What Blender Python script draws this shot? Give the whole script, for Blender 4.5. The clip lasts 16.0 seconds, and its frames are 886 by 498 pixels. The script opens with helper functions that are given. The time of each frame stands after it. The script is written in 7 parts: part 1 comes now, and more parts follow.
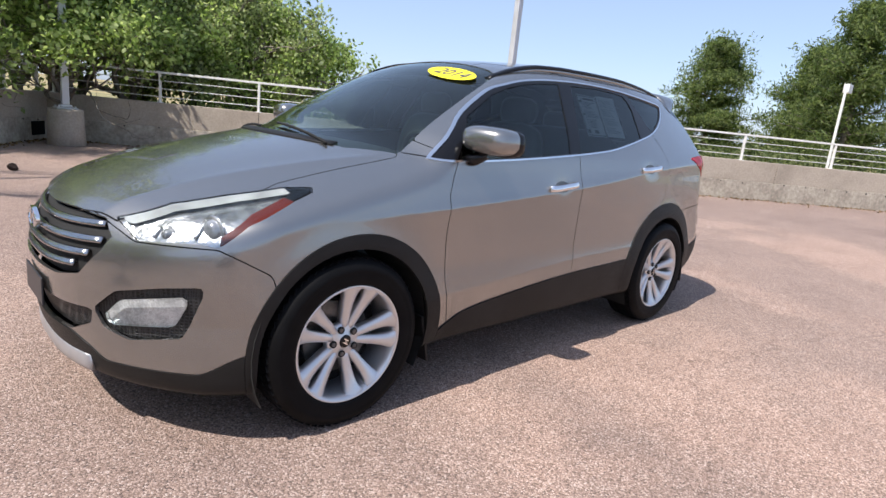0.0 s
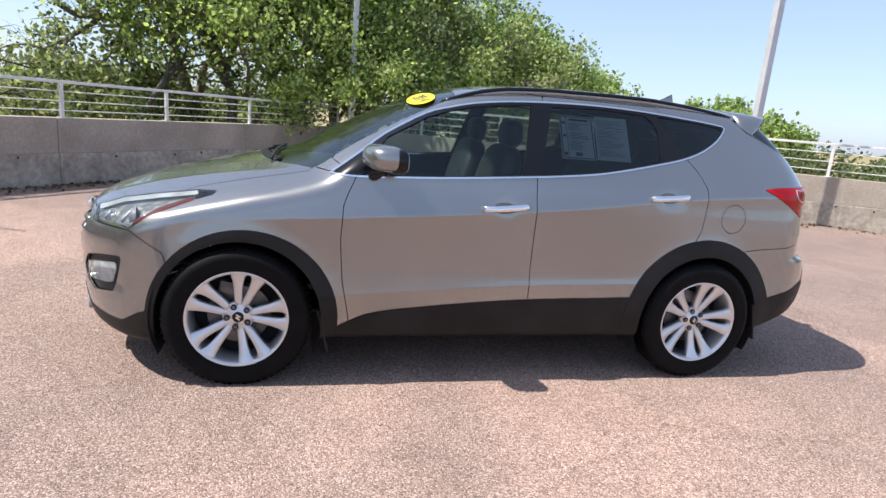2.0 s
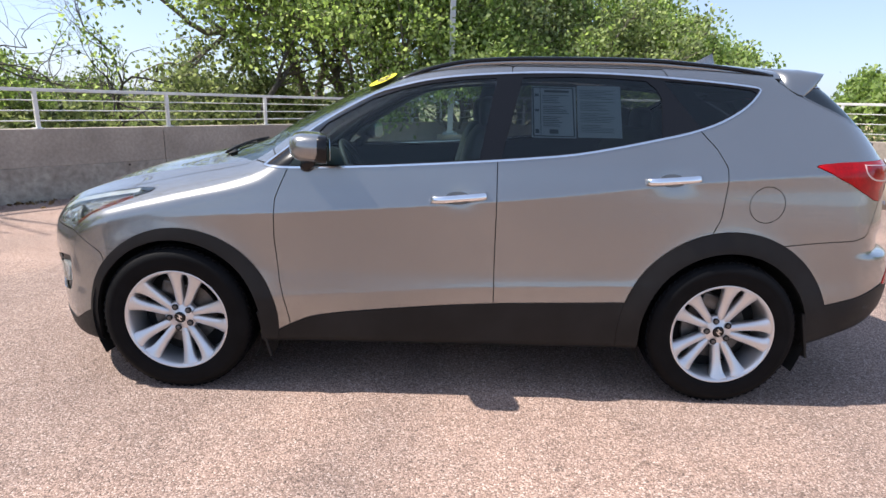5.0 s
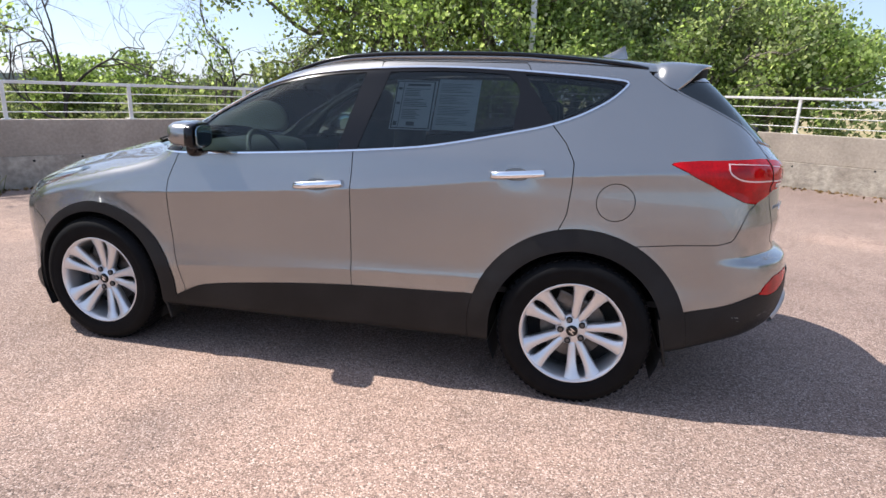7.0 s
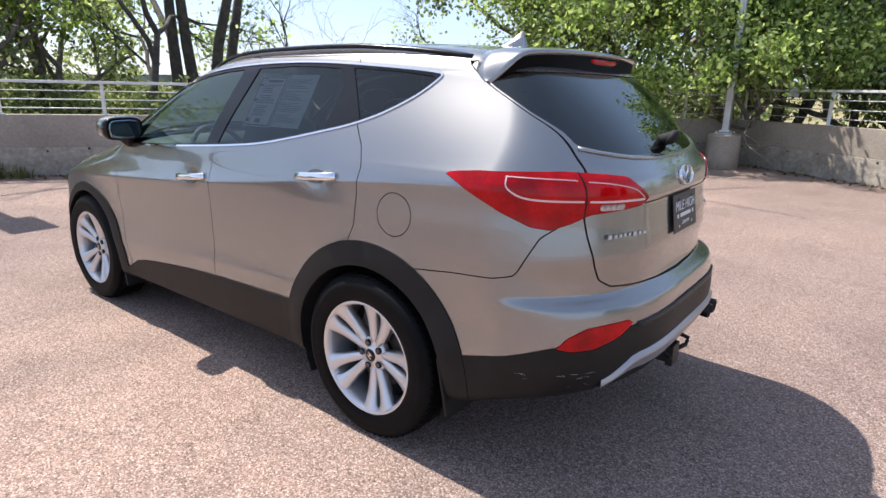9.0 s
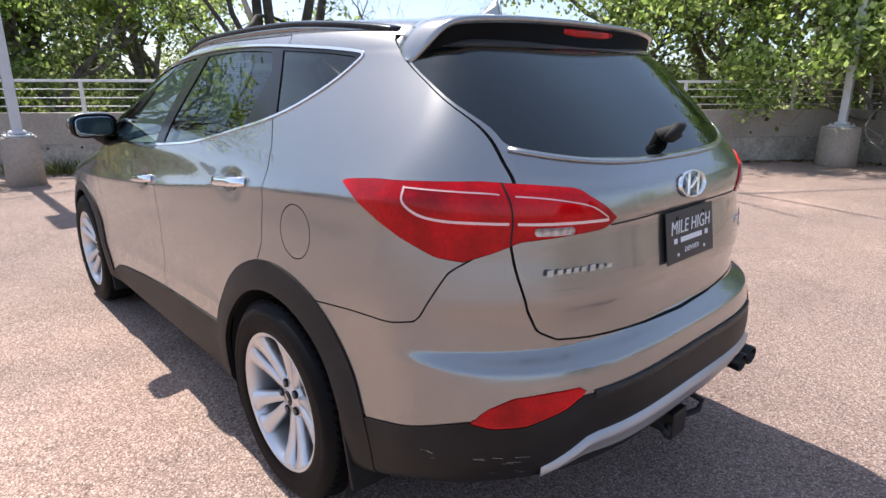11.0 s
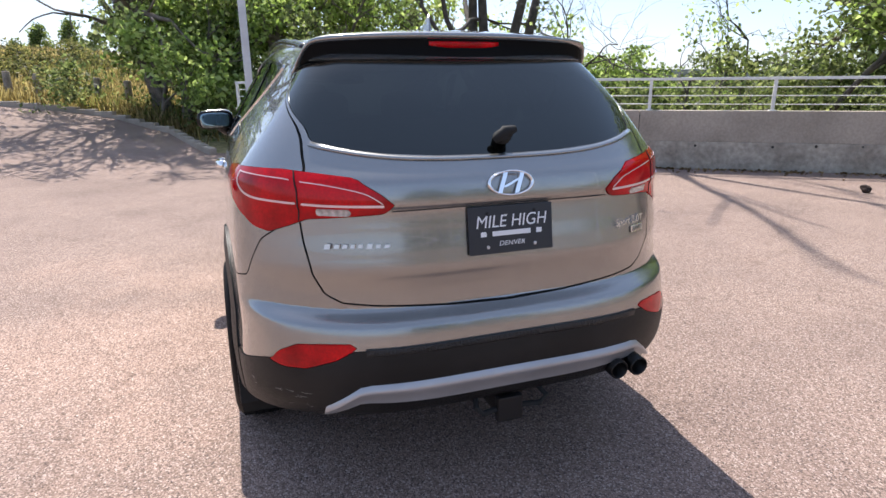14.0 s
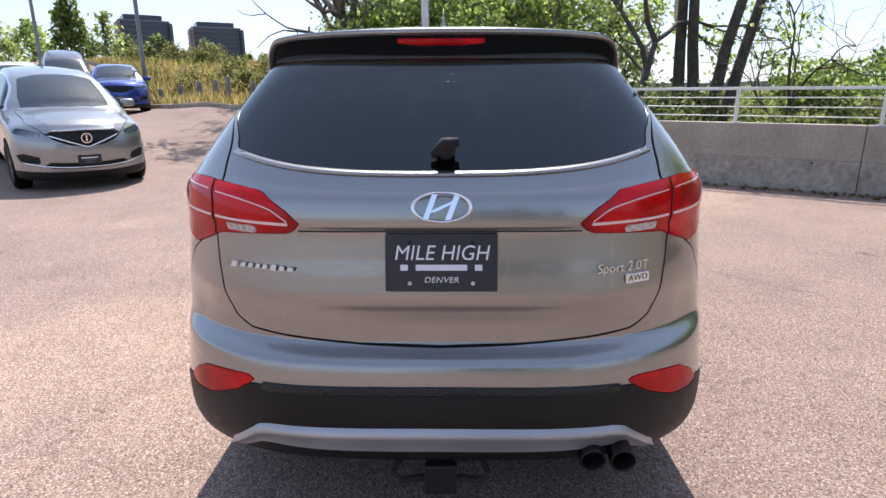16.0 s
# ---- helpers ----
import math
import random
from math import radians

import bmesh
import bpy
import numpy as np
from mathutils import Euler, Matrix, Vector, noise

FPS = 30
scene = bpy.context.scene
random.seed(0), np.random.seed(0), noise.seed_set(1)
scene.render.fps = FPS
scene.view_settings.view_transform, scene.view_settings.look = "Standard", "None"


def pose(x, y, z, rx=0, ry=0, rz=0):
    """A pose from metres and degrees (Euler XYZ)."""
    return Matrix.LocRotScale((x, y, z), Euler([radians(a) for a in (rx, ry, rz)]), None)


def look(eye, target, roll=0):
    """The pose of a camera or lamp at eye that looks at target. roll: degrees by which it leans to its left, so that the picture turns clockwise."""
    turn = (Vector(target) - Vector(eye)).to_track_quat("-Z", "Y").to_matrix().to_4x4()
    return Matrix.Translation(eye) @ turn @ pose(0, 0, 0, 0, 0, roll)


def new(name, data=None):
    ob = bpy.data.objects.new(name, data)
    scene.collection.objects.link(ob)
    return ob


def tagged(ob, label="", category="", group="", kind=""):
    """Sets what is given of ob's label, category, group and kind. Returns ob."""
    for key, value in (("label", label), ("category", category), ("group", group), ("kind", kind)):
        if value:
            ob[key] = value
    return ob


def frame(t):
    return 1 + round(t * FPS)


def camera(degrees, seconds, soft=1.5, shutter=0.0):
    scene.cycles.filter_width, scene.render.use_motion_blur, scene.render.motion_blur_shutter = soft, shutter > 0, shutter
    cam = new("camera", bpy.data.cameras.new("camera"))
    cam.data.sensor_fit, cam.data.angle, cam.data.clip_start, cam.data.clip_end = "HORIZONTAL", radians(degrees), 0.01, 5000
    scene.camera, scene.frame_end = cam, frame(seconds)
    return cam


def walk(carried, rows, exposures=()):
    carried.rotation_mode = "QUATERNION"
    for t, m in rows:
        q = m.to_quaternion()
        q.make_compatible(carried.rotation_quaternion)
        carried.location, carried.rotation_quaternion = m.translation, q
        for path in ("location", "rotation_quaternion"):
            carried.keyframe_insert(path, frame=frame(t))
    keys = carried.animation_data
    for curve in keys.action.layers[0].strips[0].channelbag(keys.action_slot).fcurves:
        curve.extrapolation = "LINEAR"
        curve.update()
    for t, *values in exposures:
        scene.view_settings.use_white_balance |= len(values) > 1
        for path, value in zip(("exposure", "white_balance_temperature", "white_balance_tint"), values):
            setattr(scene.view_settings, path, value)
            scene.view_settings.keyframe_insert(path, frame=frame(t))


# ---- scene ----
cam = camera(74.3, 16.0)
PATH = [
    (0, (-2.702, -2.777, 1.332), (-1.334, -1.388, 0.886), 5.9),
    (0.5, (-2.336, -3.153, 1.392), (-1.152, -1.609, 0.928), 5.5),
    (1, (-1.936, -3.511, 1.44), (-0.971, -1.813, 1.008), 5.4),
    (1.5, (-1.476, -3.734, 1.469), (-0.751, -1.92, 1.044), 5.6),
    (2, (-1.038, -3.889, 1.463), (-0.571, -1.995, 1.024), 5.1),
    (2.5, (-0.681, -3.816, 1.45), (-0.364, -1.896, 0.988), 5.1),
    (3, (-0.387, -3.656, 1.479), (-0.154, -1.73, 0.991), 4.1),
    (3.5, (-0.204, -3.592, 1.47), (-0.043, -1.661, 0.972), 3.5),
    (3.7, (-0.187, -3.586, 1.479), (-0.047, -1.655, 0.977), 3.2),
    (5.8, (0.186, -3.653, 1.426), (0.134, -1.71, 0.951), 1.1),
    (6, (0.27, -3.638, 1.467), (0.23, -1.7, 0.973), 0.8),
    (6.5, (0.76, -3.667, 1.456), (0.533, -1.745, 0.952), 0.8),
    (7, (1.317, -3.629, 1.462), (0.887, -1.742, 0.955), 1.7),
    (7.5, (1.868, -3.466, 1.467), (1.226, -1.645, 0.948), 2.7),
    (8, (2.299, -3.165, 1.479), (1.451, -1.431, 0.958), 3.0),
    (8.5, (2.717, -2.863, 1.519), (1.682, -1.239, 0.979), 2.4),
    (9, (3.024, -2.532, 1.491), (1.84, -1.009, 0.963), 1.2),
    (9.2, (3.127, -2.403, 1.506), (1.891, -0.929, 0.958), 0.7),
    (11.3, (3.113, -1.717, 1.459), (1.689, -0.424, 0.911), 0.1),
    (11.5, (3.115, -1.717, 1.46), (1.693, -0.424, 0.909), 0.1),
    (12, (3.124, -1.705, 1.457), (1.7, -0.414, 0.904), -0.1),
    (12.5, (3.205, -1.686, 1.464), (1.758, -0.421, 0.911), -0.3),
    (13, (3.47, -1.553, 1.465), (1.936, -0.396, 0.911), -0.6),
    (13.5, (3.795, -1.245, 1.466), (2.103, -0.335, 0.912), -0.6),
    (14, (4.025, -0.819, 1.489), (2.21, -0.188, 0.935), -0.5),
    (14.5, (4.185, -0.4, 1.498), (2.295, -0.021, 0.964), -0.8),
    (15, (4.077, -0.121, 1.475), (2.158, 0.041, 0.936), -0.1),
    (15.5, (3.956, 0.027, 1.474), (2.027, 0.046, 0.944), -0.3),
    (16, (3.841, 0.045, 1.464), (1.91, 0.001, 0.944), -0.4),
]
walk(cam, [(t, look(eye, target, roll)) for t, eye, target, roll in PATH],
     [(0, 0.64, 6540, 11.7), (1.5, 0.76, 6540, 11.7), (3, 0.82, 6540, 11.7), (9.2, 0.82, 6540, 11.7), (11.3, 0.90, 6540, 11.7), (16, 0.86, 6540, 11.7)])

# ---- world and sun ----
SUN_ELEV, SUN_AZ = 54.5, 180.0          # the sun stands over the car's nose (-x)
world = bpy.data.worlds.new("sky")
scene.world = world
world.use_nodes = True
wn = world.node_tree
sky = wn.nodes.new("ShaderNodeTexSky")
sky.sky_type = "NISHITA"
sky.sun_disc = False
sky.altitude = 1600
sky.sun_elevation = radians(SUN_ELEV)
sky.sun_rotation = radians(-90)
sky.air_density, sky.dust_density, sky.ozone_density = 1.0, 3.6, 1.5
veil = wn.nodes.new("ShaderNodeMix")            # summer haze: an even pale blue over the whole sky
veil.data_type = "RGBA"
veil.inputs["Factor"].default_value = 0.50
veil.inputs["B"].default_value = (2.5, 3.15, 4.55, 1)
wn.links.new(sky.outputs[0], veil.inputs["A"])
wn.links.new(veil.outputs["Result"], wn.nodes["Background"].inputs[0])
wn.nodes["Background"].inputs[1].default_value = 0.135
sun = new("sun", bpy.data.lights.new("sun", "SUN"))
sun.data.energy, sun.data.angle, sun.data.color = 4.1, radians(0.6), (1.0, 0.955, 0.895)
sun.matrix_world = look((-math.cos(radians(SUN_ELEV)) * 50, 0, math.sin(radians(SUN_ELEV)) * 50), (0, 0, 0))

# ---- materials ----
def mat(name, base, rough=0.6, metal=0.0, coat=0.0, spec=0.5, vary=0.0, scale=4.0, fine=0.0, fine_scale=60.0,
        bump=0.0, bump_scale=80.0, tint=None, tint_at=0.5, per_piece=0.0, coat_rough=0.03, rough_vary=0.0):
    """Principled surface with two scales of variation in its colour, and fine relief."""
    m = bpy.data.materials.new(name)
    m.use_nodes = True
    nt, b = m.node_tree, m.node_tree.nodes["Principled BSDF"]
    b.inputs["Roughness"].default_value, b.inputs["Metallic"].default_value = rough, metal
    b.inputs["Coat Weight"].default_value, b.inputs["Coat Roughness"].default_value = coat, coat_rough
    b.inputs["Specular IOR Level"].default_value = spec
    b.inputs["Base Color"].default_value = (*base, 1)
    co = nt.nodes.new("ShaderNodeTexCoord")

    def noisy(sc, detail=5.0):
        n = nt.nodes.new("ShaderNodeTexNoise")
        n.inputs["Scale"].default_value, n.inputs["Detail"].default_value = sc, detail
        nt.links.new(co.outputs["Object"], n.inputs["Vector"])
        return n
    col = None
    if vary or tint:
        n = noisy(scale)
        ramp = nt.nodes.new("ShaderNodeValToRGB")
        other = tint if tint else tuple(max(0.0, c * (1 - vary)) for c in base)
        ramp.color_ramp.elements[0].color = (*other, 1)
        ramp.color_ramp.elements[1].color = (*(min(1, c * (1 + vary)) for c in base), 1)
        ramp.color_ramp.elements[0].position, ramp.color_ramp.elements[1].position = tint_at - 0.16, tint_at + 0.16
        nt.links.new(n.outputs["Fac"], ramp.inputs["Fac"])
        col = ramp.outputs["Color"]
    if fine:
        n = noisy(fine_scale, 3.0)
        mr = nt.nodes.new("ShaderNodeMapRange")
        mr.inputs["From Min"].default_value, mr.inputs["From Max"].default_value = 0.3, 0.7
        mr.inputs["To Min"].default_value, mr.inputs["To Max"].default_value = 1 - fine, 1 + fine
        nt.links.new(n.outputs["Fac"], mr.inputs["Value"])
        mx = nt.nodes.new("ShaderNodeVectorMath")
        mx.operation = "SCALE"
        if col:
            nt.links.new(col, mx.inputs[0])
        else:
            mx.inputs[0].default_value = base
        nt.links.new(mr.outputs["Result"], mx.inputs["Scale"])
        col = mx.outputs["Vector"]
    if per_piece:
        oi = nt.nodes.new("ShaderNodeNewGeometry")
        mr = nt.nodes.new("ShaderNodeMapRange")
        mr.inputs["To Min"].default_value, mr.inputs["To Max"].default_value = 1 - per_piece, 1 + per_piece
        nt.links.new(oi.outputs["Random Per Island"], mr.inputs["Value"])
        mx = nt.nodes.new("ShaderNodeVectorMath")
        mx.operation = "SCALE"
        if col:
            nt.links.new(col, mx.inputs[0])
        else:
            mx.inputs[0].default_value = base
        nt.links.new(mr.outputs["Result"], mx.inputs["Scale"])
        col = mx.outputs["Vector"]
    if col:
        nt.links.new(col, b.inputs["Base Color"])
    if rough_vary:
        n = noisy(scale * 2.3)
        mr = nt.nodes.new("ShaderNodeMapRange")
        mr.inputs["To Min"].default_value, mr.inputs["To Max"].default_value = max(0, rough - rough_vary), min(1, rough + rough_vary)
        nt.links.new(n.outputs["Fac"], mr.inputs["Value"])
        nt.links.new(mr.outputs["Result"], b.inputs["Roughness"])
    if bump:
        n = noisy(bump_scale, 6.0)
        bp = nt.nodes.new("ShaderNodeBump")
        bp.inputs["Strength"].default_value, bp.inputs["Distance"].default_value = bump, 0.01
        nt.links.new(n.outputs["Fac"], bp.inputs["Height"])
        nt.links.new(bp.outputs["Normal"], b.inputs["Normal"])
    return m


def glass(name, tint, gloss_rough=0.0, ior=1.5, glare_film=0.0):
    """A tinted pane: what shines through takes the tint, and the surface mirrors by Fresnel."""
    m = bpy.data.materials.new(name)
    m.use_nodes = True
    nt = m.node_tree
    nt.nodes.clear()
    out, mix = nt.nodes.new("ShaderNodeOutputMaterial"), nt.nodes.new("ShaderNodeMixShader")
    tr, gl, fr = nt.nodes.new("ShaderNodeBsdfTransparent"), nt.nodes.new("ShaderNodeBsdfGlossy"), nt.nodes.new("ShaderNodeFresnel")
    tr.inputs["Color"].default_value = (*tint, 1)
    gl.inputs["Roughness"].default_value = gloss_rough
    gl.inputs["Color"].default_value = (0.93, 1.0, 0.99, 1)
    fr.inputs["IOR"].default_value = ior
    nt.links.new(fr.outputs[0], mix.inputs[0])
    nt.links.new(tr.outputs[0], mix.inputs[1])
    nt.links.new(gl.outputs[0], mix.inputs[2])
    # faint pale diffuse film stands in for glare on the pane
    if glare_film:
        film, df = nt.nodes.new("ShaderNodeMixShader"), nt.nodes.new("ShaderNodeBsdfDiffuse")
        df.inputs["Color"].default_value = (0.52, 0.60, 0.58, 1)
        film.inputs[0].default_value = glare_film
        nt.links.new(mix.outputs[0], film.inputs[1])
        nt.links.new(df.outputs[0], film.inputs[2])
        nt.links.new(film.outputs[0], out.inputs[0])
    else:
        nt.links.new(mix.outputs[0], out.inputs[0])
    return m


PAINT = mat("grey_metallic_paint", (0.292, 0.289, 0.280), 0.27, 0.88, 1.0, fine=0.14, fine_scale=900, vary=0.03, scale=1.5, coat_rough=0.012)
PAINT.node_tree.nodes["Principled BSDF"].inputs["Coat IOR"].default_value = 1.6
CLAD = mat("black_textured_plastic", (0.0115, 0.011, 0.0108), 0.48, spec=0.25, vary=0.25, scale=6, bump=0.15, bump_scale=500)
GLOSS_BLACK = mat("gloss_black_trim", (0.005, 0.005, 0.006), 0.18, spec=0.35)
DEEP_BLACK = mat("dead_black", (0.003, 0.003, 0.003), 0.6, spec=0.1)
MATT_BLACK = mat("matt_black", (0.008, 0.008, 0.008), 0.8)
CHROME = mat("chrome", (0.86, 0.86, 0.87), 0.08, 1.0)
SATIN = mat("satin_silver", (0.60, 0.60, 0.61), 0.30, 0.9)
ALLOY = mat("alloy_silver", (0.68, 0.68, 0.685), 0.32, 0.7, 0.5, fine=0.05, fine_scale=700)
RUBBER = mat("tyre_rubber", (0.004, 0.004, 0.0045), 0.6, spec=0.12, vary=0.3, scale=9, bump=0.12, bump_scale=220)
IRON = mat("brake_iron", (0.16, 0.15, 0.14), 0.5, 0.8, vary=0.3, scale=20)
SKID = mat("silver_skid_plastic", (0.42, 0.42, 0.43), 0.38, 0.6, vary=0.1)
G_FRONT = glass("clear_tinted_glass", (0.66, 0.78, 0.76), ior=1.5)
G_DARK = glass("privacy_glass", (0.34, 0.38, 0.39), ior=1.5)
G_SCREEN = glass("windscreen_glass", (0.56, 0.70, 0.67), ior=1.65, glare_film=0.008)
G_REAR = glass("rear_privacy_glass", (0.022, 0.026, 0.030), ior=1.72, glare_film=0.003)
G_OTHER = glass("bright_windscreen", (0.35, 0.42, 0.42), ior=2.3)
G_LENS = glass("lamp_lens", (0.93, 0.95, 0.96))
CONCRETE = mat("weathered_concrete", (0.40, 0.343, 0.28), 0.85, tint=(0.285, 0.243, 0.195), tint_at=0.45, scale=1.1, fine=0.12, fine_scale=26, bump=0.35, bump_scale=45)
CONCRETE_LOW = mat("rough_stained_concrete", (0.41, 0.365, 0.30), 0.9, tint=(0.285, 0.245, 0.198), tint_at=0.47, scale=2.6, fine=0.22, fine_scale=14, bump=0.7, bump_scale=28)
GALV = mat("galvanised_grey_paint", (0.55, 0.56, 0.57), 0.45, 0.3, vary=0.08, scale=3)
WHITE_RAIL = mat("white_painted_steel", (0.72, 0.71, 0.67), 0.5, vary=0.08, scale=5, fine=0.05)

# ---- helpers for meshes ----
def mesh_from(name, verts, faces, material=None, smooth=False):
    me = bpy.data.meshes.new(name)
    me.from_pydata([tuple(v) for v in verts], [], [tuple(f) for f in faces])
    if material:
        me.materials.append(material)
    if smooth:
        me.polygons.foreach_set("use_smooth", [True] * len(me.polygons))
    me.update()
    return me


def part(name, bm, material, parent=None, label="", smooth=False):
    """Links a bmesh as one mesh object, under a thing or a part."""
    me = bpy.data.meshes.new(name)
    bm.to_mesh(me)
    bm.free()
    if material:
        me.materials.append(material)
    if smooth:
        me.polygons.foreach_set("use_smooth", [True] * len(me.polygons))
    ob = new(name, me)
    if parent:
        ob.parent = parent
    if label:
        tagged(ob, label)
    return ob


def add_box(bm, size, m=Matrix(), bevel=0.0, seg=1):
    r = bmesh.ops.create_cube(bm, size=1.0, matrix=m @ Matrix.Diagonal((*size, 1)))
    if bevel:
        es = list({e for v in r["verts"] for e in v.link_edges})
        bmesh.ops.bevel(bm, geom=es, offset=bevel, segments=seg, affect="EDGES", profile=0.6)


def add_tube(bm, points, radii, sides=8, cap=True):
    """A tapered tube along points."""
    rings, pts = [], [Vector(p) for p in points]
    for i, p in enumerate(pts):
        d = (pts[min(i + 1, len(pts) - 1)] - pts[max(i - 1, 0)]).normalized()
        a = d.orthogonal().normalized() if i == 0 else (a - a.dot(d) * d).normalized()
        b = d.cross(a)
        rings.append([bm.verts.new(p + radii[i] * (math.cos(2 * math.pi * k / sides) * a + math.sin(2 * math.pi * k / sides) * b)) for k in range(sides)])
    for r0, r1 in zip(rings, rings[1:]):
        for k in range(sides):
            bm.faces.new((r0[k], r0[(k + 1) % sides], r1[(k + 1) % sides], r1[k]))
    if cap:
        bm.faces.new(rings[0][::-1])
        bm.faces.new(rings[-1])


def add_lathe(bm, profile, sides=48, m=Matrix()):
    """Revolves (radius, height) pairs round z."""
    rings = []
    for r, h in profile:
        rings.append([bm.verts.new(m @ Vector((r * math.cos(2 * math.pi * k / sides), r * math.sin(2 * math.pi * k / sides), h))) for k in range(sides)])
    for r0, r1 in zip(rings, rings[1:]):
        for k in range(sides):
            bm.faces.new((r0[k], r0[(k + 1) % sides], r1[(k + 1) % sides], r1[k]))
    return rings


def add_prism(bm, outline, depth, m=Matrix(), bevel=0.0):
    """A flat outline in the xy plane, given thickness along z."""
    vs = [bm.verts.new(m @ Vector((x, y, 0))) for x, y in outline]
    f = bm.faces.new(vs)
    r = bmesh.ops.extrude_face_region(bm, geom=[f])
    top = [g for g in r["geom"] if isinstance(g, bmesh.types.BMVert)]
    bmesh.ops.translate(bm, verts=top, vec=m.to_3x3() @ Vector((0, 0, depth)))
    if bevel:
        bmesh.ops.bevel(bm, geom=[e for e in bm.edges if all(v in top for v in e.verts)], offset=bevel, segments=2, affect="EDGES")
    bmesh.ops.recalc_face_normals(bm, faces=bm.faces)


# ---- ground ----
def rise(x, y):
    """The lot climbs gently towards the field beyond the other cars."""
    q = np.clip(-0.88 * x - 0.48 * y - 8.0, 0.0, 24.0)
    return 0.135 * q * q / (q + 2.0) * np.clip((6.0 - y) / 10.0, 0.0, 1.0) * (1.0 - 0.5 * np.clip((-8.0 - y) / 4.0, 0.0, 1.0) * np.clip((x + 23.0) / 4.0, 0.0, 1.0))


A2, N2 = Vector((0.574, 0.819, 0)), Vector((-0.819, 0.574, 0))   # along the shaded wall, and out through it
A1, N1 = Vector((0.819, -0.574, 0)), Vector((0.574, 0.819, 0))   # along the sunlit wall, and out through it
CORNER = 7.0 * N2 + 9.83 * N1
W2_END, W1_END = -5.85, 40.0        # where the walls end, along A2 and A1
WALL_H, WALL_T = 0.97, 0.22


def sheet(name, xs, ys, lift, material, keep=None):
    X, Y = np.meshgrid(xs, ys)
    Z = rise(X, Y) + lift
    n = len(xs)
    verts = np.stack([X, Y, Z], -1).reshape(-1, 3)
    faces = [(j * n + i, j * n + i + 1, (j + 1) * n + i + 1, (j + 1) * n + i) for j in range(len(ys) - 1) for i in range(n - 1)]
    if keep:
        cen = [(verts[f[0]] + verts[f[2]]) / 2 for f in faces]
        faces = [f for f, c in zip(faces, cen) if keep(c[0], c[1])]
    me = mesh_from(name, verts, faces, material, True)
    return new(name, me)


wide = np.concatenate([-np.geomspace(3000, 42, 16), np.linspace(-40, 40, 81), np.geomspace(42, 3000, 16)])
GRASS = mat("dry_grassland", (0.36, 0.275, 0.14), 0.95, tint=(0.22, 0.20, 0.085), scale=0.12, fine=0.35, fine_scale=6, bump=0.6, bump_scale=9)
tagged(sheet("ground", wide, wide, -0.06, GRASS), "dry grass and dirt stretching away beyond the car park", "ground", kind="structure")


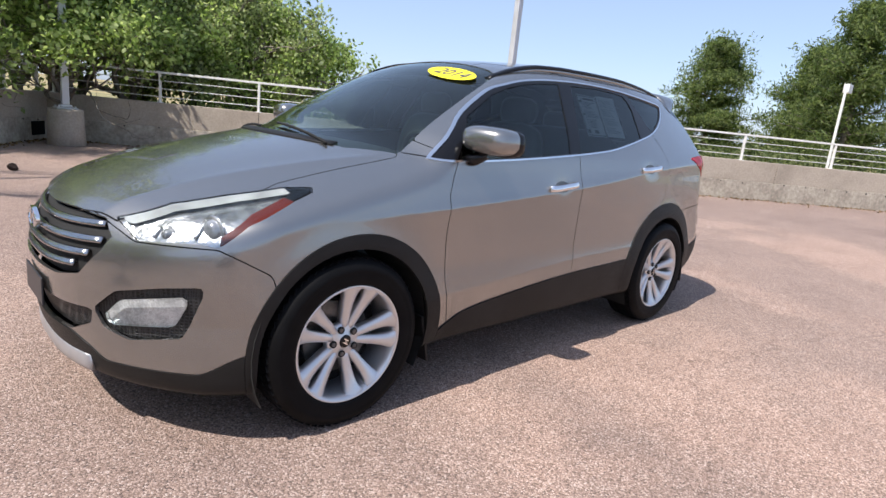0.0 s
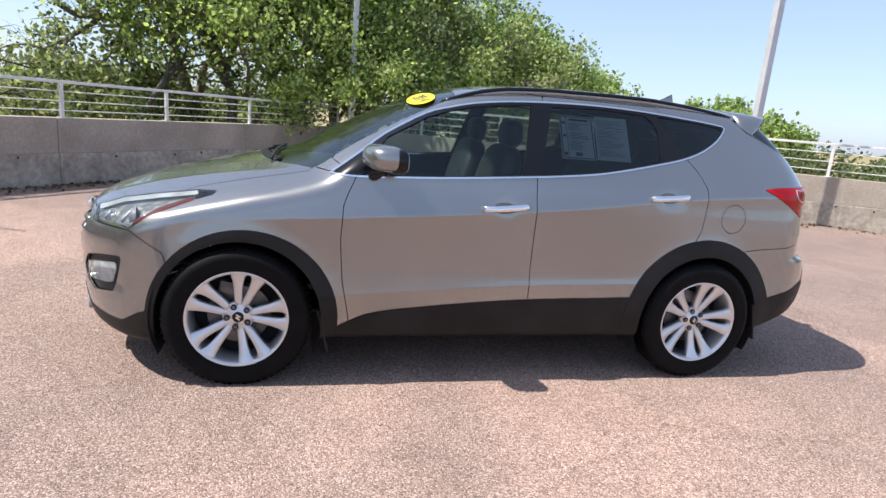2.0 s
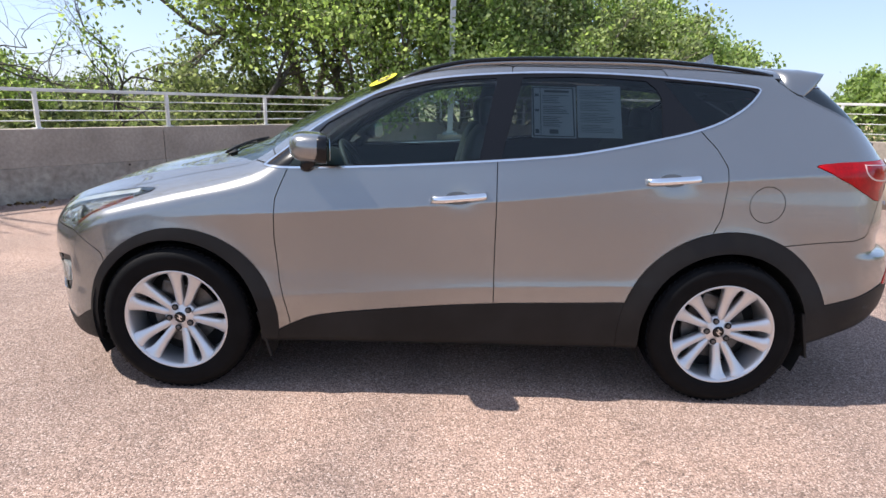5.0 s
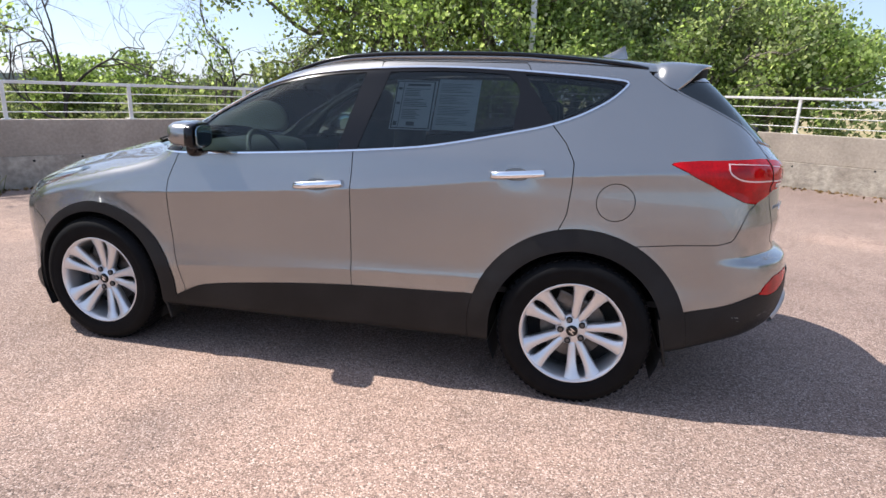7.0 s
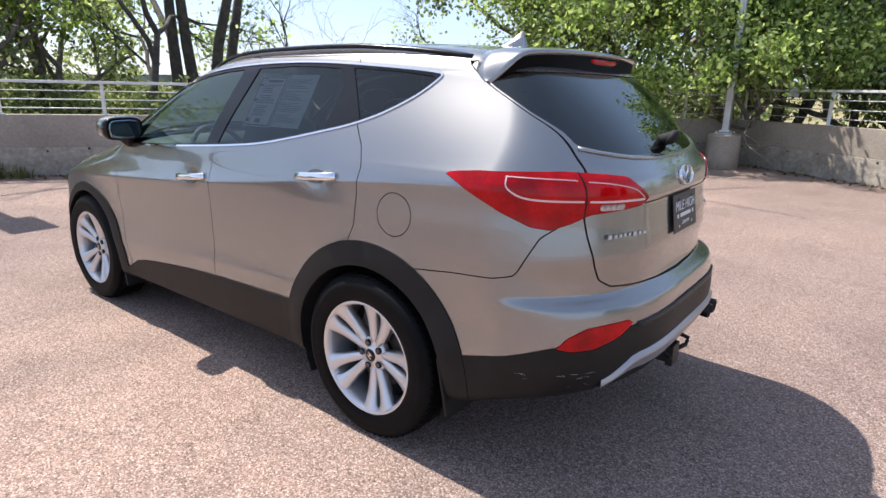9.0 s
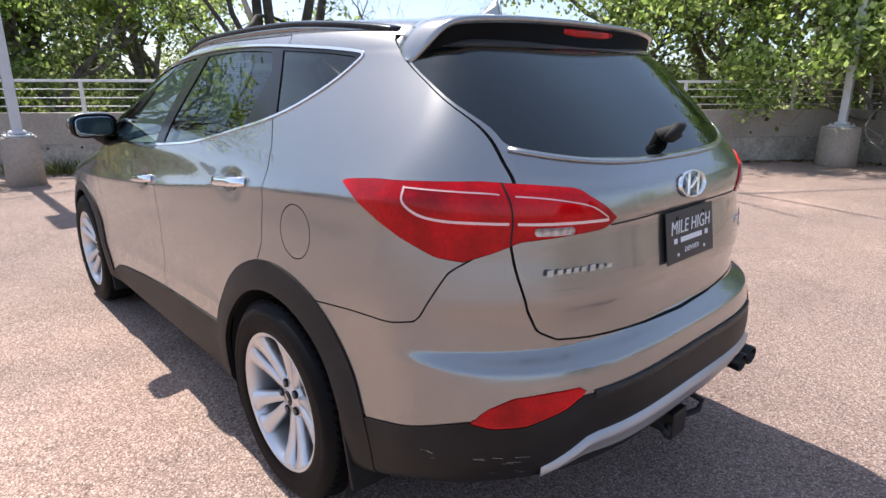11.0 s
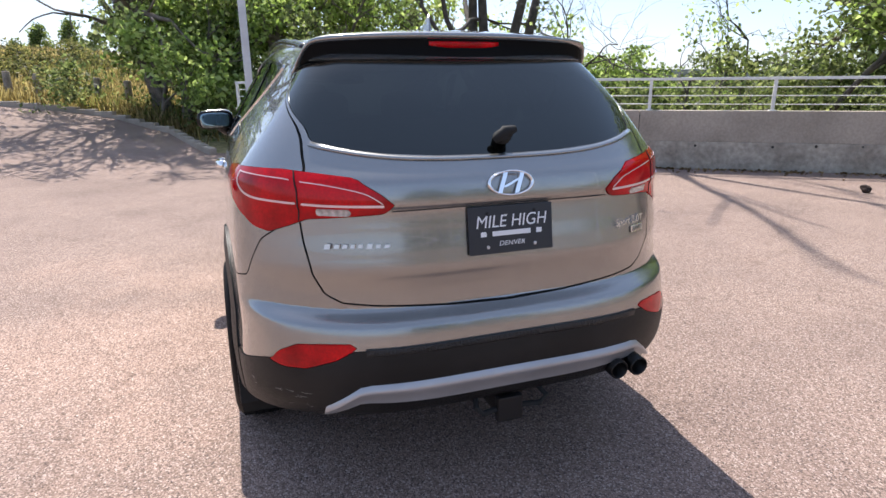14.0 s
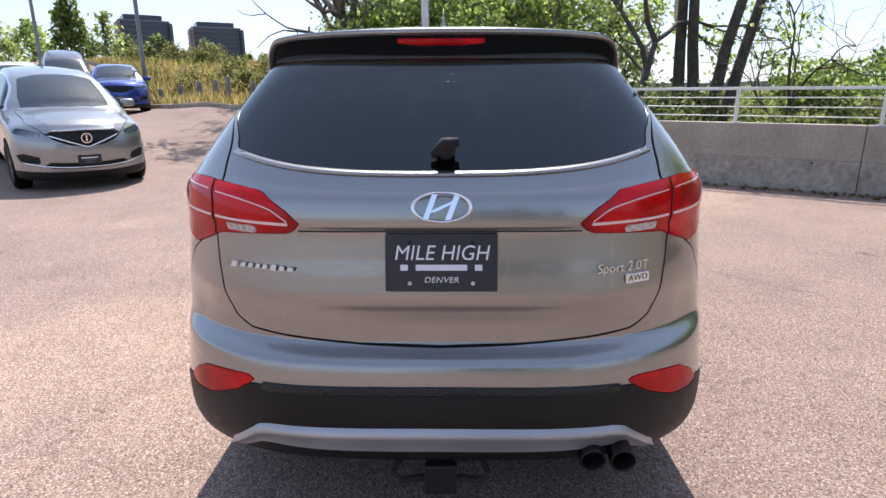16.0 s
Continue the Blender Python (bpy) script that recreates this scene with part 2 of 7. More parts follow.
def asphalt():
    """Weathered pinkish asphalt: stone chips of many tints in a tan binder, worn patches and fine cracks."""
    m = bpy.data.materials.new("pink_aggregate_asphalt")
    m.use_nodes = True
    nt, b = m.node_tree, m.node_tree.nodes["Principled BSDF"]
    b.inputs["Roughness"].default_value = 0.9
    b.inputs["Specular IOR Level"].default_value = 0.25
    co = nt.nodes.new("ShaderNodeTexCoord")

    def vor(sc, feature="F1"):
        v = nt.nodes.new("ShaderNodeTexVoronoi")
        v.feature = feature
        v.inputs["Scale"].default_value = sc
        nt.links.new(co.outputs["Object"], v.inputs["Vector"])
        return v

    def noi(sc, det=6.0, rough=0.6):
        n = nt.nodes.new("ShaderNodeTexNoise")
        n.inputs["Scale"].default_value, n.inputs["Detail"].default_value, n.inputs["Roughness"].default_value = sc, det, rough
        nt.links.new(co.outputs["Object"], n.inputs["Vector"])
        return n

    def ramp(src, stops):
        r = nt.nodes.new("ShaderNodeValToRGB")
        while len(r.color_ramp.elements) < len(stops):
            r.color_ramp.elements.new(0.5)
        for e, (p, c) in zip(r.color_ramp.elements, stops):
            e.position, e.color = p, (*c, 1)
        nt.links.new(src, r.inputs["Fac"])
        return r.outputs["Color"]

    def mul(a, c, fac=1.0):
        x = nt.nodes.new("ShaderNodeMix")
        x.data_type, x.blend_type = "RGBA", "MULTIPLY"
        x.inputs["Factor"].default_value = fac
        nt.links.new(a, x.inputs["A"])
        nt.links.new(c, x.inputs["B"])
        return x.outputs["Result"]
    chips = vor(150)
    sep = nt.nodes.new("ShaderNodeSeparateColor")
    nt.links.new(chips.outputs["Color"], sep.inputs[0])
    col = ramp(sep.outputs[0], [(0.0, (0.14, 0.108, 0.096)), (0.22, (0.255, 0.186, 0.155)), (0.55, (0.335, 0.243, 0.203)), (0.82, (0.42, 0.315, 0.265)), (1.0, (0.57, 0.47, 0.42))])
    gap = ramp(chips.outputs["Distance"], [(0.0, (1, 1, 1)), (0.45, (1, 1, 1)), (0.85, (0.62, 0.60, 0.58))])
    col = mul(col, gap)
    col = mul(col, ramp(noi(0.22).outputs["Fac"], [(0.34, (0.74, 0.72, 0.72)), (0.45, (0.92, 0.905, 0.90)), (0.55, (1, 0.98, 0.96)), (0.62, (1.26, 1.19, 1.13))]))
    col = mul(col, ramp(noi(1.3, 8).outputs["Fac"], [(0.3, (0.78, 0.78, 0.79)), (0.55, (1, 1, 1))]), 0.7)
    crack = vor(0.23, "DISTANCE_TO_EDGE")
    warp = noi(2.5, 4)
    mixv = nt.nodes.new("ShaderNodeMix")
    mixv.data_type, mixv.blend_type = "RGBA", "LINEAR_LIGHT"
    mixv.inputs["Factor"].default_value = 0.35
    nt.links.new(co.outputs["Object"], mixv.inputs["A"])
    nt.links.new(warp.outputs["Color"], mixv.inputs["B"])
    nt.links.new(mixv.outputs["Result"], crack.inputs["Vector"])
    col = mul(col, ramp(crack.outputs["Distance"], [(0.0, (0.45, 0.43, 0.42)), (0.0035, (0.8, 0.8, 0.8)), (0.006, (1, 1, 1))]), 0.35)
    nt.links.new(col, b.inputs["Base Color"])
    bp = nt.nodes.new("ShaderNodeBump")
    bp.inputs["Strength"].default_value, bp.inputs["Distance"].default_value = 0.55, 0.006
    inv = nt.nodes.new("ShaderNodeMath")
    inv.operation = "SUBTRACT"
    inv.inputs[0].default_value = 1.0
    nt.links.new(chips.outputs["Distance"], inv.inputs[1])
    nt.links.new(inv.outputs[0], bp.inputs["Height"])
    nt.links.new(bp.outputs["Normal"], b.inputs["Normal"])
    return m


ASPHALT = asphalt()


KERB = [(-60.0, -60.0), (-30.0, -22.0), (-21.5, -13.5), (-17.2, -10.6), (-15.9, -9.3), (-15.4, -7.3), (-14.7, -5.2), (-13.9, -3.8), (-12.2, -2.3), (-9.3, -1.3)]


def in_lot(x, y):
    p = Vector((x, y, 0))
    if p.dot(N1) > 9.95:
        return False
    if y > -1.3:
        return p.dot(N2) < 7.1
    k = np.interp(y, [q[1] for q in KERB], [q[0] for q in KERB])
    return x > k - 0.3


# unseen far stretch added so the car mirrors pale ground, not dark grass
lot_x = np.concatenate([np.arange(-30, 20, 0.5), np.arange(20, 60, 4), np.geomspace(60, 260, 10)])
lot_y = np.concatenate([-np.geomspace(260, 60, 10), np.arange(-56, -20, 4), np.arange(-20, 14, 0.5)])
tagged(sheet("pavement", lot_x, lot_y, 0.0, ASPHALT, in_lot), "weathered pinkish aggregate asphalt with fine cracks", "pavement", kind="structure")


bm = bmesh.new()
for (x0, y0), (x1, y1) in zip(KERB, KERB[1:]):
    n = max(2, int(math.hypot(x1 - x0, y1 - y0) / 0.5))
    for i in range(n):
        p0, p1 = [Vector((x0 + (x1 - x0) * k / n, y0 + (y1 - y0) * k / n, 0)) for k in (i, i + 1)]
        c, d = (p0 + p1) / 2, p1 - p0
        m = Matrix.Translation((c.x, c.y, float(rise(c.x, c.y)) + 0.02)) @ Matrix.Rotation(math.atan2(d.y, d.x), 4, "Z")
        add_box(bm, (d.length + 0.01, 0.16, 0.22), m, 0.015)
tagged(part("kerb", bm, CONCRETE), "low concrete kerb along the field", "kerb", kind="structure")


# ---- parapet walls with steel rails ----
def wall(name, origin, along, out, s0, s1, label, length):
    """A cast wall in long panels with open joints; its rougher lower lift stands a little proud, with black discs
    painting the shade in its form-tie holes.
    """
    thing = tagged(new(name), label, "wall", kind="structure")
    m = Matrix((along, out, Vector((0, 0, 1)))).transposed().to_4x4()
    m.translation = origin
    rnd = random.Random(len(name))
    n = max(1, round((s1 - s0) / length))
    w = (s1 - s0) / n
    for k in range(n):
        c = s0 + w * (k + 0.5)
        bm = bmesh.new()
        add_box(bm, (w - 0.008, WALL_T, WALL_H - 0.46), m @ Matrix.Translation((c, WALL_T / 2 + 0.006, (WALL_H + 0.46) / 2)), 0.012, 2)
        part("upper_panel", bm, CONCRETE, thing)
        bm = bmesh.new()
        add_box(bm, (w - 0.008, WALL_T, 0.46 + 0.3), m @ Matrix.Translation((c, WALL_T / 2 - 0.004 - 0.004 * rnd.random(), (0.46 - 0.3) / 2)), 0.010, 2)
        low = part("lower_panel", bm, CONCRETE_LOW, thing, "rougher stained concrete")
        for i in range(int(w / 0.62)):
            if rnd.random() < 0.75:
                bm = bmesh.new()
                q = m @ Matrix.Translation((c - w / 2 + 0.3 + 0.62 * i + rnd.uniform(-0.05, 0.05), -0.009, 0.41 + rnd.uniform(-0.02, 0.03))) @ Matrix.Rotation(math.pi / 2, 4, "X")
                r = 0.016 + 0.008 * rnd.random()
                # a raised black disc, the hole's dark inside put into its colour
                add_lathe(bm, [(0.0, 0.004), (r * 0.8, 0.004), (r, -0.004)], 9, q)
                part("tie_hole_shade", bm, MATT_BLACK, thing)
    bm = bmesh.new()
    add_box(bm, (s1 - s0 - 0.02, WALL_T - 0.04, WALL_H - 0.05), m @ Matrix.Translation(((s0 + s1) / 2, WALL_T / 2, (WALL_H - 0.05) / 2)))
    part("core", bm, MATT_BLACK, thing)
    return thing


wall("wall_west", 7.0 * N2, A2, N2, W2_END, 9.83 + WALL_T, "low weathered concrete parapet wall in shade", 3.7)
wall("wall_north", 9.83 * N1, A1, N1, -7.0, W1_END, "low sunlit concrete parapet wall with water stains", 4.2)


# black block on the wall face paints the shade of a drain opening
bm = bmesh.new()
m = Matrix((A2, N2, Vector((0, 0, 1)))).transposed().to_4x4()
m.translation = 7.0 * N2
add_box(bm, (0.52, 0.03, 0.28), m @ Matrix.Translation((9.42, 0.0, 0.24)), 0.008)
drain = part("drain_shade", bm, DEEP_BLACK, bpy.data.objects["wall_west"], "black block painting the shaded inside of a drain opening")


def rail(name, origin, along, out, posts, top, label):
    """A steel guard rail on a wall: posts, a square top bar and thin bars."""
    thing = tagged(new(name), label, "railing", kind="structure")
    m = Matrix((along, out, Vector((0, 0, 1)))).transposed().to_4x4()
    m.translation = origin
    for s in posts:
        bm = bmesh.new()
        add_box(bm, (0.05, 0.05, top - WALL_H), m @ Matrix.Translation((s, WALL_T / 2, (top + WALL_H) / 2 - 0.02)), 0.004)
        add_box(bm, (0.11, 0.11, 0.012), m @ Matrix.Translation((s, WALL_T / 2, WALL_H + 0.006)))
        part("post", bm, WHITE_RAIL, thing)
    bm = bmesh.new()
    add_box(bm, (posts[-1] - posts[0] + 0.06, 0.055, 0.045), m @ Matrix.Translation(((posts[0] + posts[-1]) / 2, WALL_T / 2, top)), 0.006, 2)
    part("top_bar", bm, WHITE_RAIL, thing)
    for k in range(1, 4):
        z = top + (WALL_H - top) * k / 3.75
        bm = bmesh.new()
        add_tube(bm, [m @ Vector((posts[0], WALL_T / 2, z)), m @ Vector((posts[-1], WALL_T / 2, z))], [0.008, 0.008], 6)
        part("thin_bar", bm, WHITE_RAIL, thing)


rail("railing_west", 7.0 * N2, A2, N2, [-5.82, -4.27, -2.8, -1.2, 0.4, 2.25, 4.15, 6.3, 8.52, 9.7], 1.48, "white painted steel railing with thin horizontal bars")
rail("railing_north", 9.83 * N1, A1, N1, [-6.9, -4.8, -2.75, -0.7, 1.6, 4.1, 6.5, 9.1, 11.7, 14.2, 16.7, 19.2, 21.7, 24.2, 26.7, 29.2, 31.7, 34.2, 36.7, 39.2], 1.6, "white painted steel railing with thin horizontal bars")


# ---- lamp posts on concrete footings ----
def lamp_post(x, y, r, label, height=3.35):
    thing = tagged(new("lamp_post"), label, "lamp post", "car park lamp posts")
    thing.location = (x, y, 0)
    bm = bmesh.new()
    add_lathe(bm, [(0.0, -0.1), (r * 1.06, -0.1), (r, 0.35), (r * 0.97, 0.66), (r * 0.93, 0.70), (0.0, 0.70)], 40)
    part("footing", bm, CONCRETE, thing, "round concrete footing", True)
    bm = bmesh.new()
    add_box(bm, (0.36, 0.36, 0.025), Matrix.Translation((0, 0, 0.715)), 0.004)
    add_box(bm, (0.22, 0.22, 0.06), Matrix.Translation((0, 0, 0.755)), 0.02)
    part("base_plate", bm, GALV, thing)
    for sx in (-1, 1):
        for sy in (-1, 1):
            bm = bmesh.new()
            add_lathe(bm, [(0.0, 0.76), (0.018, 0.76), (0.018, 0.73), (0.0, 0.73)], 6, Matrix.Translation((0.14 * sx, 0.14 * sy, 0)))
            part("bolt", bm, GALV, thing)
    bm = bmesh.new()
    add_box(bm, (0.13, 0.13, height), Matrix.Translation((0, 0, 0.75 + height / 2)), 0.018, 2)
    part("pole", bm, GALV, thing, "square grey steel pole")
    bm = bmesh.new()
    add_box(bm, (0.75, 0.45, 0.14), Matrix.Translation((0.35, 0, 0.75 + height)), 0.03, 2)
    part("lamp_head", bm, GALV, thing)
    return thing


lamp_post(0.0, 10.85, 0.32, "square grey steel lamp post in the wall corner", 4.0)
lamp_post(-7.35, -0.5, 0.24, "square grey steel lamp post beside the shaded wall", 3.1)
lamp_post(7.05, 5.65, 0.36, "square grey steel lamp post by the sunlit wall", 4.2)

# ---- the car's body as one smooth surface ----
def curve(x, xs, ys):
    """A smooth curve through points (monotone cubic)."""
    xs, ys = np.asarray(xs, float), np.asarray(ys, float)
    x = np.clip(x, xs[0], xs[-1])
    h, d = np.diff(xs), np.diff(ys) / np.diff(xs)
    m = np.zeros(len(xs))
    m[0], m[-1] = d[0], d[-1]
    ok = d[:-1] * d[1:] > 0
    w1, w2 = 2 * h[1:] + h[:-1], h[1:] + 2 * h[:-1]
    with np.errstate(divide="ignore", invalid="ignore"):
        m[1:-1] = np.where(ok, (w1 + w2) / (w1 / d[:-1] + w2 / d[1:]), 0)
    i = np.clip(np.searchsorted(xs, x) - 1, 0, len(xs) - 2)
    s = (x - xs[i]) / h[i]
    return ((1 + 2 * s) * (1 - s) ** 2 * ys[i] + s * (1 - s) ** 2 * h[i] * m[i] + s * s * (3 - 2 * s) * ys[i + 1] + s * s * (s - 1) * h[i] * m[i + 1])


def smax(a, b, k):
    h = np.maximum(k - np.abs(a - b), 0) / k
    return np.maximum(a, b) + h * h * k / 4


TOP_X = (-2.30, -2.15, -2.0, -1.8, -1.5, -1.20, -1.08, -0.90, -0.70, -0.50, -0.30, -0.12, 0.10, 0.35, 0.75, 1.20, 1.50, 1.80, 2.05, 2.5)
TOP_Z = (0.80, 0.90, 0.965, 1.035, 1.115, 1.185, 1.222, 1.332, 1.435, 1.530, 1.610, 1.656, 1.684, 1.704, 1.714, 1.704, 1.686, 1.651, 1.607, 1.52)


NOSE = [0.0]           # how far the bonnet stands up at the nose; the other cars have a blunter one


def top_z(x, y):
    bend = np.where(x < 0.4, 0.20 * y * y * np.clip((0.4 - x) / 0.5, 0, 1), 0)
    fold = np.abs(np.abs(y) - np.interp(x, (-2.2, -1.1), (0.40, 0.66))) / 0.055
    fold = 0.011 * np.exp(-np.sqrt(fold * fold + 0.03)) * np.clip((-1.02 - x) / 0.2, 0, 1)      # the bonnet's two folds
    return curve(x - bend, TOP_X, TOP_Z) - 0.11 * y * y - 0.10 * y ** 4 + fold + NOSE[0] * np.clip((-1.15 - x) / 0.8, 0, 1)


def crease_z(x):
    return curve(x, (-2.2, -1.05, 0.2, 1.2, 1.9, 2.4), (0.84, 0.905, 1.0, 1.115, 1.17, 1.19))


def half_width(x, z):
    w = curve(z, (0.15, 0.28, 0.40, 0.50, 0.56, 0.65, 0.76, 0.88, 1.0, 1.08, 1.16, 1.22, 1.62, 1.75),
                 (0.85, 0.890, 0.905, 0.911, 0.909, 0.9025, 0.9005, 0.897, 0.887, 0.874, 0.860, 0.838, 0.615, 0.55))
    d = z - crease_z(x)
    d = np.sqrt((d / np.where(d > 0, 0.075, 0.125)) ** 2 + 0.003)
    w = w + 0.025 * np.exp(-d) * np.clip((x + 1.5) / 0.6, 0, 1)
    low = (z - curve(x, (-0.9, -0.4, 0.2, 0.9, 1.1), (0.50, 0.535, 0.575, 0.60, 0.61))) / 0.04
    w = w + 0.006 * np.exp(-np.sqrt(low * low + 0.006)) * np.clip((1.05 - np.abs(x)) / 0.25, 0, 1)
    w = w - 0.05 * np.clip((x - 0.9) / 1.2, 0, 1.3) ** 2 - 0.03 * np.clip((-x - 1.0) / 1.0, 0, 1.3) ** 2
    # the greenhouse narrows towards the tail
    w = w - 0.055 * np.clip((x - 0.6) / 1.3, 0, 1.2) ** 2 * np.clip((z - 1.2) / 0.3, 0, 1.2)
    # hollows behind the door handles
    for hx, hz in ((0.035, 1.008), (1.04, 1.114)):
        w = w - 0.010 * np.exp(-((x - hx) / 0.09) ** 2 - ((z - hz) / 0.045) ** 2)
    # flared wheel arches
    for cx in (-1.35, 1.35):
        r = np.hypot(x - cx, z - 0.36)
        w = w + 0.016 * np.exp(-((r - 0.42) / 0.09) ** 2)
    return w


def front_x(y, z):
    x = curve(z, (0.18, 0.28, 0.40, 0.52, 0.65, 0.78, 0.88, 1.0), (-2.17, -2.235, -2.262, -2.275, -2.285, -2.27, -2.23, -2.15))
    return x + 0.42 * (np.abs(y) / (0.84 + 0.05 * np.clip((0.5 - z) / 0.25, 0, 1))) ** 2.6


def rear_x(y, z):
    y = np.abs(y)
    x = curve(z, (0.25, 0.40, 0.50, 0.60, 0.69, 0.745, 0.785, 0.83, 0.875, 0.912, 0.96, 1.04, 1.10, 1.118, 1.18, 1.235, 1.40, 1.55, 1.70),
                 (2.22, 2.34, 2.395, 2.408, 2.40, 2.388, 2.326, 2.3255, 2.332, 2.3395, 2.334, 2.322, 2.3165, 2.3245, 2.315, 2.27, 2.115, 1.955, 1.80))
    plain = curve(z, (0.25, 0.40, 0.50, 0.60, 0.70, 0.90, 1.12), (2.22, 2.33, 2.375, 2.380, 2.372, 2.346, 2.322))
    g = np.clip((y - 0.72) / 0.20, 0, 1)
    g = g * g * (3 - 2 * g) * np.clip((1.12 - z) / 0.1, 0, 1)           # the bumper's ledge dies away round the corner
    u = np.clip((z - 0.50) / 0.62, 0, 1)
    return x + (plain - x) * g - 0.40 * (y / (0.915 - 0.042 * u * u * (3 - 2 * u))) ** 3.8


def body(x, y, z):
    y = np.abs(y)
    k = 0.04 + 0.035 * np.clip((z - 1.0) / 0.5, 0, 1)
    f = smax(y - half_width(x, z), (z - top_z(x, y)) * 0.9, k)
    f = smax(f, (front_x(y, z) - x) * 0.9, 0.10)
    f = smax(f, (x - rear_x(y, z)) * 0.9, 0.08)
    floor = curve(x, (-2.3, -1.7, -0.9, 0.9, 1.75, 2.05, 2.4), (0.215, 0.225, 0.255, 0.27, 0.305, 0.38, 0.42))
    return smax(f, floor - z, 0.04)


def body_normal(p):
    e = 0.004
    x, y, z = p.T
    g = np.stack([body(x + e, y, z) - body(x - e, y, z), body(x, y + e, z) - body(x, y - e, z), body(x, y, z + e) - body(x, y, z - e)], 1)
    return g / np.linalg.norm(g, axis=1, keepdims=True), g / (2 * e)


def surface_nets(step):
    """The zero surface of body() as triangles, with its vertices drawn onto it."""
    xs, ys, zs = np.arange(-2.42, 2.55, step), np.arange(-1.05 - step / 2, 1.06, step), np.arange(0.12, 1.80, step)
    F = body(*np.meshgrid(xs, ys, zs, indexing="ij"))
    n = F.shape
    ins = F < 0
    cell = ins[:-1, :-1, :-1].astype(np.int8)
    cnt = np.zeros(cell.shape, np.int8)
    for a in (0, 1):
        for b in (0, 1):
            for c in (0, 1):
                cnt += ins[a:n[0] - 1 + a, b:n[1] - 1 + b, c:n[2] - 1 + c]
    act = (cnt > 0) & (cnt < 8)
    idx = -np.ones(act.shape, int)
    cells = np.argwhere(act)
    idx[tuple(cells.T)] = np.arange(len(cells))
    p = np.stack([xs[cells[:, 0]], ys[cells[:, 1]], zs[cells[:, 2]]], 1) + step / 2
    for _ in range(6):
        _, g = body_normal(p)
        f = body(*p.T)
        p = p - np.clip(f / (g * g).sum(1), -step, step)[:, None] * g
    quads = []
    for ax in range(3):
        sl0, sl1 = [slice(None)] * 3, [slice(None)] * 3
        sl0[ax], sl1[ax] = slice(0, -1), slice(1, None)
        flip = ins[tuple(sl0)] != ins[tuple(sl1)]
        o = [a for a in range(3) if a != ax]
        e = np.argwhere(flip)
        e = e[(e[:, o[0]] > 0) & (e[:, o[1]] > 0) & (e[:, o[0]] < n[o[0]] - 1) & (e[:, o[1]] < n[o[1]] - 1)]
        q = []
        for da, db in ((0, 0), (1, 0), (1, 1), (0, 1)):
            c = e.copy()
            c[:, o[0]] -= da
            c[:, o[1]] -= db
            q.append(idx[tuple(c.T)])
        q = np.stack(q, 1)
        up = ins[tuple(e.T)]
        if ax == 1:
            up = ~up
        q[~up] = q[~up][:, ::-1]
        quads.append(q)
    q = np.concatenate(quads)
    q = q[(q >= 0).all(1)]
    # the split of each quad along its shorter diagonal
    d0 = np.linalg.norm(p[q[:, 0]] - p[q[:, 2]], axis=1)
    d1 = np.linalg.norm(p[q[:, 1]] - p[q[:, 3]], axis=1)
    s = d0 < d1
    tri = np.concatenate([q[s][:, [0, 1, 2]], q[s][:, [0, 2, 3]], q[~s][:, [0, 1, 3]], q[~s][:, [1, 2, 3]]])
    return p, tri


def clip(p, tri, val):
    """Keeps what has val < 0, cutting triangles along val = 0."""
    neg = val < 0
    k = neg[tri].sum(1)
    keep = [tri[k == 3]]
    extra, cache = [], {}

    def cut(i, j):
        key = (i, j) if i < j else (j, i)
        if key not in cache:
            a, b = key
            t = val[a] / (val[a] - val[b])
            cache[key] = len(p) + len(extra)
            extra.append(p[a] + t * (p[b] - p[a]))
        return cache[key]
    out = []
    for t in tri[(k == 1) | (k == 2)]:
        inside = [neg[v] for v in t]
        if sum(inside) == 1:
            i = inside.index(True)
            a, b, c = t[i], t[(i + 1) % 3], t[(i + 2) % 3]
            out.append((a, cut(a, b), cut(a, c)))
        else:
            i = inside.index(False)
            a, b, c = t[i], t[(i + 1) % 3], t[(i + 2) % 3]
            ab, ac = cut(a, b), cut(a, c)
            out += [(ab, b, c), (ab, c, ac)]
    if out:
        keep.append(np.array(out))
    tri = np.concatenate(keep)
    p = np.concatenate([p, np.array(extra)]) if extra else p
    used = np.unique(tri)
    back = -np.ones(len(p), int)
    back[used] = np.arange(len(used))
    return p[used], back[tri]


def poly_sd(u, v, poly):
    """Signed distance to a polygon in a plane; negative inside."""
    P = np.asarray(poly, float)
    d = np.full(u.shape, 1e9)
    inside = np.zeros(u.shape, bool)
    for (ax, ay), (bx, by) in zip(P, np.roll(P, -1, 0)):
        ex, ey = bx - ax, by - ay
        t = np.clip(((u - ax) * ex + (v - ay) * ey) / (ex * ex + ey * ey + 1e-12), 0, 1)
        d = np.minimum(d, (u - ax - t * ex) ** 2 + (v - ay - t * ey) ** 2)
        c = (ay > v) != (by > v)
        with np.errstate(divide="ignore", invalid="ignore"):
            inside ^= c & (u < (bx - ax) * (v - ay) / (by - ay) + ax)
    return np.where(inside, -1, 1) * np.sqrt(d)

# ---- the car: panels cut from the body surface ----
SURF = surface_nets(0.022)


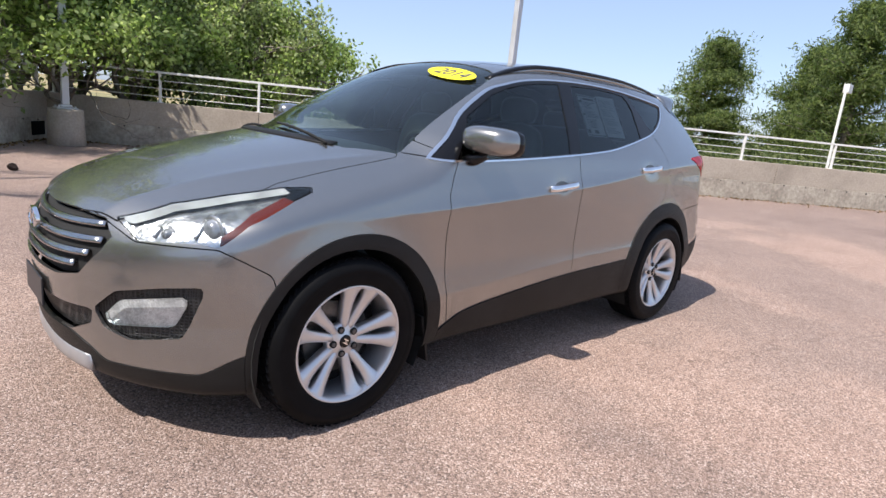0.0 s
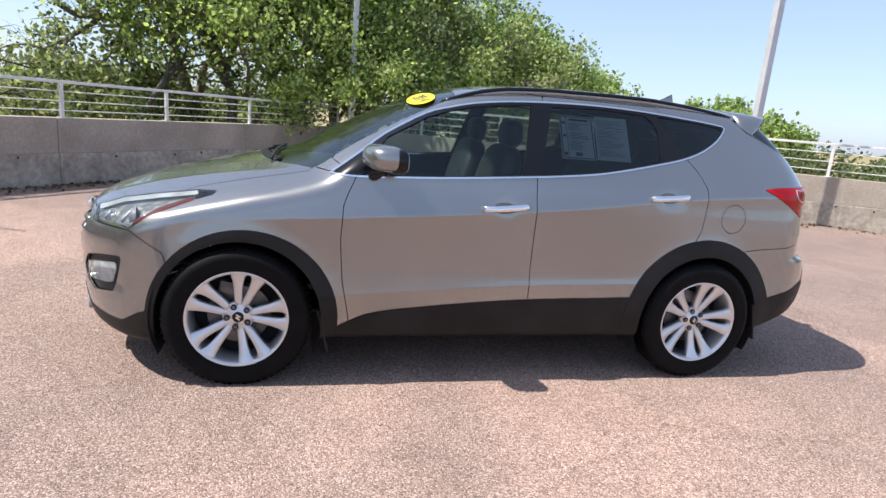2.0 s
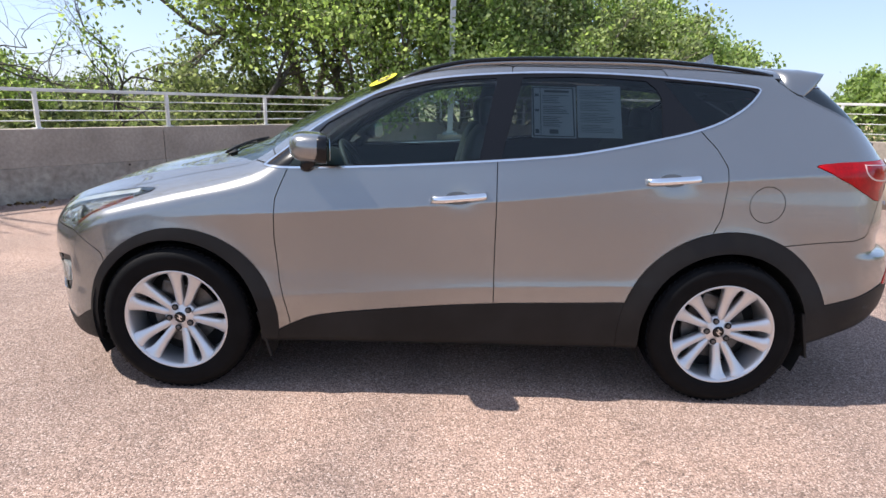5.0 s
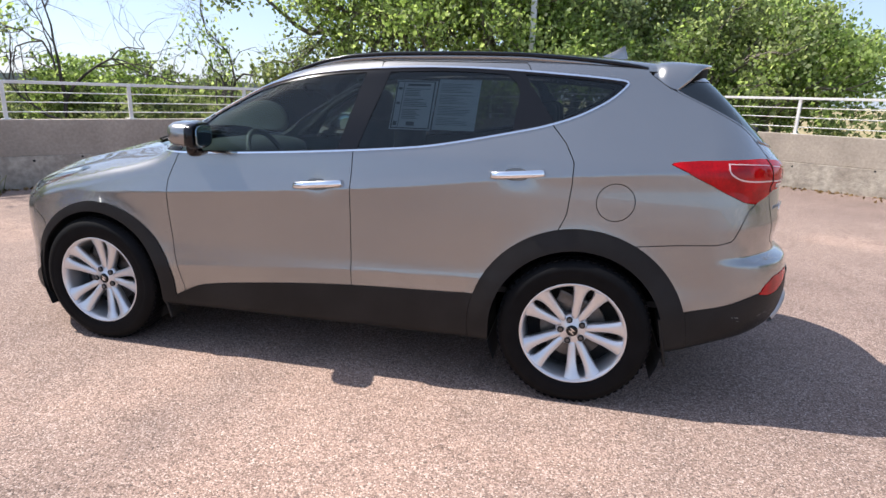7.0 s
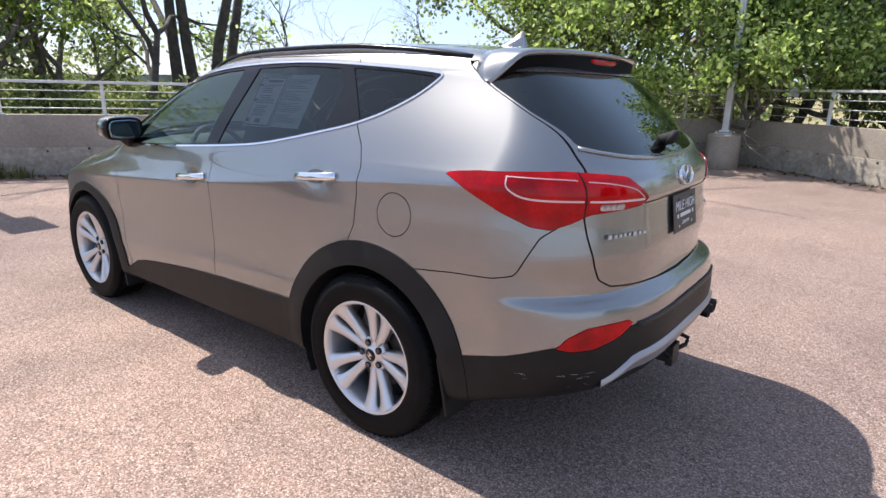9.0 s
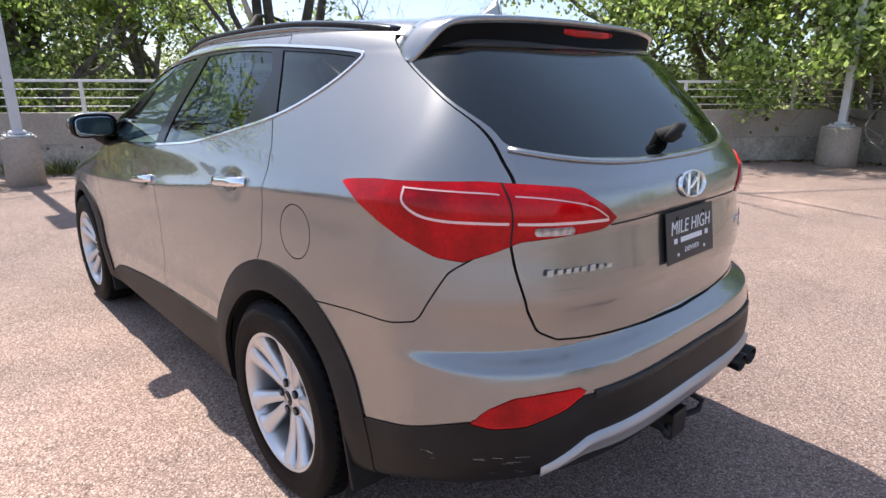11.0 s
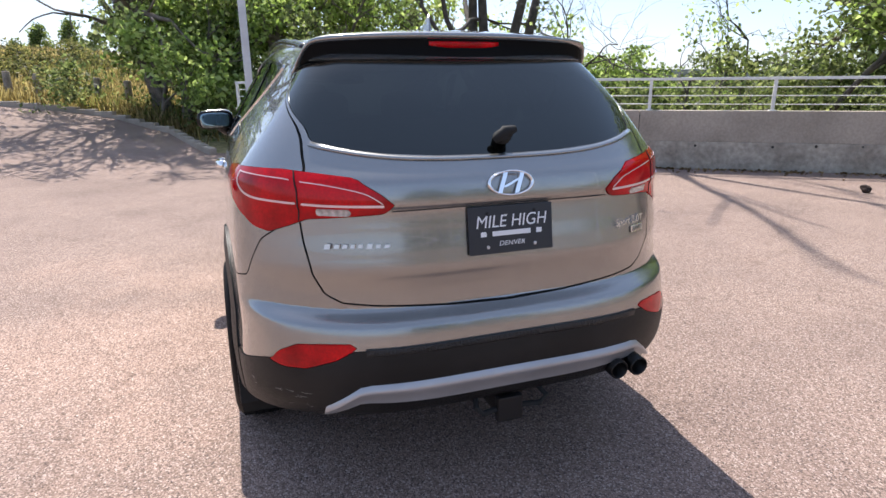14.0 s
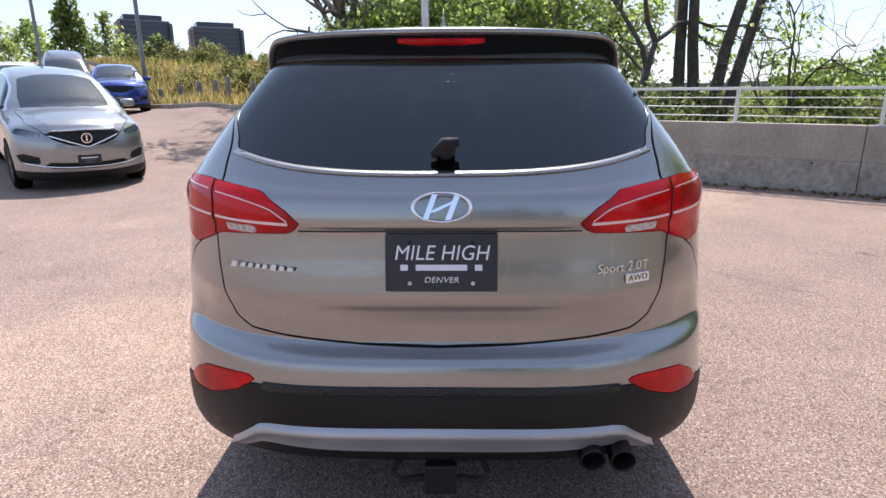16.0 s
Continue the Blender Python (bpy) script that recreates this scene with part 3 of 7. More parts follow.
def shell(name, surf, material, parent, label="", lift=0.0, thick=0.012, side=0):
    """A panel: the piece of surface with its true normals, and a rim turned inwards along its border."""
    p, tri = surf
    if len(tri) == 0:
        return None
    nrm, _ = body_normal(p)
    top = p + nrm * lift
    verts, normals, faces = [top], [nrm], [tri]
    if thick:
        e = np.concatenate([tri[:, [0, 1]], tri[:, [1, 2]], tri[:, [2, 0]]])
        key = np.sort(e, 1)
        _, first, count = np.unique(key, axis=0, return_index=True, return_counts=True)
        rim = e[first[count == 1]]
        ids = np.unique(rim)
        back = {int(v): i for i, v in enumerate(ids)}
        n0 = len(p)
        verts += [top[ids], top[ids] - nrm[ids] * thick]
        normals += [np.zeros((len(ids), 3))] * 2
        a = np.array([back[int(v)] for v in rim[:, 0]])
        b = np.array([back[int(v)] for v in rim[:, 1]])
        m = len(ids)
        faces.append(np.stack([n0 + b, n0 + a, n0 + m + a], 1))
        faces.append(np.stack([n0 + b, n0 + m + a, n0 + m + b], 1))
    V, N, T = np.concatenate(verts), np.concatenate(normals), np.concatenate(faces)
    me = bpy.data.meshes.new(name)
    me.vertices.add(len(V))
    me.vertices.foreach_set("co", V.astype(np.float32).ravel())
    me.loops.add(3 * len(T))
    me.loops.foreach_set("vertex_index", T.astype(np.int32).ravel())
    me.polygons.add(len(T))
    me.polygons.foreach_set("loop_start", np.arange(0, 3 * len(T), 3, dtype=np.int32))
    me.polygons.foreach_set("use_smooth", [True] * len(T))
    me.update(calc_edges=True)
    me.materials.append(material)
    me.normals_split_custom_set_from_vertices([tuple(v) for v in N])
    ob = new(name, me)
    ob.parent = parent
    if label:
        tagged(ob, label)
    return ob


def coords(p):
    x, y, z = p.T
    return x, np.abs(y), z


def take(surf, val, gap=0.0):
    """Splits a surface in two along a field: what lies inside it and the rest, with a gap between them."""
    return clip(*surf, val(surf[0]) + gap), clip(*surf, gap - val(surf[0]))


def on_side(poly, deep=0.10):
    def val(p):
        x, y, z = coords(p)
        return np.maximum(poly_sd(x, z, poly), half_width(x, z) - y - deep)
    return val


def sides(surf):
    return clip(*surf, surf[0][:, 1]), clip(*surf, -surf[0][:, 1])


def arch_open(p):
    x, y, z = coords(p)
    f = np.full(x.shape, 1e3)
    for cx, r in ((-1.34, 0.408), (1.35, 0.412)):
        hole = np.minimum(np.hypot(x - cx, z - 0.365) - r, np.maximum(np.abs(x - cx) - r, z - 0.365))
        f = np.minimum(f, np.maximum(hole, 0.45 - y))
    return f


DLO = [(-0.92, 1.13), (-0.769, 1.245), (-0.621, 1.357), (-0.405, 1.478), (-0.27, 1.522), (-0.127, 1.556), (0.04, 1.579), (0.209, 1.593), (0.4, 1.603), (0.61, 1.607), (0.82, 1.604), (1.02, 1.595),
       (1.324, 1.575), (1.48, 1.560), (1.512, 1.55), (1.509, 1.527), (1.43, 1.456), (1.293, 1.382), (1.14, 1.33), (0.977, 1.293), (0.78, 1.252), (0.583, 1.217), (0.4, 1.197), (0.203, 1.18), (-0.15, 1.155), (-0.48, 1.136), (-0.816, 1.125)]
PANE_F = [(-0.76, 1.17), (-0.616, 1.337), (-0.401, 1.456), (-0.27, 1.502), (-0.127, 1.535), (0.04, 1.558), (0.205, 1.571), (0.123, 1.19), (-0.15, 1.168), (-0.506, 1.150), (-0.78, 1.140)]
PANE_R = [(0.333, 1.575), (0.606, 1.586), (0.78, 1.582), (0.935, 1.574), (0.985, 1.535), (1.008, 1.488), (0.992, 1.31), (0.78, 1.262), (0.582, 1.228), (0.4, 1.208), (0.226, 1.197)]
PANE_Q = [(1.02, 1.577), (1.319, 1.558), (1.47, 1.543), (1.495, 1.53), (1.425, 1.467), (1.29, 1.398), (1.182, 1.36)]
DOOR_F = [(-0.90, 1.20), (-0.78, 1.13), (-0.818, 1.044), (-0.841, 0.982), (-0.849, 0.798), (-0.831, 0.581), (-0.79, 0.379), (-0.79, 0.25), (0.218, 0.25), (0.21, 0.76), (0.209, 1.18), (0.285, 1.63), (-0.2, 1.65), (-0.7, 1.45)]
DOOR_R = [(0.285, 1.63), (0.209, 1.18), (0.21, 0.76), (0.218, 0.25), (0.95, 0.25), (0.96, 0.65), (1.10, 0.80), (1.22, 0.815), (1.278, 0.941), (1.291, 1.079), (1.293, 1.181), (1.251, 1.261), (1.174, 1.349), (1.03, 1.63)]
HEAD = [(-2.105, 0.855), (-1.945, 0.917), (-1.769, 0.957), (-1.571, 0.993), (-1.47, 1.0), (-1.483, 0.985), (-1.57, 0.955), (-1.764, 0.875), (-1.87, 0.796), (-1.92, 0.806), (-2.076, 0.796)]
GRILLE = [(0.0, 0.845), (0.259, 0.856), (0.450, 0.850), (0.525, 0.795), (0.505, 0.741), (0.419, 0.640), (0.284, 0.612), (0.0, 0.602), (-0.3, 0.6), (-0.3, 0.85)]
FOG = [(0.466, 0.518), (0.562, 0.604), (0.70, 0.638), (0.800, 0.653), (0.797, 0.611), (0.745, 0.452), (0.595, 0.421), (0.506, 0.45)]
FOGLAMP = [(0.502, 0.493), (0.569, 0.566), (0.758, 0.607), (0.757, 0.573), (0.723, 0.492), (0.539, 0.469)]
INTAKE = [(-0.2, 0.50), (0.0, 0.50), (0.30, 0.505), (0.462, 0.515), (0.45, 0.455), (0.33, 0.40), (0.0, 0.385), (-0.2, 0.385)]
SCREEN = [(-1.30, -0.1), (-1.30, 0.0), (-1.265, 0.3), (-1.17, 0.52), (-1.00, 0.69), (-0.75, 0.648), (-0.45, 0.598), (-0.25, 0.555), (-0.21, 0.47), (-0.195, 0.25), (-0.19, 0.0), (-0.19, -0.1)]
HOOD = [(-2.22, -0.1), (-2.22, 0.1), (-2.185, 0.26), (-2.105, 0.50), (-1.945, 0.60), (-1.769, 0.68), (-1.66, 0.69), (-1.58, 0.671), (-1.3, 0.688), (-1.02, 0.71), (-1.00, 0.69), (-1.17, 0.52), (-1.265, 0.3), (-1.30, 0.0), (-1.30, -0.1)]
# lamps at the tail, in the plane seen from the corner: (half width minus length, height)
TAIL = [(-0.865, 1.20), (-1.03, 1.215), (-1.23, 1.222), (-1.42, 1.225), (-1.56, 1.218), (-1.66, 1.212), (-1.77, 1.203), (-1.88, 1.155), (-1.935, 1.117), (-1.88, 1.092), (-1.75, 1.086), (-1.566, 1.076), (-1.47, 1.05), (-1.36, 1.025), (-1.26, 1.035), (-1.12, 1.08), (-0.97, 1.143)]
GLASS_R = [(-0.1, 1.256), (0.0, 1.256), (0.215, 1.260), (0.44, 1.274), (0.58, 1.302), (0.645, 1.333), (0.70, 1.365), (0.80, 1.42), (0.80, 1.56), (-0.1, 1.565)]
GATE = [(-0.1, 0.776), (0.0, 0.776), (0.218, 0.781), (0.443, 0.795), (0.55, 0.806), (0.60, 0.835), (0.632, 0.90), (0.650, 1.0), (0.658, 1.1), (0.667, 1.17), (0.70, 1.21), (0.80, 1.25), (0.80, 1.60), (-0.1, 1.60)]
REFLECTOR = [(-1.385, 0.612), (-1.46, 0.654), (-1.55, 0.683), (-1.68, 0.692), (-1.80, 0.695), (-1.836, 0.690), (-1.80, 0.665), (-1.74, 0.640), (-1.60, 0.606), (-1.48, 0.600)]

car = tagged(new("parked_car"), "grey metallic mid-size SUV with black plastic cladding, parked on the asphalt", "car")
whole = clip(*SURF, -arch_open(SURF[0]))
rest = whole

def gate_edge(z):
    """How far forward the tailgate reaches on its flanks, by height."""
    return curve(z, (1.10, 1.197, 1.27, 1.349, 1.435, 1.519, 1.60), (2.20, 2.180, 2.125, 2.048, 1.893, 1.722, 1.60))


def rear_glazing(p):
    x, y, z = coords(p)
    return np.maximum(np.maximum(poly_sd(y, z, GLASS_R), gate_edge(z) + 0.016 - x), 1.6 - x)


def gate_zone(p):
    x, y, z = coords(p)
    return np.maximum(np.maximum(poly_sd(y, z, GATE), np.where(z > 1.15, gate_edge(z), 1.72) - x), 1.6 - x)


# inner black shell behind the gaps
def inner_cut(p):
    x, y, z = coords(p)
    return np.minimum(np.minimum(on_side(DLO, 0.09)(p) - 0.01, np.maximum(poly_sd(x, y, SCREEN) - 0.01, 1.05 - z)), rear_glazing(p) - 0.01)


def rear_corner(poly):
    def val(p):
        x, y, z = coords(p)
        return np.maximum(poly_sd(y - x, z, poly), 1.5 - x)
    return val


def at_front(poly):
    def val(p):
        x, y, z = coords(p)
        return np.maximum(poly_sd(y, z, poly), x + 1.75)
    return val


def at_rear(poly):
    def val(p):
        x, y, z = coords(p)
        return np.maximum(poly_sd(y, z, poly), 1.72 - x)
    return val


def on_top(poly, low):
    def val(p):
        x, y, z = coords(p)
        return np.maximum(poly_sd(x, y, poly), low - z)
    return val


def front_cut(p):
    x, y, z = coords(p)
    f = np.minimum(inner_cut(p), np.maximum(poly_sd(x, z, HEAD), 0.4 - y))
    for poly in (GRILLE, FOG, INTAKE):
        f = np.minimum(f, at_front(poly)(p))
    return f


inner = take(whole, front_cut)[1]
shell("inner_shell", inner, MATT_BLACK, car, "dark gaps and undertray", lift=-0.014, thick=0)


def refine(surf, times=1):
    """Splits each triangle in four and draws the new corners onto the body."""
    p, tri = surf
    for _ in range(times):
        e = np.sort(np.concatenate([tri[:, [0, 1]], tri[:, [1, 2]], tri[:, [2, 0]]]), 1)
        u, back = np.unique(e, axis=0, return_inverse=True)
        back = back.reshape(-1)
        mid = (p[u[:, 0]] + p[u[:, 1]]) / 2
        for _ in range(2):
            _, g = body_normal(mid)
            mid = mid - (body(*mid.T) / (g * g).sum(1))[:, None] * g
        k, n = len(tri), len(p)
        a, b, c = n + back[:k], n + back[k:2 * k], n + back[2 * k:]
        tri = np.concatenate([np.stack([tri[:, 0], a, c], 1), np.stack([a, tri[:, 1], b], 1), np.stack([c, b, tri[:, 2]], 1), np.stack([a, b, c], 1)])
        p = np.concatenate([p, mid])
    return p, tri


def line_sd(u, v, pts, width):
    """Distance to a polyline, less half a width."""
    d = np.full(u.shape, 1e9)
    for (ax, ay), (bx, by) in zip(pts, pts[1:]):
        ex, ey = bx - ax, by - ay
        t = np.clip(((u - ax) * ex + (v - ay) * ey) / (ex * ex + ey * ey + 1e-12), 0, 1)
        d = np.minimum(d, (u - ax - t * ex) ** 2 + (v - ay - t * ey) ** 2)
    return np.sqrt(d) - width / 2


def bend(pts, n=6):
    """A smooth line through points (Catmull-Rom)."""
    P = np.asarray([pts[0], *pts, pts[-1]], float)
    out = [tuple(P[1])]
    for i in range(1, len(P) - 2):
        for k in range(1, n + 1):
            t = k / n
            out.append(tuple(0.5 * (2 * P[i] + (P[i + 1] - P[i - 1]) * t + (2 * P[i - 1] - 5 * P[i] + 4 * P[i + 1] - P[i + 2]) * t * t + (3 * P[i] - P[i - 1] - 3 * P[i + 1] + P[i + 2]) * t ** 3)))
    return out


GAP = 0.0022
screen, rest = take(rest, on_top(SCREEN, 1.05), 0.001)
shell("windscreen", screen, G_SCREEN, car, "tinted windscreen glass", lift=-0.004, thick=0)
DLO = bend(DLO + DLO[:1], 3)[:-1]
dlo, rest = take(rest, on_side(DLO), 0.0)
dlo = refine(dlo, 2)
glass_r, rest = take(rest, rear_glazing, 0.001)
rear_pane = shell("rear_window", glass_r, G_REAR, car, "dark tinted rear window", lift=-0.003, thick=0)
tail, rest = take(rest, rear_corner(TAIL), GAP / 2)
head, rest = take(rest, lambda p: np.maximum(poly_sd(p[:, 0], p[:, 2], HEAD), 0.4 - np.abs(p[:, 1])), GAP / 2)
grille, rest = take(rest, at_front(GRILLE), 0.0)
fog, rest = take(rest, at_front(FOG), 0.0)
intake, rest = take(rest, at_front(INTAKE), 0.0)
reflector, rest = take(rest, rear_corner(REFLECTOR), 0.001)


def low_rear(p):
    x, y, z = coords(p)
    return np.maximum(z - curve(y - x, (-2.42, -1.87, -1.38, -1.12, -0.94, -0.7), (0.662, 0.672, 0.614, 0.556, 0.52, 0.50)), 1.5 - x)


def low_front(p):
    x, y, z = coords(p)
    side_z = curve(y, (0.0, 0.30, 0.42, 0.50, 0.78, 0.87, 0.95), (0.392, 0.395, 0.36, 0.315, 0.318, 0.39, 0.45))
    return np.maximum(z - side_z, x + 1.4)


def ring(cx, r):
    def val(p):
        x, y, z = coords(p)
        return np.maximum(np.hypot(x - cx, z - 0.36) - r, 0.6 - y)
    return val


def low_sill(p):
    x, y, z = coords(p)
    return np.maximum(z - curve(x, (-0.9, -0.79, -0.681, -0.356, 0.205, 0.853, 1.0), (0.30, 0.357, 0.403, 0.449, 0.496, 0.52, 0.53)), np.abs(x) - 1.1)


for name, cx, r in (("front_wheel_arch", -1.318, 0.473), ("rear_wheel_arch", 1.35, 0.520)):
    piece, rest = take(rest, ring(cx, r), 0.0008)
    for half in sides(piece):
        shell(name, half, CLAD, car, "black textured plastic wheel arch trim", lift=0.006, thick=0.02)
piece, rest = take(rest, low_sill, 0.001)
for half in sides(piece):
    shell("sill_cladding", half, CLAD, car, "black textured plastic sill", lift=0.006, thick=0.02)
piece, rest = take(rest, low_front, 0.001)
shell("lower_front_bumper", piece, CLAD, car, "black plastic lower bumper", lift=0.004, thick=0.02)
piece, rest = take(rest, low_rear, 0.001)
shell("lower_rear_bumper", piece, CLAD, car, "black plastic lower bumper, scuffed at its corner", lift=0.004, thick=0.02)
hood, rest = take(rest, on_top(HOOD, 0.74), GAP)
shell("hood", refine(hood), PAINT, car)
gate, rest = take(rest, gate_zone, 0.0030)
tailgate = shell("tailgate", refine(gate), PAINT, car)


def fuel_round(p):
    x, y, z = coords(p)
    return np.maximum(np.hypot(x - 1.492, (z - 1.012)) - 0.086, p[:, 1])


piece, rest = take(rest, fuel_round, GAP * 0.8)
shell("fuel_flap", piece, PAINT, car)
door_obs = {}
for name, poly in (("front_door", DOOR_F), ("rear_door", DOOR_R)):
    piece, rest = take(rest, on_side(poly, 0.3), GAP)
    for k, half in enumerate(sides(piece)):
        door_obs[name, k] = shell(name, refine(half), PAINT, car, thick=0.006)


def bumper_front(p):
    x, y, z = coords(p)
    return np.maximum(poly_sd(x, z, [(-2.5, 0.1), (-1.55, 0.1), (-1.70, 0.695), (-1.79, 0.747), (-1.87, 0.79), (-2.08, 0.79), (-2.15, 0.86), (-2.5, 0.9)]), -1)


def bumper_rear(p):
    x, y, z = coords(p)
    return poly_sd(x, z, [(2.6, 0.1), (1.5, 0.1), (1.60, 0.815), (1.788, 0.834), (1.949, 0.844), (2.021, 0.861), (2.083, 1.0), (2.12, 1.03), (2.16, 1.09), (2.6, 1.09)])


piece, rest = take(rest, bumper_front, GAP)
shell("front_bumper", refine(piece), PAINT, car)
piece, rest = take(rest, bumper_rear, GAP)
shell("rear_bumper", refine(piece), PAINT, car)
piece, rest = take(rest, lambda p: np.maximum(poly_sd(p[:, 0], p[:, 2], [(-2.3, 0.2), (-0.79, 0.2), (-0.79, 0.379), (-0.831, 0.581), (-0.849, 0.798), (-0.841, 0.982), (-0.818, 1.044), (-0.78, 1.13), (-0.98, 1.145), (-1.05, 1.6), (-2.3, 1.6)]), 0.3 - np.abs(p[:, 1])), GAP)
for half in sides(piece):
    shell("front_wing", refine(half), PAINT, car)
shell("body_frame", refine(rest), PAINT, car, "painted roof, pillars and rear quarters")

# side glazing
def pane_union(p):
    x, y, z = coords(p)
    return np.minimum(np.minimum(poly_sd(x, z, PANE_F), poly_sd(x, z, PANE_R)), poly_sd(x, z, PANE_Q))


for k, half in enumerate(sides(dlo)):
    edge, body_of = take(half, lambda p: -(poly_sd(p[:, 0], p[:, 2], DLO) + 0.0085), 0.0)
    shell("window_surround", edge, CHROME, car, "bright chrome strip round the side windows", lift=0.004, thick=0.01)
    panes, trim = take(body_of, pane_union, 0.0)
    shell("window_trim", trim, GLOSS_BLACK, car, "gloss black pillar trim", lift=-0.002, thick=0.01)
    for name, poly, material, owner, text in (("front_window", PANE_F, G_FRONT, door_obs["front_door", k], "lightly tinted side window"),
                                              ("rear_side_window", PANE_R, G_DARK, door_obs["rear_door", k], "dark tinted side window"),
                                              ("quarter_window", PANE_Q, G_DARK, car, "dark tinted quarter window")):
        shell(name, take(panes, lambda p: poly_sd(p[:, 0], p[:, 2], poly))[0], material, owner, text, lift=-0.006, thick=0)

RED = mat("red_lamp_plastic", (0.44, 0.0008, 0.004), 0.07, 0.0, 0.0, spec=0.3, vary=0.4, scale=7, fine=0.16, fine_scale=110, coat_rough=0.01)
for half in sides(tail):
    shell("tail_lamp", half, RED, car, "large red wraparound tail lamp", lift=0.004, thick=0.02)
for half in sides(reflector):
    shell("rear_reflector", half, RED, car, "red reflector in the rear bumper", lift=0.003)
for half in sides(head):
    lamp = shell("headlamp", half, MATT_BLACK, car, lift=-0.016, thick=0)
    shell("lens", half, G_LENS, lamp, "clear headlamp lens", lift=0.003, thick=0)
shell("grille", grille, MATT_BLACK, car, lift=-0.03, thick=0)
for half in sides(fog):
    shell("fog_surround", half, MATT_BLACK, car, lift=-0.02, thick=0)
shell("lower_intake", intake, MATT_BLACK, car, lift=-0.03, thick=0)


# ---- wheels ----
def wheel(parent, x, y, side, turn):
    hub = new("wheel")
    hub.parent = parent
    hub.matrix_basis = Matrix.Translation((x, y, 0.366)) @ Matrix.Rotation(math.pi / 2 * (1 if side < 0 else -1), 4, "X") @ Matrix.Rotation(turn, 4, "Z")
    bm = bmesh.new()
    prof = [(0.240, -0.10), (0.250, -0.110), (0.270, -0.119), (0.30, -0.122), (0.335, -0.118), (0.356, -0.104), (0.366, -0.085), (0.370, -0.04), (0.371, 0.0), (0.370, 0.04), (0.366, 0.085), (0.356, 0.104), (0.335, 0.1185), (0.318, 0.1225), (0.312, 0.1205), (0.30, 0.1215), (0.270, 0.119), (0.256, 0.113), (0.246, 0.10)]
    add_lathe(bm, prof, 72)
    part("tyre", bm, RUBBER, hub, "black rubber tyre", True)
    bm = bmesh.new()
    for k in range(64):
        for row, off in ((-0.075, 0), (-0.03, 0.5), (0.03, 0), (0.075, 0.5)):
            a = 2 * math.pi * (k + off) / 64
            m = Matrix.Rotation(a, 4, "Z") @ Matrix.Translation((0.3665 - (0.004 if abs(row) > 0.05 else 0), 0, row)) @ Matrix.Rotation(0.5 if row > 0 else -0.5, 4, "X")
            bmesh.ops.create_cube(bm, size=1.0, matrix=m @ Matrix.Diagonal((0.012, 0.022, 0.036, 1)))
    tread = part("tread", bm, RUBBER, hub)
    bm = bmesh.new()
    add_lathe(bm, [(0.245, -0.105), (0.232, -0.10), (0.230, 0.03), (0.233, 0.075), (0.238, 0.100), (0.243, 0.108), (0.249, 0.1125), (0.254, 0.1135), (0.257, 0.110)], 72)
    part("rim", bm, ALLOY, hub, "silver alloy rim", True)
    for k in range(5):
        for s in (-1, 1):
            bm = bmesh.new()
            pts = []
            for r, w, h in ((0.05, 0.0135, 0.060), (0.075, 0.019, 0.063), (0.10, 0.0215, 0.067), (0.13, 0.0225, 0.073), (0.165, 0.0255, 0.081), (0.195, 0.030, 0.090), (0.218, 0.036, 0.098), (0.234, 0.045, 0.104), (0.245, 0.058, 0.108)):
                pts.append([bm.verts.new((r * math.cos(dy * w / r * 0.6), s * r * 0.236 + dy * w, h + dz)) for dy, dz in ((-1, -0.012), (-0.8, 0.0), (0, 0.003), (0.8, 0.0), (1, -0.012), (0.9, -0.04), (-0.9, -0.04))])
            for a, b in zip(pts, pts[1:]):
                for i in range(7):
                    bm.faces.new((a[i], a[(i + 1) % 7], b[(i + 1) % 7], b[i]))
            bm.faces.new(pts[0][::-1])
            bm.faces.new(pts[-1])
            bmesh.ops.recalc_face_normals(bm, faces=bm.faces)
            bmesh.ops.rotate(bm, verts=bm.verts, matrix=Matrix.Rotation(2 * math.pi * k / 5, 3, "Z"))
            part("spoke", bm, ALLOY, hub, smooth=True)
    bm = bmesh.new()
    add_lathe(bm, [(0.0, 0.070), (0.030, 0.070), (0.034, 0.066), (0.060, 0.064), (0.078, 0.058), (0.084, 0.03), (0.0, 0.03)], 40)
    part("hub_disc", bm, ALLOY, hub, smooth=True)
    bm = bmesh.new()
    add_lathe(bm, [(0.0, 0.074), (0.024, 0.073), (0.029, 0.070), (0.029, 0.064)], 32)
    cap = part("centre_cap", bm, GLOSS_BLACK, hub, "black centre cap with a silver emblem", True)
    bm = bmesh.new()
    for s in (-1, 1):
        add_box(bm, (0.005, 0.026, 0.002), Matrix.Translation((s * 0.008, 0, 0.075)) @ Matrix.Rotation(-0.35, 4, "Z"))
    add_box(bm, (0.018, 0.005, 0.002), Matrix.Translation((0, 0, 0.075)) @ Matrix.Rotation(0.3, 4, "Z"))
    part("emblem", bm, CHROME, cap)
    for k in range(5):
        bm = bmesh.new()
        a = 2 * math.pi * (k + 0.5) / 5
        m = Matrix.Translation((0.056 * math.cos(a), 0.056 * math.sin(a), 0))
        # black disc on the hub face paints the shaded recess round the nut
        add_lathe(bm, [(0.0, 0.0705), (0.0155, 0.0705), (0.0155, 0.055)], 18, m)
        part("nut_recess_shade", bm, MATT_BLACK, hub)
        bm = bmesh.new()
        add_lathe(bm, [(0.0, 0.074), (0.008, 0.074), (0.0105, 0.071), (0.0105, 0.058)], 6, m)
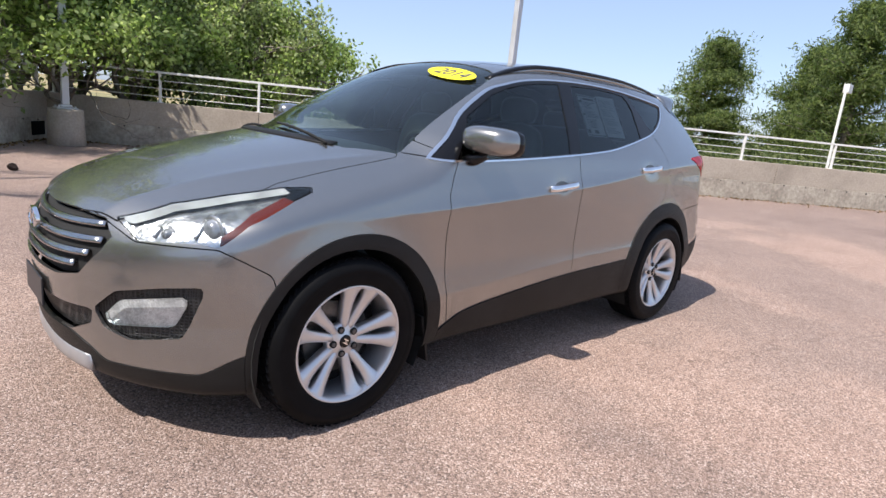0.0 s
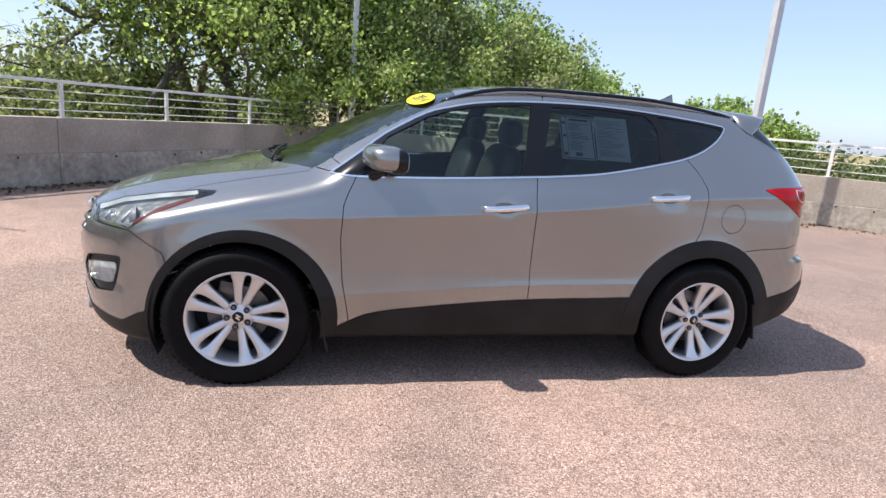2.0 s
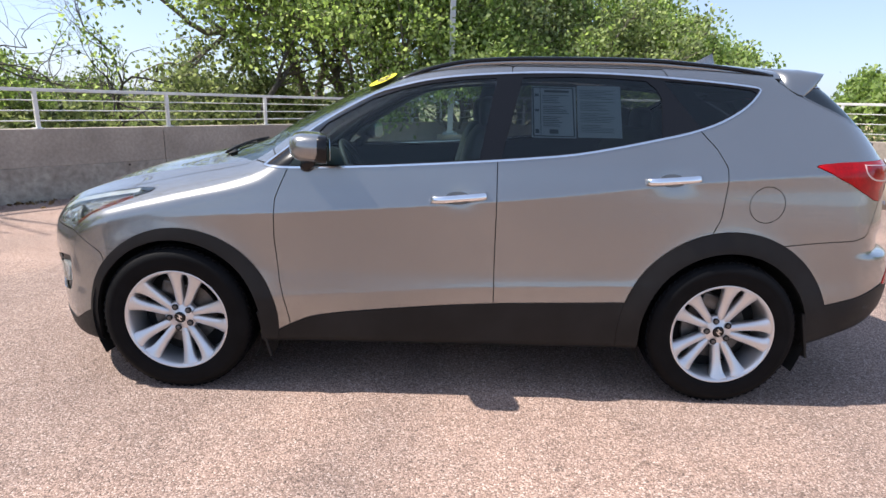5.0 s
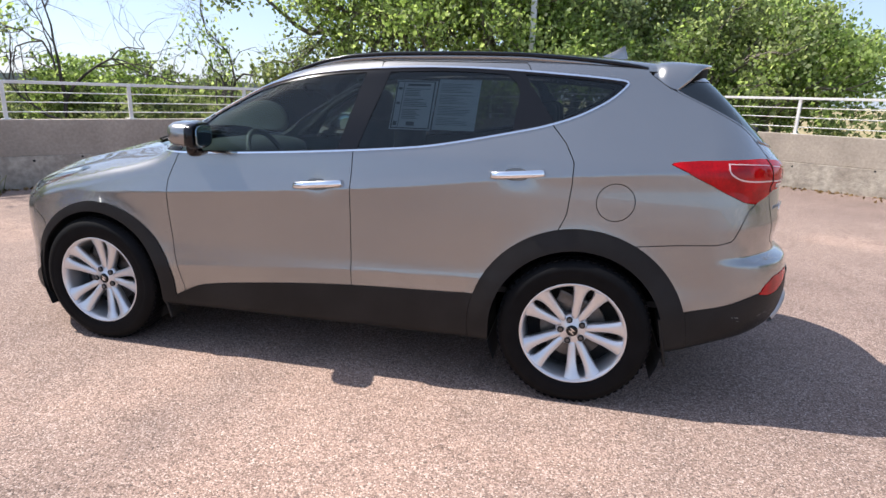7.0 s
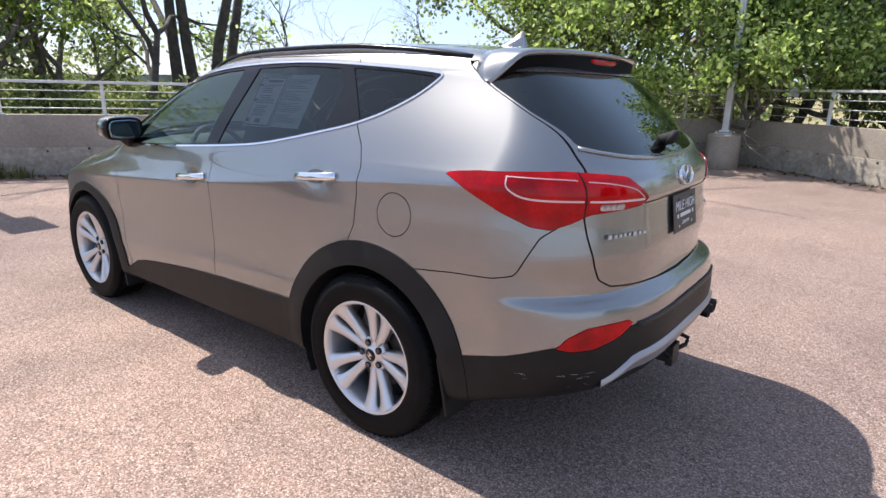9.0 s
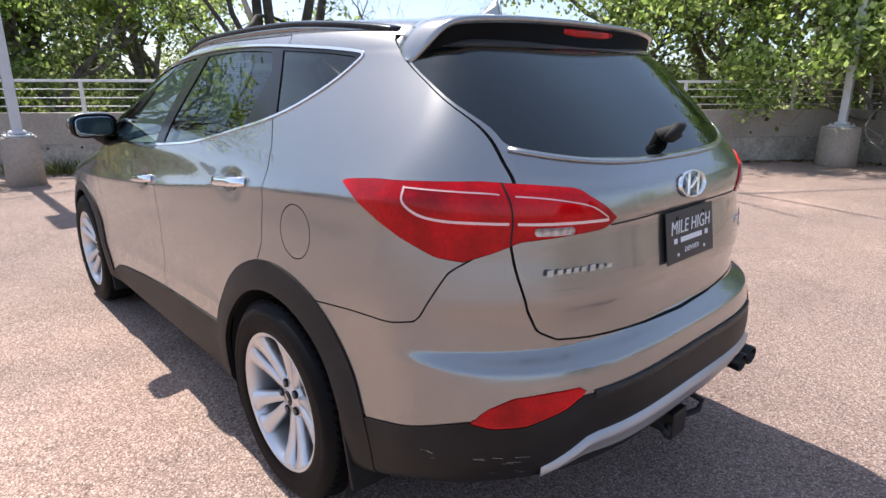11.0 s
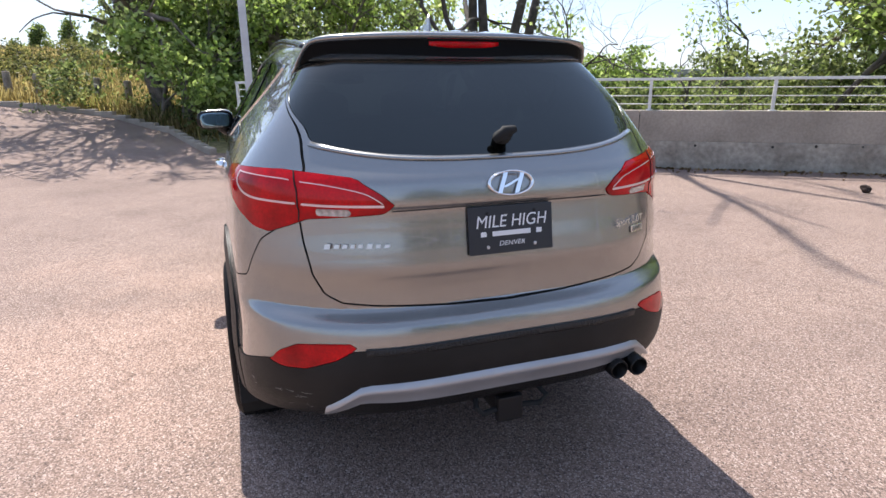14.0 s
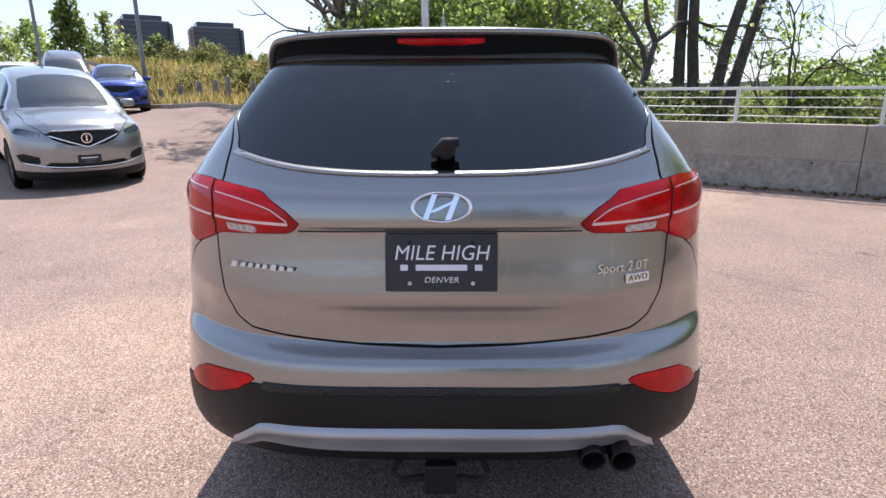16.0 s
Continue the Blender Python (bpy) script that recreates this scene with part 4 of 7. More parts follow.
        part("wheel_nut", bm, IRON, hub, smooth=False)
    bm = bmesh.new()
    add_lathe(bm, [(0.07, 0.0), (0.16, 0.0), (0.16, -0.02), (0.07, -0.02)], 48)
    part("brake_disc", bm, IRON, hub)
    bm = bmesh.new()
    add_lathe(bm, [(0.0, -0.05), (0.232, -0.05)], 48)
    part("backing", bm, MATT_BLACK, hub)
    bm = bmesh.new()
    add_box(bm, (0.07, 0.16, 0.07), Matrix.Translation((0.125, 0.05, -0.005)), 0.012, 2)
    part("brake_caliper", bm, IRON, hub)
    return hub


for x in (-1.35, 1.35):
    for side in (-1, 1):
        wheel(car, x, 0.808 * side, side, radians(77 if x < 0 else 71))
        bm = bmesh.new()
        rings = []
        for k in range(25):
            a = math.pi * (k / 24 * 1.3 - 0.15)
            rings.append([bm.verts.new((x + 0.425 * math.cos(a), side * yy, 0.365 + 0.425 * math.sin(a))) for yy in (0.90, 0.55)])
        for a, b in zip(rings, rings[1:]):
            bm.faces.new((a[0], a[1], b[1], b[0]))
        part("wheel_well_liner", bm, MATT_BLACK, car)

# ---- the car's details ----
def solve(fn, lo, hi):
    """Where fn crosses zero between lo (inside) and hi (outside)."""
    flo, fhi = fn(lo), fn(hi)
    for _ in range(12):
        mid = hi - fhi * (hi - lo) / (fhi - flo)
        f = fn(mid)
        if abs(f) < 2e-5:
            break
        if f * fhi < 0:
            lo, flo = hi, fhi
        else:
            flo = flo / 2
        hi, fhi = mid, f
    return mid


def rear_at(y, z):
    return float(solve(lambda x: body(x, y, z), 1.2, 2.6))


def front_at(y, z):
    return float(solve(lambda x: body(x, y, z), -1.3, -2.5))


def side_at(x, z):
    return float(solve(lambda y: body(x, y, z), 0.2, 1.2))


def roof_at(x, y):
    return float(solve(lambda z: body(x, y, z), 0.7, 1.9))


def normal_at(x, y, z):
    return Vector(body_normal(np.array([[x, y, z]]))[0][0])


def strip(name, points, width, height, material, parent, label="", ups=None, smooth=True):
    """A thin bar of rounded section along points; ups give the outward way."""
    bm = bmesh.new()
    pts = [Vector(p) for p in points]
    rings = []
    for i, p in enumerate(pts):
        d = (pts[min(i + 1, len(pts) - 1)] - pts[max(i - 1, 0)]).normalized()
        u = (ups[i] - ups[i].dot(d) * d).normalized()
        s = d.cross(u)
        rings.append([bm.verts.new(p + s * width * a + u * height * b) for a, b in ((-0.5, -0.5), (-0.5, 0.2), (-0.3, 0.5), (0.3, 0.5), (0.5, 0.2), (0.5, -0.5))])
    for r0, r1 in zip(rings, rings[1:]):
        for k in range(6):
            bm.faces.new((r0[k], r0[(k + 1) % 6], r1[(k + 1) % 6], r1[k]))
    bm.faces.new(rings[0][::-1])
    bm.faces.new(rings[-1])
    bmesh.ops.recalc_face_normals(bm, faces=bm.faces)
    return part(name, bm, material, parent, label, smooth)


def blob(bm, centre, radii, power=2.6, n=24, m=3, rot=Matrix.Identity(3)):
    """A rounded box (superellipsoid)."""
    def sp(v):
        return math.copysign(abs(v) ** (2 / power), v)
    rows = []
    for j in range(n // 2 + 1):
        b = -math.pi / 2 + math.pi * j / (n // 2)
        rows.append([bm.verts.new(Vector(centre) + rot @ Vector((radii[0] * sp(math.cos(b)) * sp(math.cos(a)), radii[1] * sp(math.cos(b)) * sp(math.sin(a)), radii[2] * sp(math.sin(b)))))
                     for a in (2 * math.pi * k / n for k in range(n))])
    for r0, r1 in zip(rows, rows[1:]):
        for k in range(n):
            bm.faces.new((r0[k], r0[(k + 1) % n], r1[(k + 1) % n], r1[k]))
    bmesh.ops.remove_doubles(bm, verts=bm.verts, dist=1e-5)


def lettering(name, text, size, m, material, parent, depth=0.0015, shear=0.0, spacing=1.0, squeeze=1.0):
    """Raised lettering in the built-in font, centred at m."""
    cu = bpy.data.curves.new(name, "FONT")
    cu.body, cu.size, cu.extrude, cu.shear, cu.space_character = text, size, depth, shear, spacing
    cu.align_x, cu.align_y = "CENTER", "CENTER"
    tmp = new(name, cu)
    bpy.context.view_layer.update()
    me = bpy.data.meshes.new_from_object(tmp.evaluated_get(bpy.context.evaluated_depsgraph_get()))
    bpy.data.objects.remove(tmp)
    me.transform(m @ Matrix.Diagonal((squeeze, 1, 1, 1)))
    me.materials.clear()
    me.materials.append(material)
    ob = new(name, me)
    ob.parent = parent
    return ob


def on_rear(y, z, lift=0.003):
    """A frame on the tailgate at y, z: x to the viewer's right, y up, z outwards."""
    p = Vector((rear_at(y, z), y, z))
    n = normal_at(*p)
    up = (Vector((0, 0, 1)) - n.z * n).normalized()
    right = up.cross(n)
    m = Matrix((right, up, n)).transposed().to_4x4()
    m.translation = p + n * lift
    return m


# roof spoiler with its brake lamp: the roof runs on into it, and its ends wrap down round the glass
def outside(p, d=0.004):
    """Draws a point out of the body, if it lies in it."""
    for _ in range(3):
        f = float(body(p.x, p.y, p.z))
        if f < d:
            n = normal_at(p.x, abs(p.y), p.z)
            p = p + Vector((n.x, math.copysign(n.y, p.y) if p.y else 0, n.z)) * (d - f)
    return p


TRAIL = bend([(1.948, 0.0, 1.648), (1.941, 0.2, 1.647), (1.918, 0.38, 1.643), (1.878, 0.50, 1.636), (1.845, 0.552, 1.620), (1.795, 0.585, 1.566), (1.735, 0.600, 1.514)], 4)
LEAD = [(1.62, 0.0, 0), (1.62, 0.2, 0), (1.628, 0.38, 0), (1.638, 0.48, 0), (1.642, 0.54, 1.60), (1.655, 0.57, 1.555), (1.705, 0.595, 1.520)]
LEAD = bend([(x, y, z or roof_at(x, y)) for x, y, z in LEAD], 4)
UNDER = bend([(0.0, 1.530), (0.2, 1.528), (0.36, 1.518), (0.45, 1.498), (0.52, 1.494), (0.568, 1.502), (0.59, 1.506)], 4)
cols, under = [], []
for s in (-1, 1):
    for k in range(len(TRAIL)) if s > 0 else range(len(TRAIL) - 1, 0, -1):
        trail, lead = (Vector((q[0], s * q[1], q[2])) for q in (TRAIL[k], LEAD[k]))
        w = max(0.0, (k - 12) / (len(TRAIL) - 13))
        lead = outside(lead, 0.002)
        lip = trail + Vector((-0.006, -s * 0.004 * w, -0.012 * (1 - 0.5 * w)))
        inner_lip = lip + Vector((-0.012, -s * 0.016 * w, -0.005))
        cols.append([lead - Vector((0, 0, 0.012 * (1 - w))), lead] + [outside(lead.lerp(trail, f) + Vector((0, 0, h * (1 - w)))) for f, h in ((0.25, 0.008), (0.5, 0.011), (0.8, 0.006))] + [trail, lip, inner_lip])
        y, z = UNDER[k]
        end = Vector((min(rear_at(y, z) + 0.006, inner_lip.x), s * y, z))
        low = inner_lip.lerp(end, 0.15) + Vector((-0.004, 0, -0.030 * (1 - w)))
        under.append([inner_lip, low, inner_lip.lerp(end, 0.6) + Vector((0, 0, 0.006 * (1 - w))), end, end + Vector((-0.03, 0, -0.004))])


def loft(rows):
    bm = bmesh.new()
    grid = [[bm.verts.new(p) for p in row] for row in rows]
    for p, q in zip(grid, grid[1:]):
        for i in range(len(p) - 1):
            bm.faces.new((p[i], q[i], q[i + 1], p[i + 1]))
    bmesh.ops.recalc_face_normals(bm, faces=bm.faces)
    return bm


spoiler = part("roof_spoiler", loft(cols), PAINT, tailgate, "painted roof spoiler", True)
part("spoiler_underside", loft(under), DEEP_BLACK, spoiler, "black underside", True)
strip("brake_lamp", [(1.925 - 0.006 * (k - 4) ** 2 / 16, -0.135 + 0.27 * k / 8, 1.612) for k in range(9)], 0.026, 0.012, RED, spoiler, "red high brake lamp", [Vector((0.9, 0, -0.4))] * 9)

# roof rails and aerial
for s in (-1, 1):
    pts, ups = [], []
    for k in range(41):
        x = -0.30 + 1.90 * k / 40
        e = min(1, 5 * k / 40, 3.2 * (40 - k) / 40)
        y = 0.575 - 0.04 * ((x - 0.6) / 0.95) ** 2
        pts.append((x, s * y, roof_at(x, y) - 0.006 + 0.030 * e ** 0.7))
        ups.append(Vector((0, s * 0.25, 1)).normalized())
    strip("roof_rail", pts, 0.032, 0.015, GLOSS_BLACK, car, "black roof rail", ups)
    pts = [(x, y, z - 0.020) for x, y, z in pts]
    strip("rail_foot", pts, 0.022, 0.026, PAINT, car, "grey rail foot", ups)
bm = bmesh.new()
prof = [(-0.095, 0.0, 0.030), (-0.05, 0.022, 0.026), (0.0, 0.045, 0.018), (0.04, 0.068, 0.010), (0.062, 0.078, 0.005), (0.075, 0.04, 0.012), (0.085, 0.0, 0.018)]
base_z = roof_at(1.45, 0) - 0.004
left = [bm.verts.new((1.45 + x, -w, base_z)) for x, h, w in prof]
right = [bm.verts.new((1.45 + x, w, base_z)) for x, h, w in prof]
top = [bm.verts.new((1.45 + x, 0, base_z + h)) for x, h, w in prof]
for i in range(len(prof) - 1):
    bm.faces.new((left[i], left[i + 1], top[i + 1], top[i]))
    bm.faces.new((right[i + 1], right[i], top[i], top[i + 1]))
bmesh.ops.subdivide_edges(bm, edges=bm.edges[:], cuts=1, use_grid_fill=True, smooth=0.6)
part("aerial_fin", bm, PAINT, car, "grey shark-fin roof aerial", True)

# door mirrors
for s in (-1, 1):
    mirror = new("door_mirror")
    mirror.parent = door_obs["front_door", 0 if s < 0 else 1] if door_obs.get(("front_door", 0)) else car
    tagged(mirror, "painted door mirror with chrome indicator strip")
    bm = bmesh.new()
    blob(bm, (-0.650, s * 0.945, 1.238), (0.098, 0.122, 0.064), 3.1, 28)
    for v in bm.verts:
        if v.co.x > -0.60:
            v.co.x = -0.60 + (v.co.x + 0.60) * 0.2
        v.co.z += 0.10 * (abs(v.co.y) - 0.945) * -0.35
        v.co.x += 0.22 * (abs(v.co.y) - 0.945)
    part("housing", bm, PAINT, mirror, "grey painted mirror cap", True)
    bm = bmesh.new()
    blob(bm, (-0.604, s * 0.945, 1.230), (0.046, 0.123, 0.066), 3.4, 28)
    for v in bm.verts:
        if v.co.x > -0.58:
            v.co.x = -0.58 + (v.co.x + 0.58) * 0.15
        v.co.x += 0.22 * (abs(v.co.y) - 0.945)
        if v.co.z > 1.216 and v.co.x < -0.625:
            v.co.z = 1.216 + (v.co.z - 1.216) * 0.6
    part("rim", bm, GLOSS_BLACK, mirror, "black mirror rim", True)
    bm = bmesh.new()
    blob(bm, (-0.567, s * 0.948, 1.228), (0.006, 0.098, 0.052), 4, 24)
    for v in bm.verts:
        v.co.x += 0.22 * (abs(v.co.y) - 0.945)
    part("mirror_glass", bm, mat("mirror_silver", (0.30, 0.38, 0.41), 0.02, 1.0), mirror, smooth=True)
    bm = bmesh.new()
    add_tube(bm, [(-0.70, s * 0.83, 1.135), (-0.69, s * 0.88, 1.142), (-0.66, s * 0.92, 1.175)], [0.035, 0.03, 0.03], 12)
    part("arm", bm, GLOSS_BLACK, mirror, smooth=True)
    strip("indicator", [(-0.700 + 0.010 * k + 0.003 * (k - 4) ** 2 * (k > 4), s * (0.905 + 0.019 * k - (0.0015 * (k - 4) ** 2 if k > 4 else 0)), 1.254 - 0.001 * k) for k in range(9)], 0.012, 0.05, CHROME, mirror, "chrome indicator strip", [Vector((-1, s * 0.4, 0.1))] * 9)

# door handles
HANDLE_SHADE = mat("handle_shade_grey", (0.17, 0.168, 0.165), 0.35, 0.8, vary=0.1)
for k, s in ((0, -1), (1, 1)):
    for door, x0, x1, z0, z1 in (("front_door", -0.10, 0.165, 1.000, 1.026), ("rear_door", 0.910, 1.165, 1.108, 1.130)):
        pts, ups = [], []
        for i in range(15):
            t = i / 14
            x, z = x0 + (x1 - x0) * t, z0 + (z1 - z0) * t
            out = 0.034 * (1 - abs(2 * t - 1) ** 3.0) + 0.004
            pts.append((x, s * (side_at(x, z) + out), z))
            ups.append(Vector((0, s, 0.25)).normalized())
        owner = door_obs[door, k]
        strip("door_handle", pts, 0.034, 0.018, CHROME, owner, "chrome door handle", ups)
        # darker oval over the hollow: shade behind the handle put into its colour
        bm = bmesh.new()
        xm, zm = (x0 + x1) / 2 - 0.005, (z0 + z1) / 2 - 0.004
        ringv = []
        for f in (1.0, 0.55):
            ringv.append([])
            for i in range(24):
                a = 2 * math.pi * i / 24
                px, pz = xm + 0.062 * f * math.cos(a), zm + 0.030 * f * math.sin(a)
                ringv[-1].append(bm.verts.new((px, s * (side_at(px, pz) + 0.0022), pz)))
        for i in range(24):
            bm.faces.new((ringv[0][i], ringv[0][(i + 1) % 24], ringv[1][(i + 1) % 24], ringv[1][i]))
        bm.faces.new(ringv[1])
        part("handle_shade", bm, HANDLE_SHADE, owner, "dark grey oval painting the shade in the hollow behind the handle", True)

# cowl, wipers
strip("cowl", [(-1.29 + 0.2 * (yy / 0.6) ** 2 * 0.9, yy, roof_at(-1.29 + 0.18 * (yy / 0.6) ** 2, abs(yy)) + 0.004) for yy in [-0.46 + 0.92 * k / 20 for k in range(21)]], 0.05, 0.006, CLAD, car, "black plastic cowl", [Vector((-0.3, 0, 1))] * 21)
for y0, y1 in ((-0.45, 0.12), (0.15, 0.60)):
    pts = []
    for k in range(9):
        t = k / 8
        y = y0 + (y1 - y0) * t
        x = -1.245 + 0.08 * t + 0.1 * y * y
        pts.append((x, y, roof_at(x, abs(y)) + 0.012))
    strip("wiper", pts, 0.012, 0.011, MATT_BLACK, car, "black windscreen wiper", [Vector((-0.3, 0, 1))] * 9)

# yellow year sticker inside the windscreen
YELLOW = mat("yellow_vinyl", (0.85, 0.72, 0.02), 0.5)
BLUE_INK = mat("blue_print", (0.02, 0.03, 0.12), 0.6)
PAPER = mat("white_paper", (0.84, 0.86, 0.84), 0.7, vary=0.03)
INK = mat("grey_print", (0.10, 0.12, 0.12), 0.7)
c = Vector((-0.385, -0.350, 0))
c.z = roof_at(c.x, abs(c.y))
n = normal_at(*c)
acr = (Vector((0, -1, 0)) - n * n.dot(Vector((0, -1, 0)))).normalized()
upv = n.cross(acr)
m = Matrix((acr, upv, n)).transposed().to_4x4()
m.translation = c + n * 0.0035
bm = bmesh.new()
bmesh.ops.create_circle(bm, cap_ends=True, segments=48, radius=1, matrix=m @ Matrix.Diagonal((0.172, 0.080, 1, 1)))
sticker = part("year_sticker", bm, YELLOW, car, "yellow oval sticker with the year")
lettering("year", "2014", 0.115, m @ Matrix.Translation((0, 0, 0.002)), BLUE_INK, sticker, 0.0004, 0.25)

# window papers inside the near rear side window
def paper(name, x0, x1, z0, z1, bars, parent):
    def spot(x, z, d):
        y = side_at(x, z)
        nn = normal_at(x, y, z)
        p = Vector((x, y, z)) - nn * d
        return (p.x, -p.y, p.z)
    bm = bmesh.new()
    quad = [bm.verts.new(spot(x, z, 0.012)) for x, z in ((x0, z0), (x1, z0), (x1 + 0.005, z1), (x0 + 0.005, z1))]
    bm.faces.new(quad)
    sheet_ob = part(name, bm, PAPER, parent, "printed sheet taped inside the window")
    bm = bmesh.new()
    for u0, v0, u1, v1 in bars:
        vs = [bm.verts.new(spot(x0 + (x1 - x0) * u, z0 + (z1 - z0) * v, 0.0105)) for u, v in ((u0, v0), (u1, v0), (u1, v1), (u0, v1))]
        bm.faces.new(vs)
    part("print", bm, INK, sheet_ob)


rnd = random.Random(4)
bars = [(0.03, 0.02, 0.06, 0.98), (0.94, 0.02, 0.97, 0.98), (0.03, 0.96, 0.97, 0.98), (0.03, 0.02, 0.97, 0.04), (0.20, 0.04, 0.215, 0.96), (0.3, 0.88, 0.86, 0.925), (0.08, 0.80, 0.17, 0.85), (0.08, 0.5, 0.17, 0.55), (0.08, 0.08, 0.17, 0.16), (0.40, 0.08, 0.60, 0.16)]
bars += [(0.26, 0.22 + 0.035 * k, 0.26 + rnd.uniform(0.3, 0.62), 0.232 + 0.035 * k) for k in range(18) if k not in (6, 12)]
paper("window_sheet", 0.372, 0.585, 1.300, 1.540, bars, door_obs["rear_door", 0])
bars = [(0.08, 0.1 + 0.032 * k, 0.08 + rnd.uniform(0.35, 0.82), 0.107 + 0.032 * k) for k in range(26) if k % 7 != 5]
paper("window_sheet", 0.592, 0.805, 1.305, 1.548, bars, door_obs["rear_door", 0])

# tail lamp details
LED = mat("pale_light_guide", (0.80, 0.55, 0.52), 0.2, coat=1.0)
CLEAR = mat("clear_reverse_lens", (0.42, 0.40, 0.39), 0.12, 0.3, 1.0, vary=0.35, scale=60)
tails = [o for o in bpy.data.objects if o.name.startswith("tail_lamp")]


def hug(pts, s, d=0.006):
    out, ups = [], []
    for y, z in pts:
        if y < 0.715:
            p = Vector((rear_at(y, z), y, z))
        else:
            x = 1.95 + (0.805 - y) / 0.09 * 0.17
            p = Vector((x, side_at(x, z), z))
        n = normal_at(*p)
        p = p + n * d
        out.append((p.x, s * p.y, p.z))
        ups.append(Vector((n.x, s * n.y, n.z)))
    return out, ups


def corner_line(pts):
    """Points (y, z) on the tail as (half width minus length, height)."""
    return bend([(abs(q[1]) - q[0], q[2]) for q in hug(pts, 1, 0)[0]])


GUIDES = [(corner_line(q), w) for q, w in (
    ([(0.800, 1.203), (0.796, 1.17), (0.775, 1.142), (0.745, 1.130), (0.70, 1.126), (0.665, 1.125)], 0.0065),
    ([(0.800, 1.203), (0.75, 1.201), (0.70, 1.197), (0.675, 1.194)], 0.003),
    ([(0.645, 1.124), (0.60, 1.122), (0.55, 1.121), (0.48, 1.120), (0.412, 1.119)], 0.0065),
    ([(0.645, 1.190), (0.58, 1.183), (0.52, 1.172), (0.46, 1.155), (0.412, 1.125)], 0.003))]
SPLIT = corner_line([(0.656, 1.072), (0.657, 1.12), (0.657, 1.17), (0.657, 1.222)])
REVERSE = corner_line([(0.598, 1.101), (0.57, 1.1005), (0.54, 1.100), (0.515, 1.100)])
for lamp, half in zip(tails, sides(tail)):
    fine = refine(half, 3)

    def ribbon(pts, width):
        return take(fine, lambda p: line_sd(np.abs(p[:, 1]) - p[:, 0], p[:, 2], pts, width))[0]
    for pts, w in GUIDES:
        shell("light_guide", ribbon(pts, w), LED, lamp, "pale light guide", lift=0.0056, thick=0.002)
    shell("reverse_lens", ribbon(REVERSE, 0.024), CLEAR, lamp, "clear reversing lens", lift=0.0062, thick=0.003)
    shell("lamp_gap", ribbon(SPLIT, 0.0055), MATT_BLACK, lamp, "", lift=0.0065, thick=0.003)

# emblem, badges and plate on the tailgate
emblem = new("emblem")
emblem.parent = tailgate
emblem.matrix_basis = on_rear(0.008, 1.168, 0.004)
bm = bmesh.new()
ring_pts = [(0.083 * math.cos(a), 0.042 * math.sin(a)) for a in (2 * math.pi * k / 48 for k in range(48))]
rows = [[bm.verts.new((x * f, y * f, h)) for x, y in ring_pts] for f, h in ((1.0, 0), (0.99, 0.006), (0.93, 0.009), (0.86, 0.006), (0.85, 0.0))]
for r0, r1 in zip(rows, rows[1:]):
    for k in range(48):
        bm.faces.new((r0[k], r0[(k + 1) % 48], r1[(k + 1) % 48], r1[k]))
part("ring", bm, CHROME, emblem, "chrome oval ring", True)
for x, w in ((-0.030, 0.0075), (0.030, 0.0075)):
    bm = bmesh.new()
    add_prism(bm, [(x - w - 0.014, -0.034), (x + w - 0.014, -0.034), (x + w + 0.012, 0.034), (x - w + 0.012, 0.034)], 0.007)
    part("stroke", bm, CHROME, emblem)
bm = bmesh.new()
add_prism(bm, [(-0.034, -0.012), (-0.02, -0.014), (0.036, 0.012), (0.028, 0.016)], 0.008)
part("stroke", bm, CHROME, emblem)
bars = [(-0.066, 0.024, 0.020), (-0.046, 0.022, 0.015), (-0.029, 0.020, 0.015), (-0.013, 0.018, 0.015), (0.003, 0.018, 0.015), (0.022, 0.022, 0.020), (0.040, 0.019, 0.015), (0.058, 0.022, 0.013)]
badge = new("model_badge")
badge.parent = tailgate
badge.matrix_basis = on_rear(-0.490, 0.995, 0.003)
for x, w, h in bars:
    bm = bmesh.new()
    x, w, h = 1.5 * x, 0.9 * w, 0.8 * h
    add_prism(bm, [(x - w / 2, -h / 2), (x + w * 0.35, -h / 2), (x + w / 2, h / 2), (x - w * 0.3, h / 2)], 0.003)
    part("bar", bm, SATIN, badge)
lettering("trim_badge", "Sport 2.0T", 0.038, on_rear(0.505, 0.992, 0.004), CHROME, tailgate, 0.0015, 0.12)
bm = bmesh.new()
m = on_rear(0.552, 0.958, 0.003)
add_box(bm, (0.082, 0.026, 0.003), m, 0.002)
awd = part("drive_badge", bm, CHROME, tailgate)
lettering("drive_letters", "AWD", 0.024, m @ Matrix.Translation((0, 0, 0.002)), INK, awd, 0.0005, 0.15, 1.0, 1.15)

m = on_rear(0.006, 1.018, 0.012)
bm = bmesh.new()
add_box(bm, (0.302, 0.155, 0.004), m, 0.0018, 2)
PLATE = mat("dark_blue_plate", (0.018, 0.020, 0.026), 0.4)
plate = part("dealer_plate", bm, PLATE, tailgate, "dark dealer plate with white lettering")
WHITE_INK = mat("white_print", (0.72, 0.73, 0.74), 0.5)
m = m @ Matrix.Translation((0, 0, 0.003))
lettering("plate_line", "MILE HIGH", 0.057, m @ Matrix.Translation((0, 0.026, 0)), WHITE_INK, plate, 0.0006, 0.18, 1.02, 0.93)
lettering("plate_line", "DENVER", 0.022, m @ Matrix.Translation((0, -0.046, 0)), WHITE_INK, plate, 0.0006, 0.18, 1.05, 1.1)
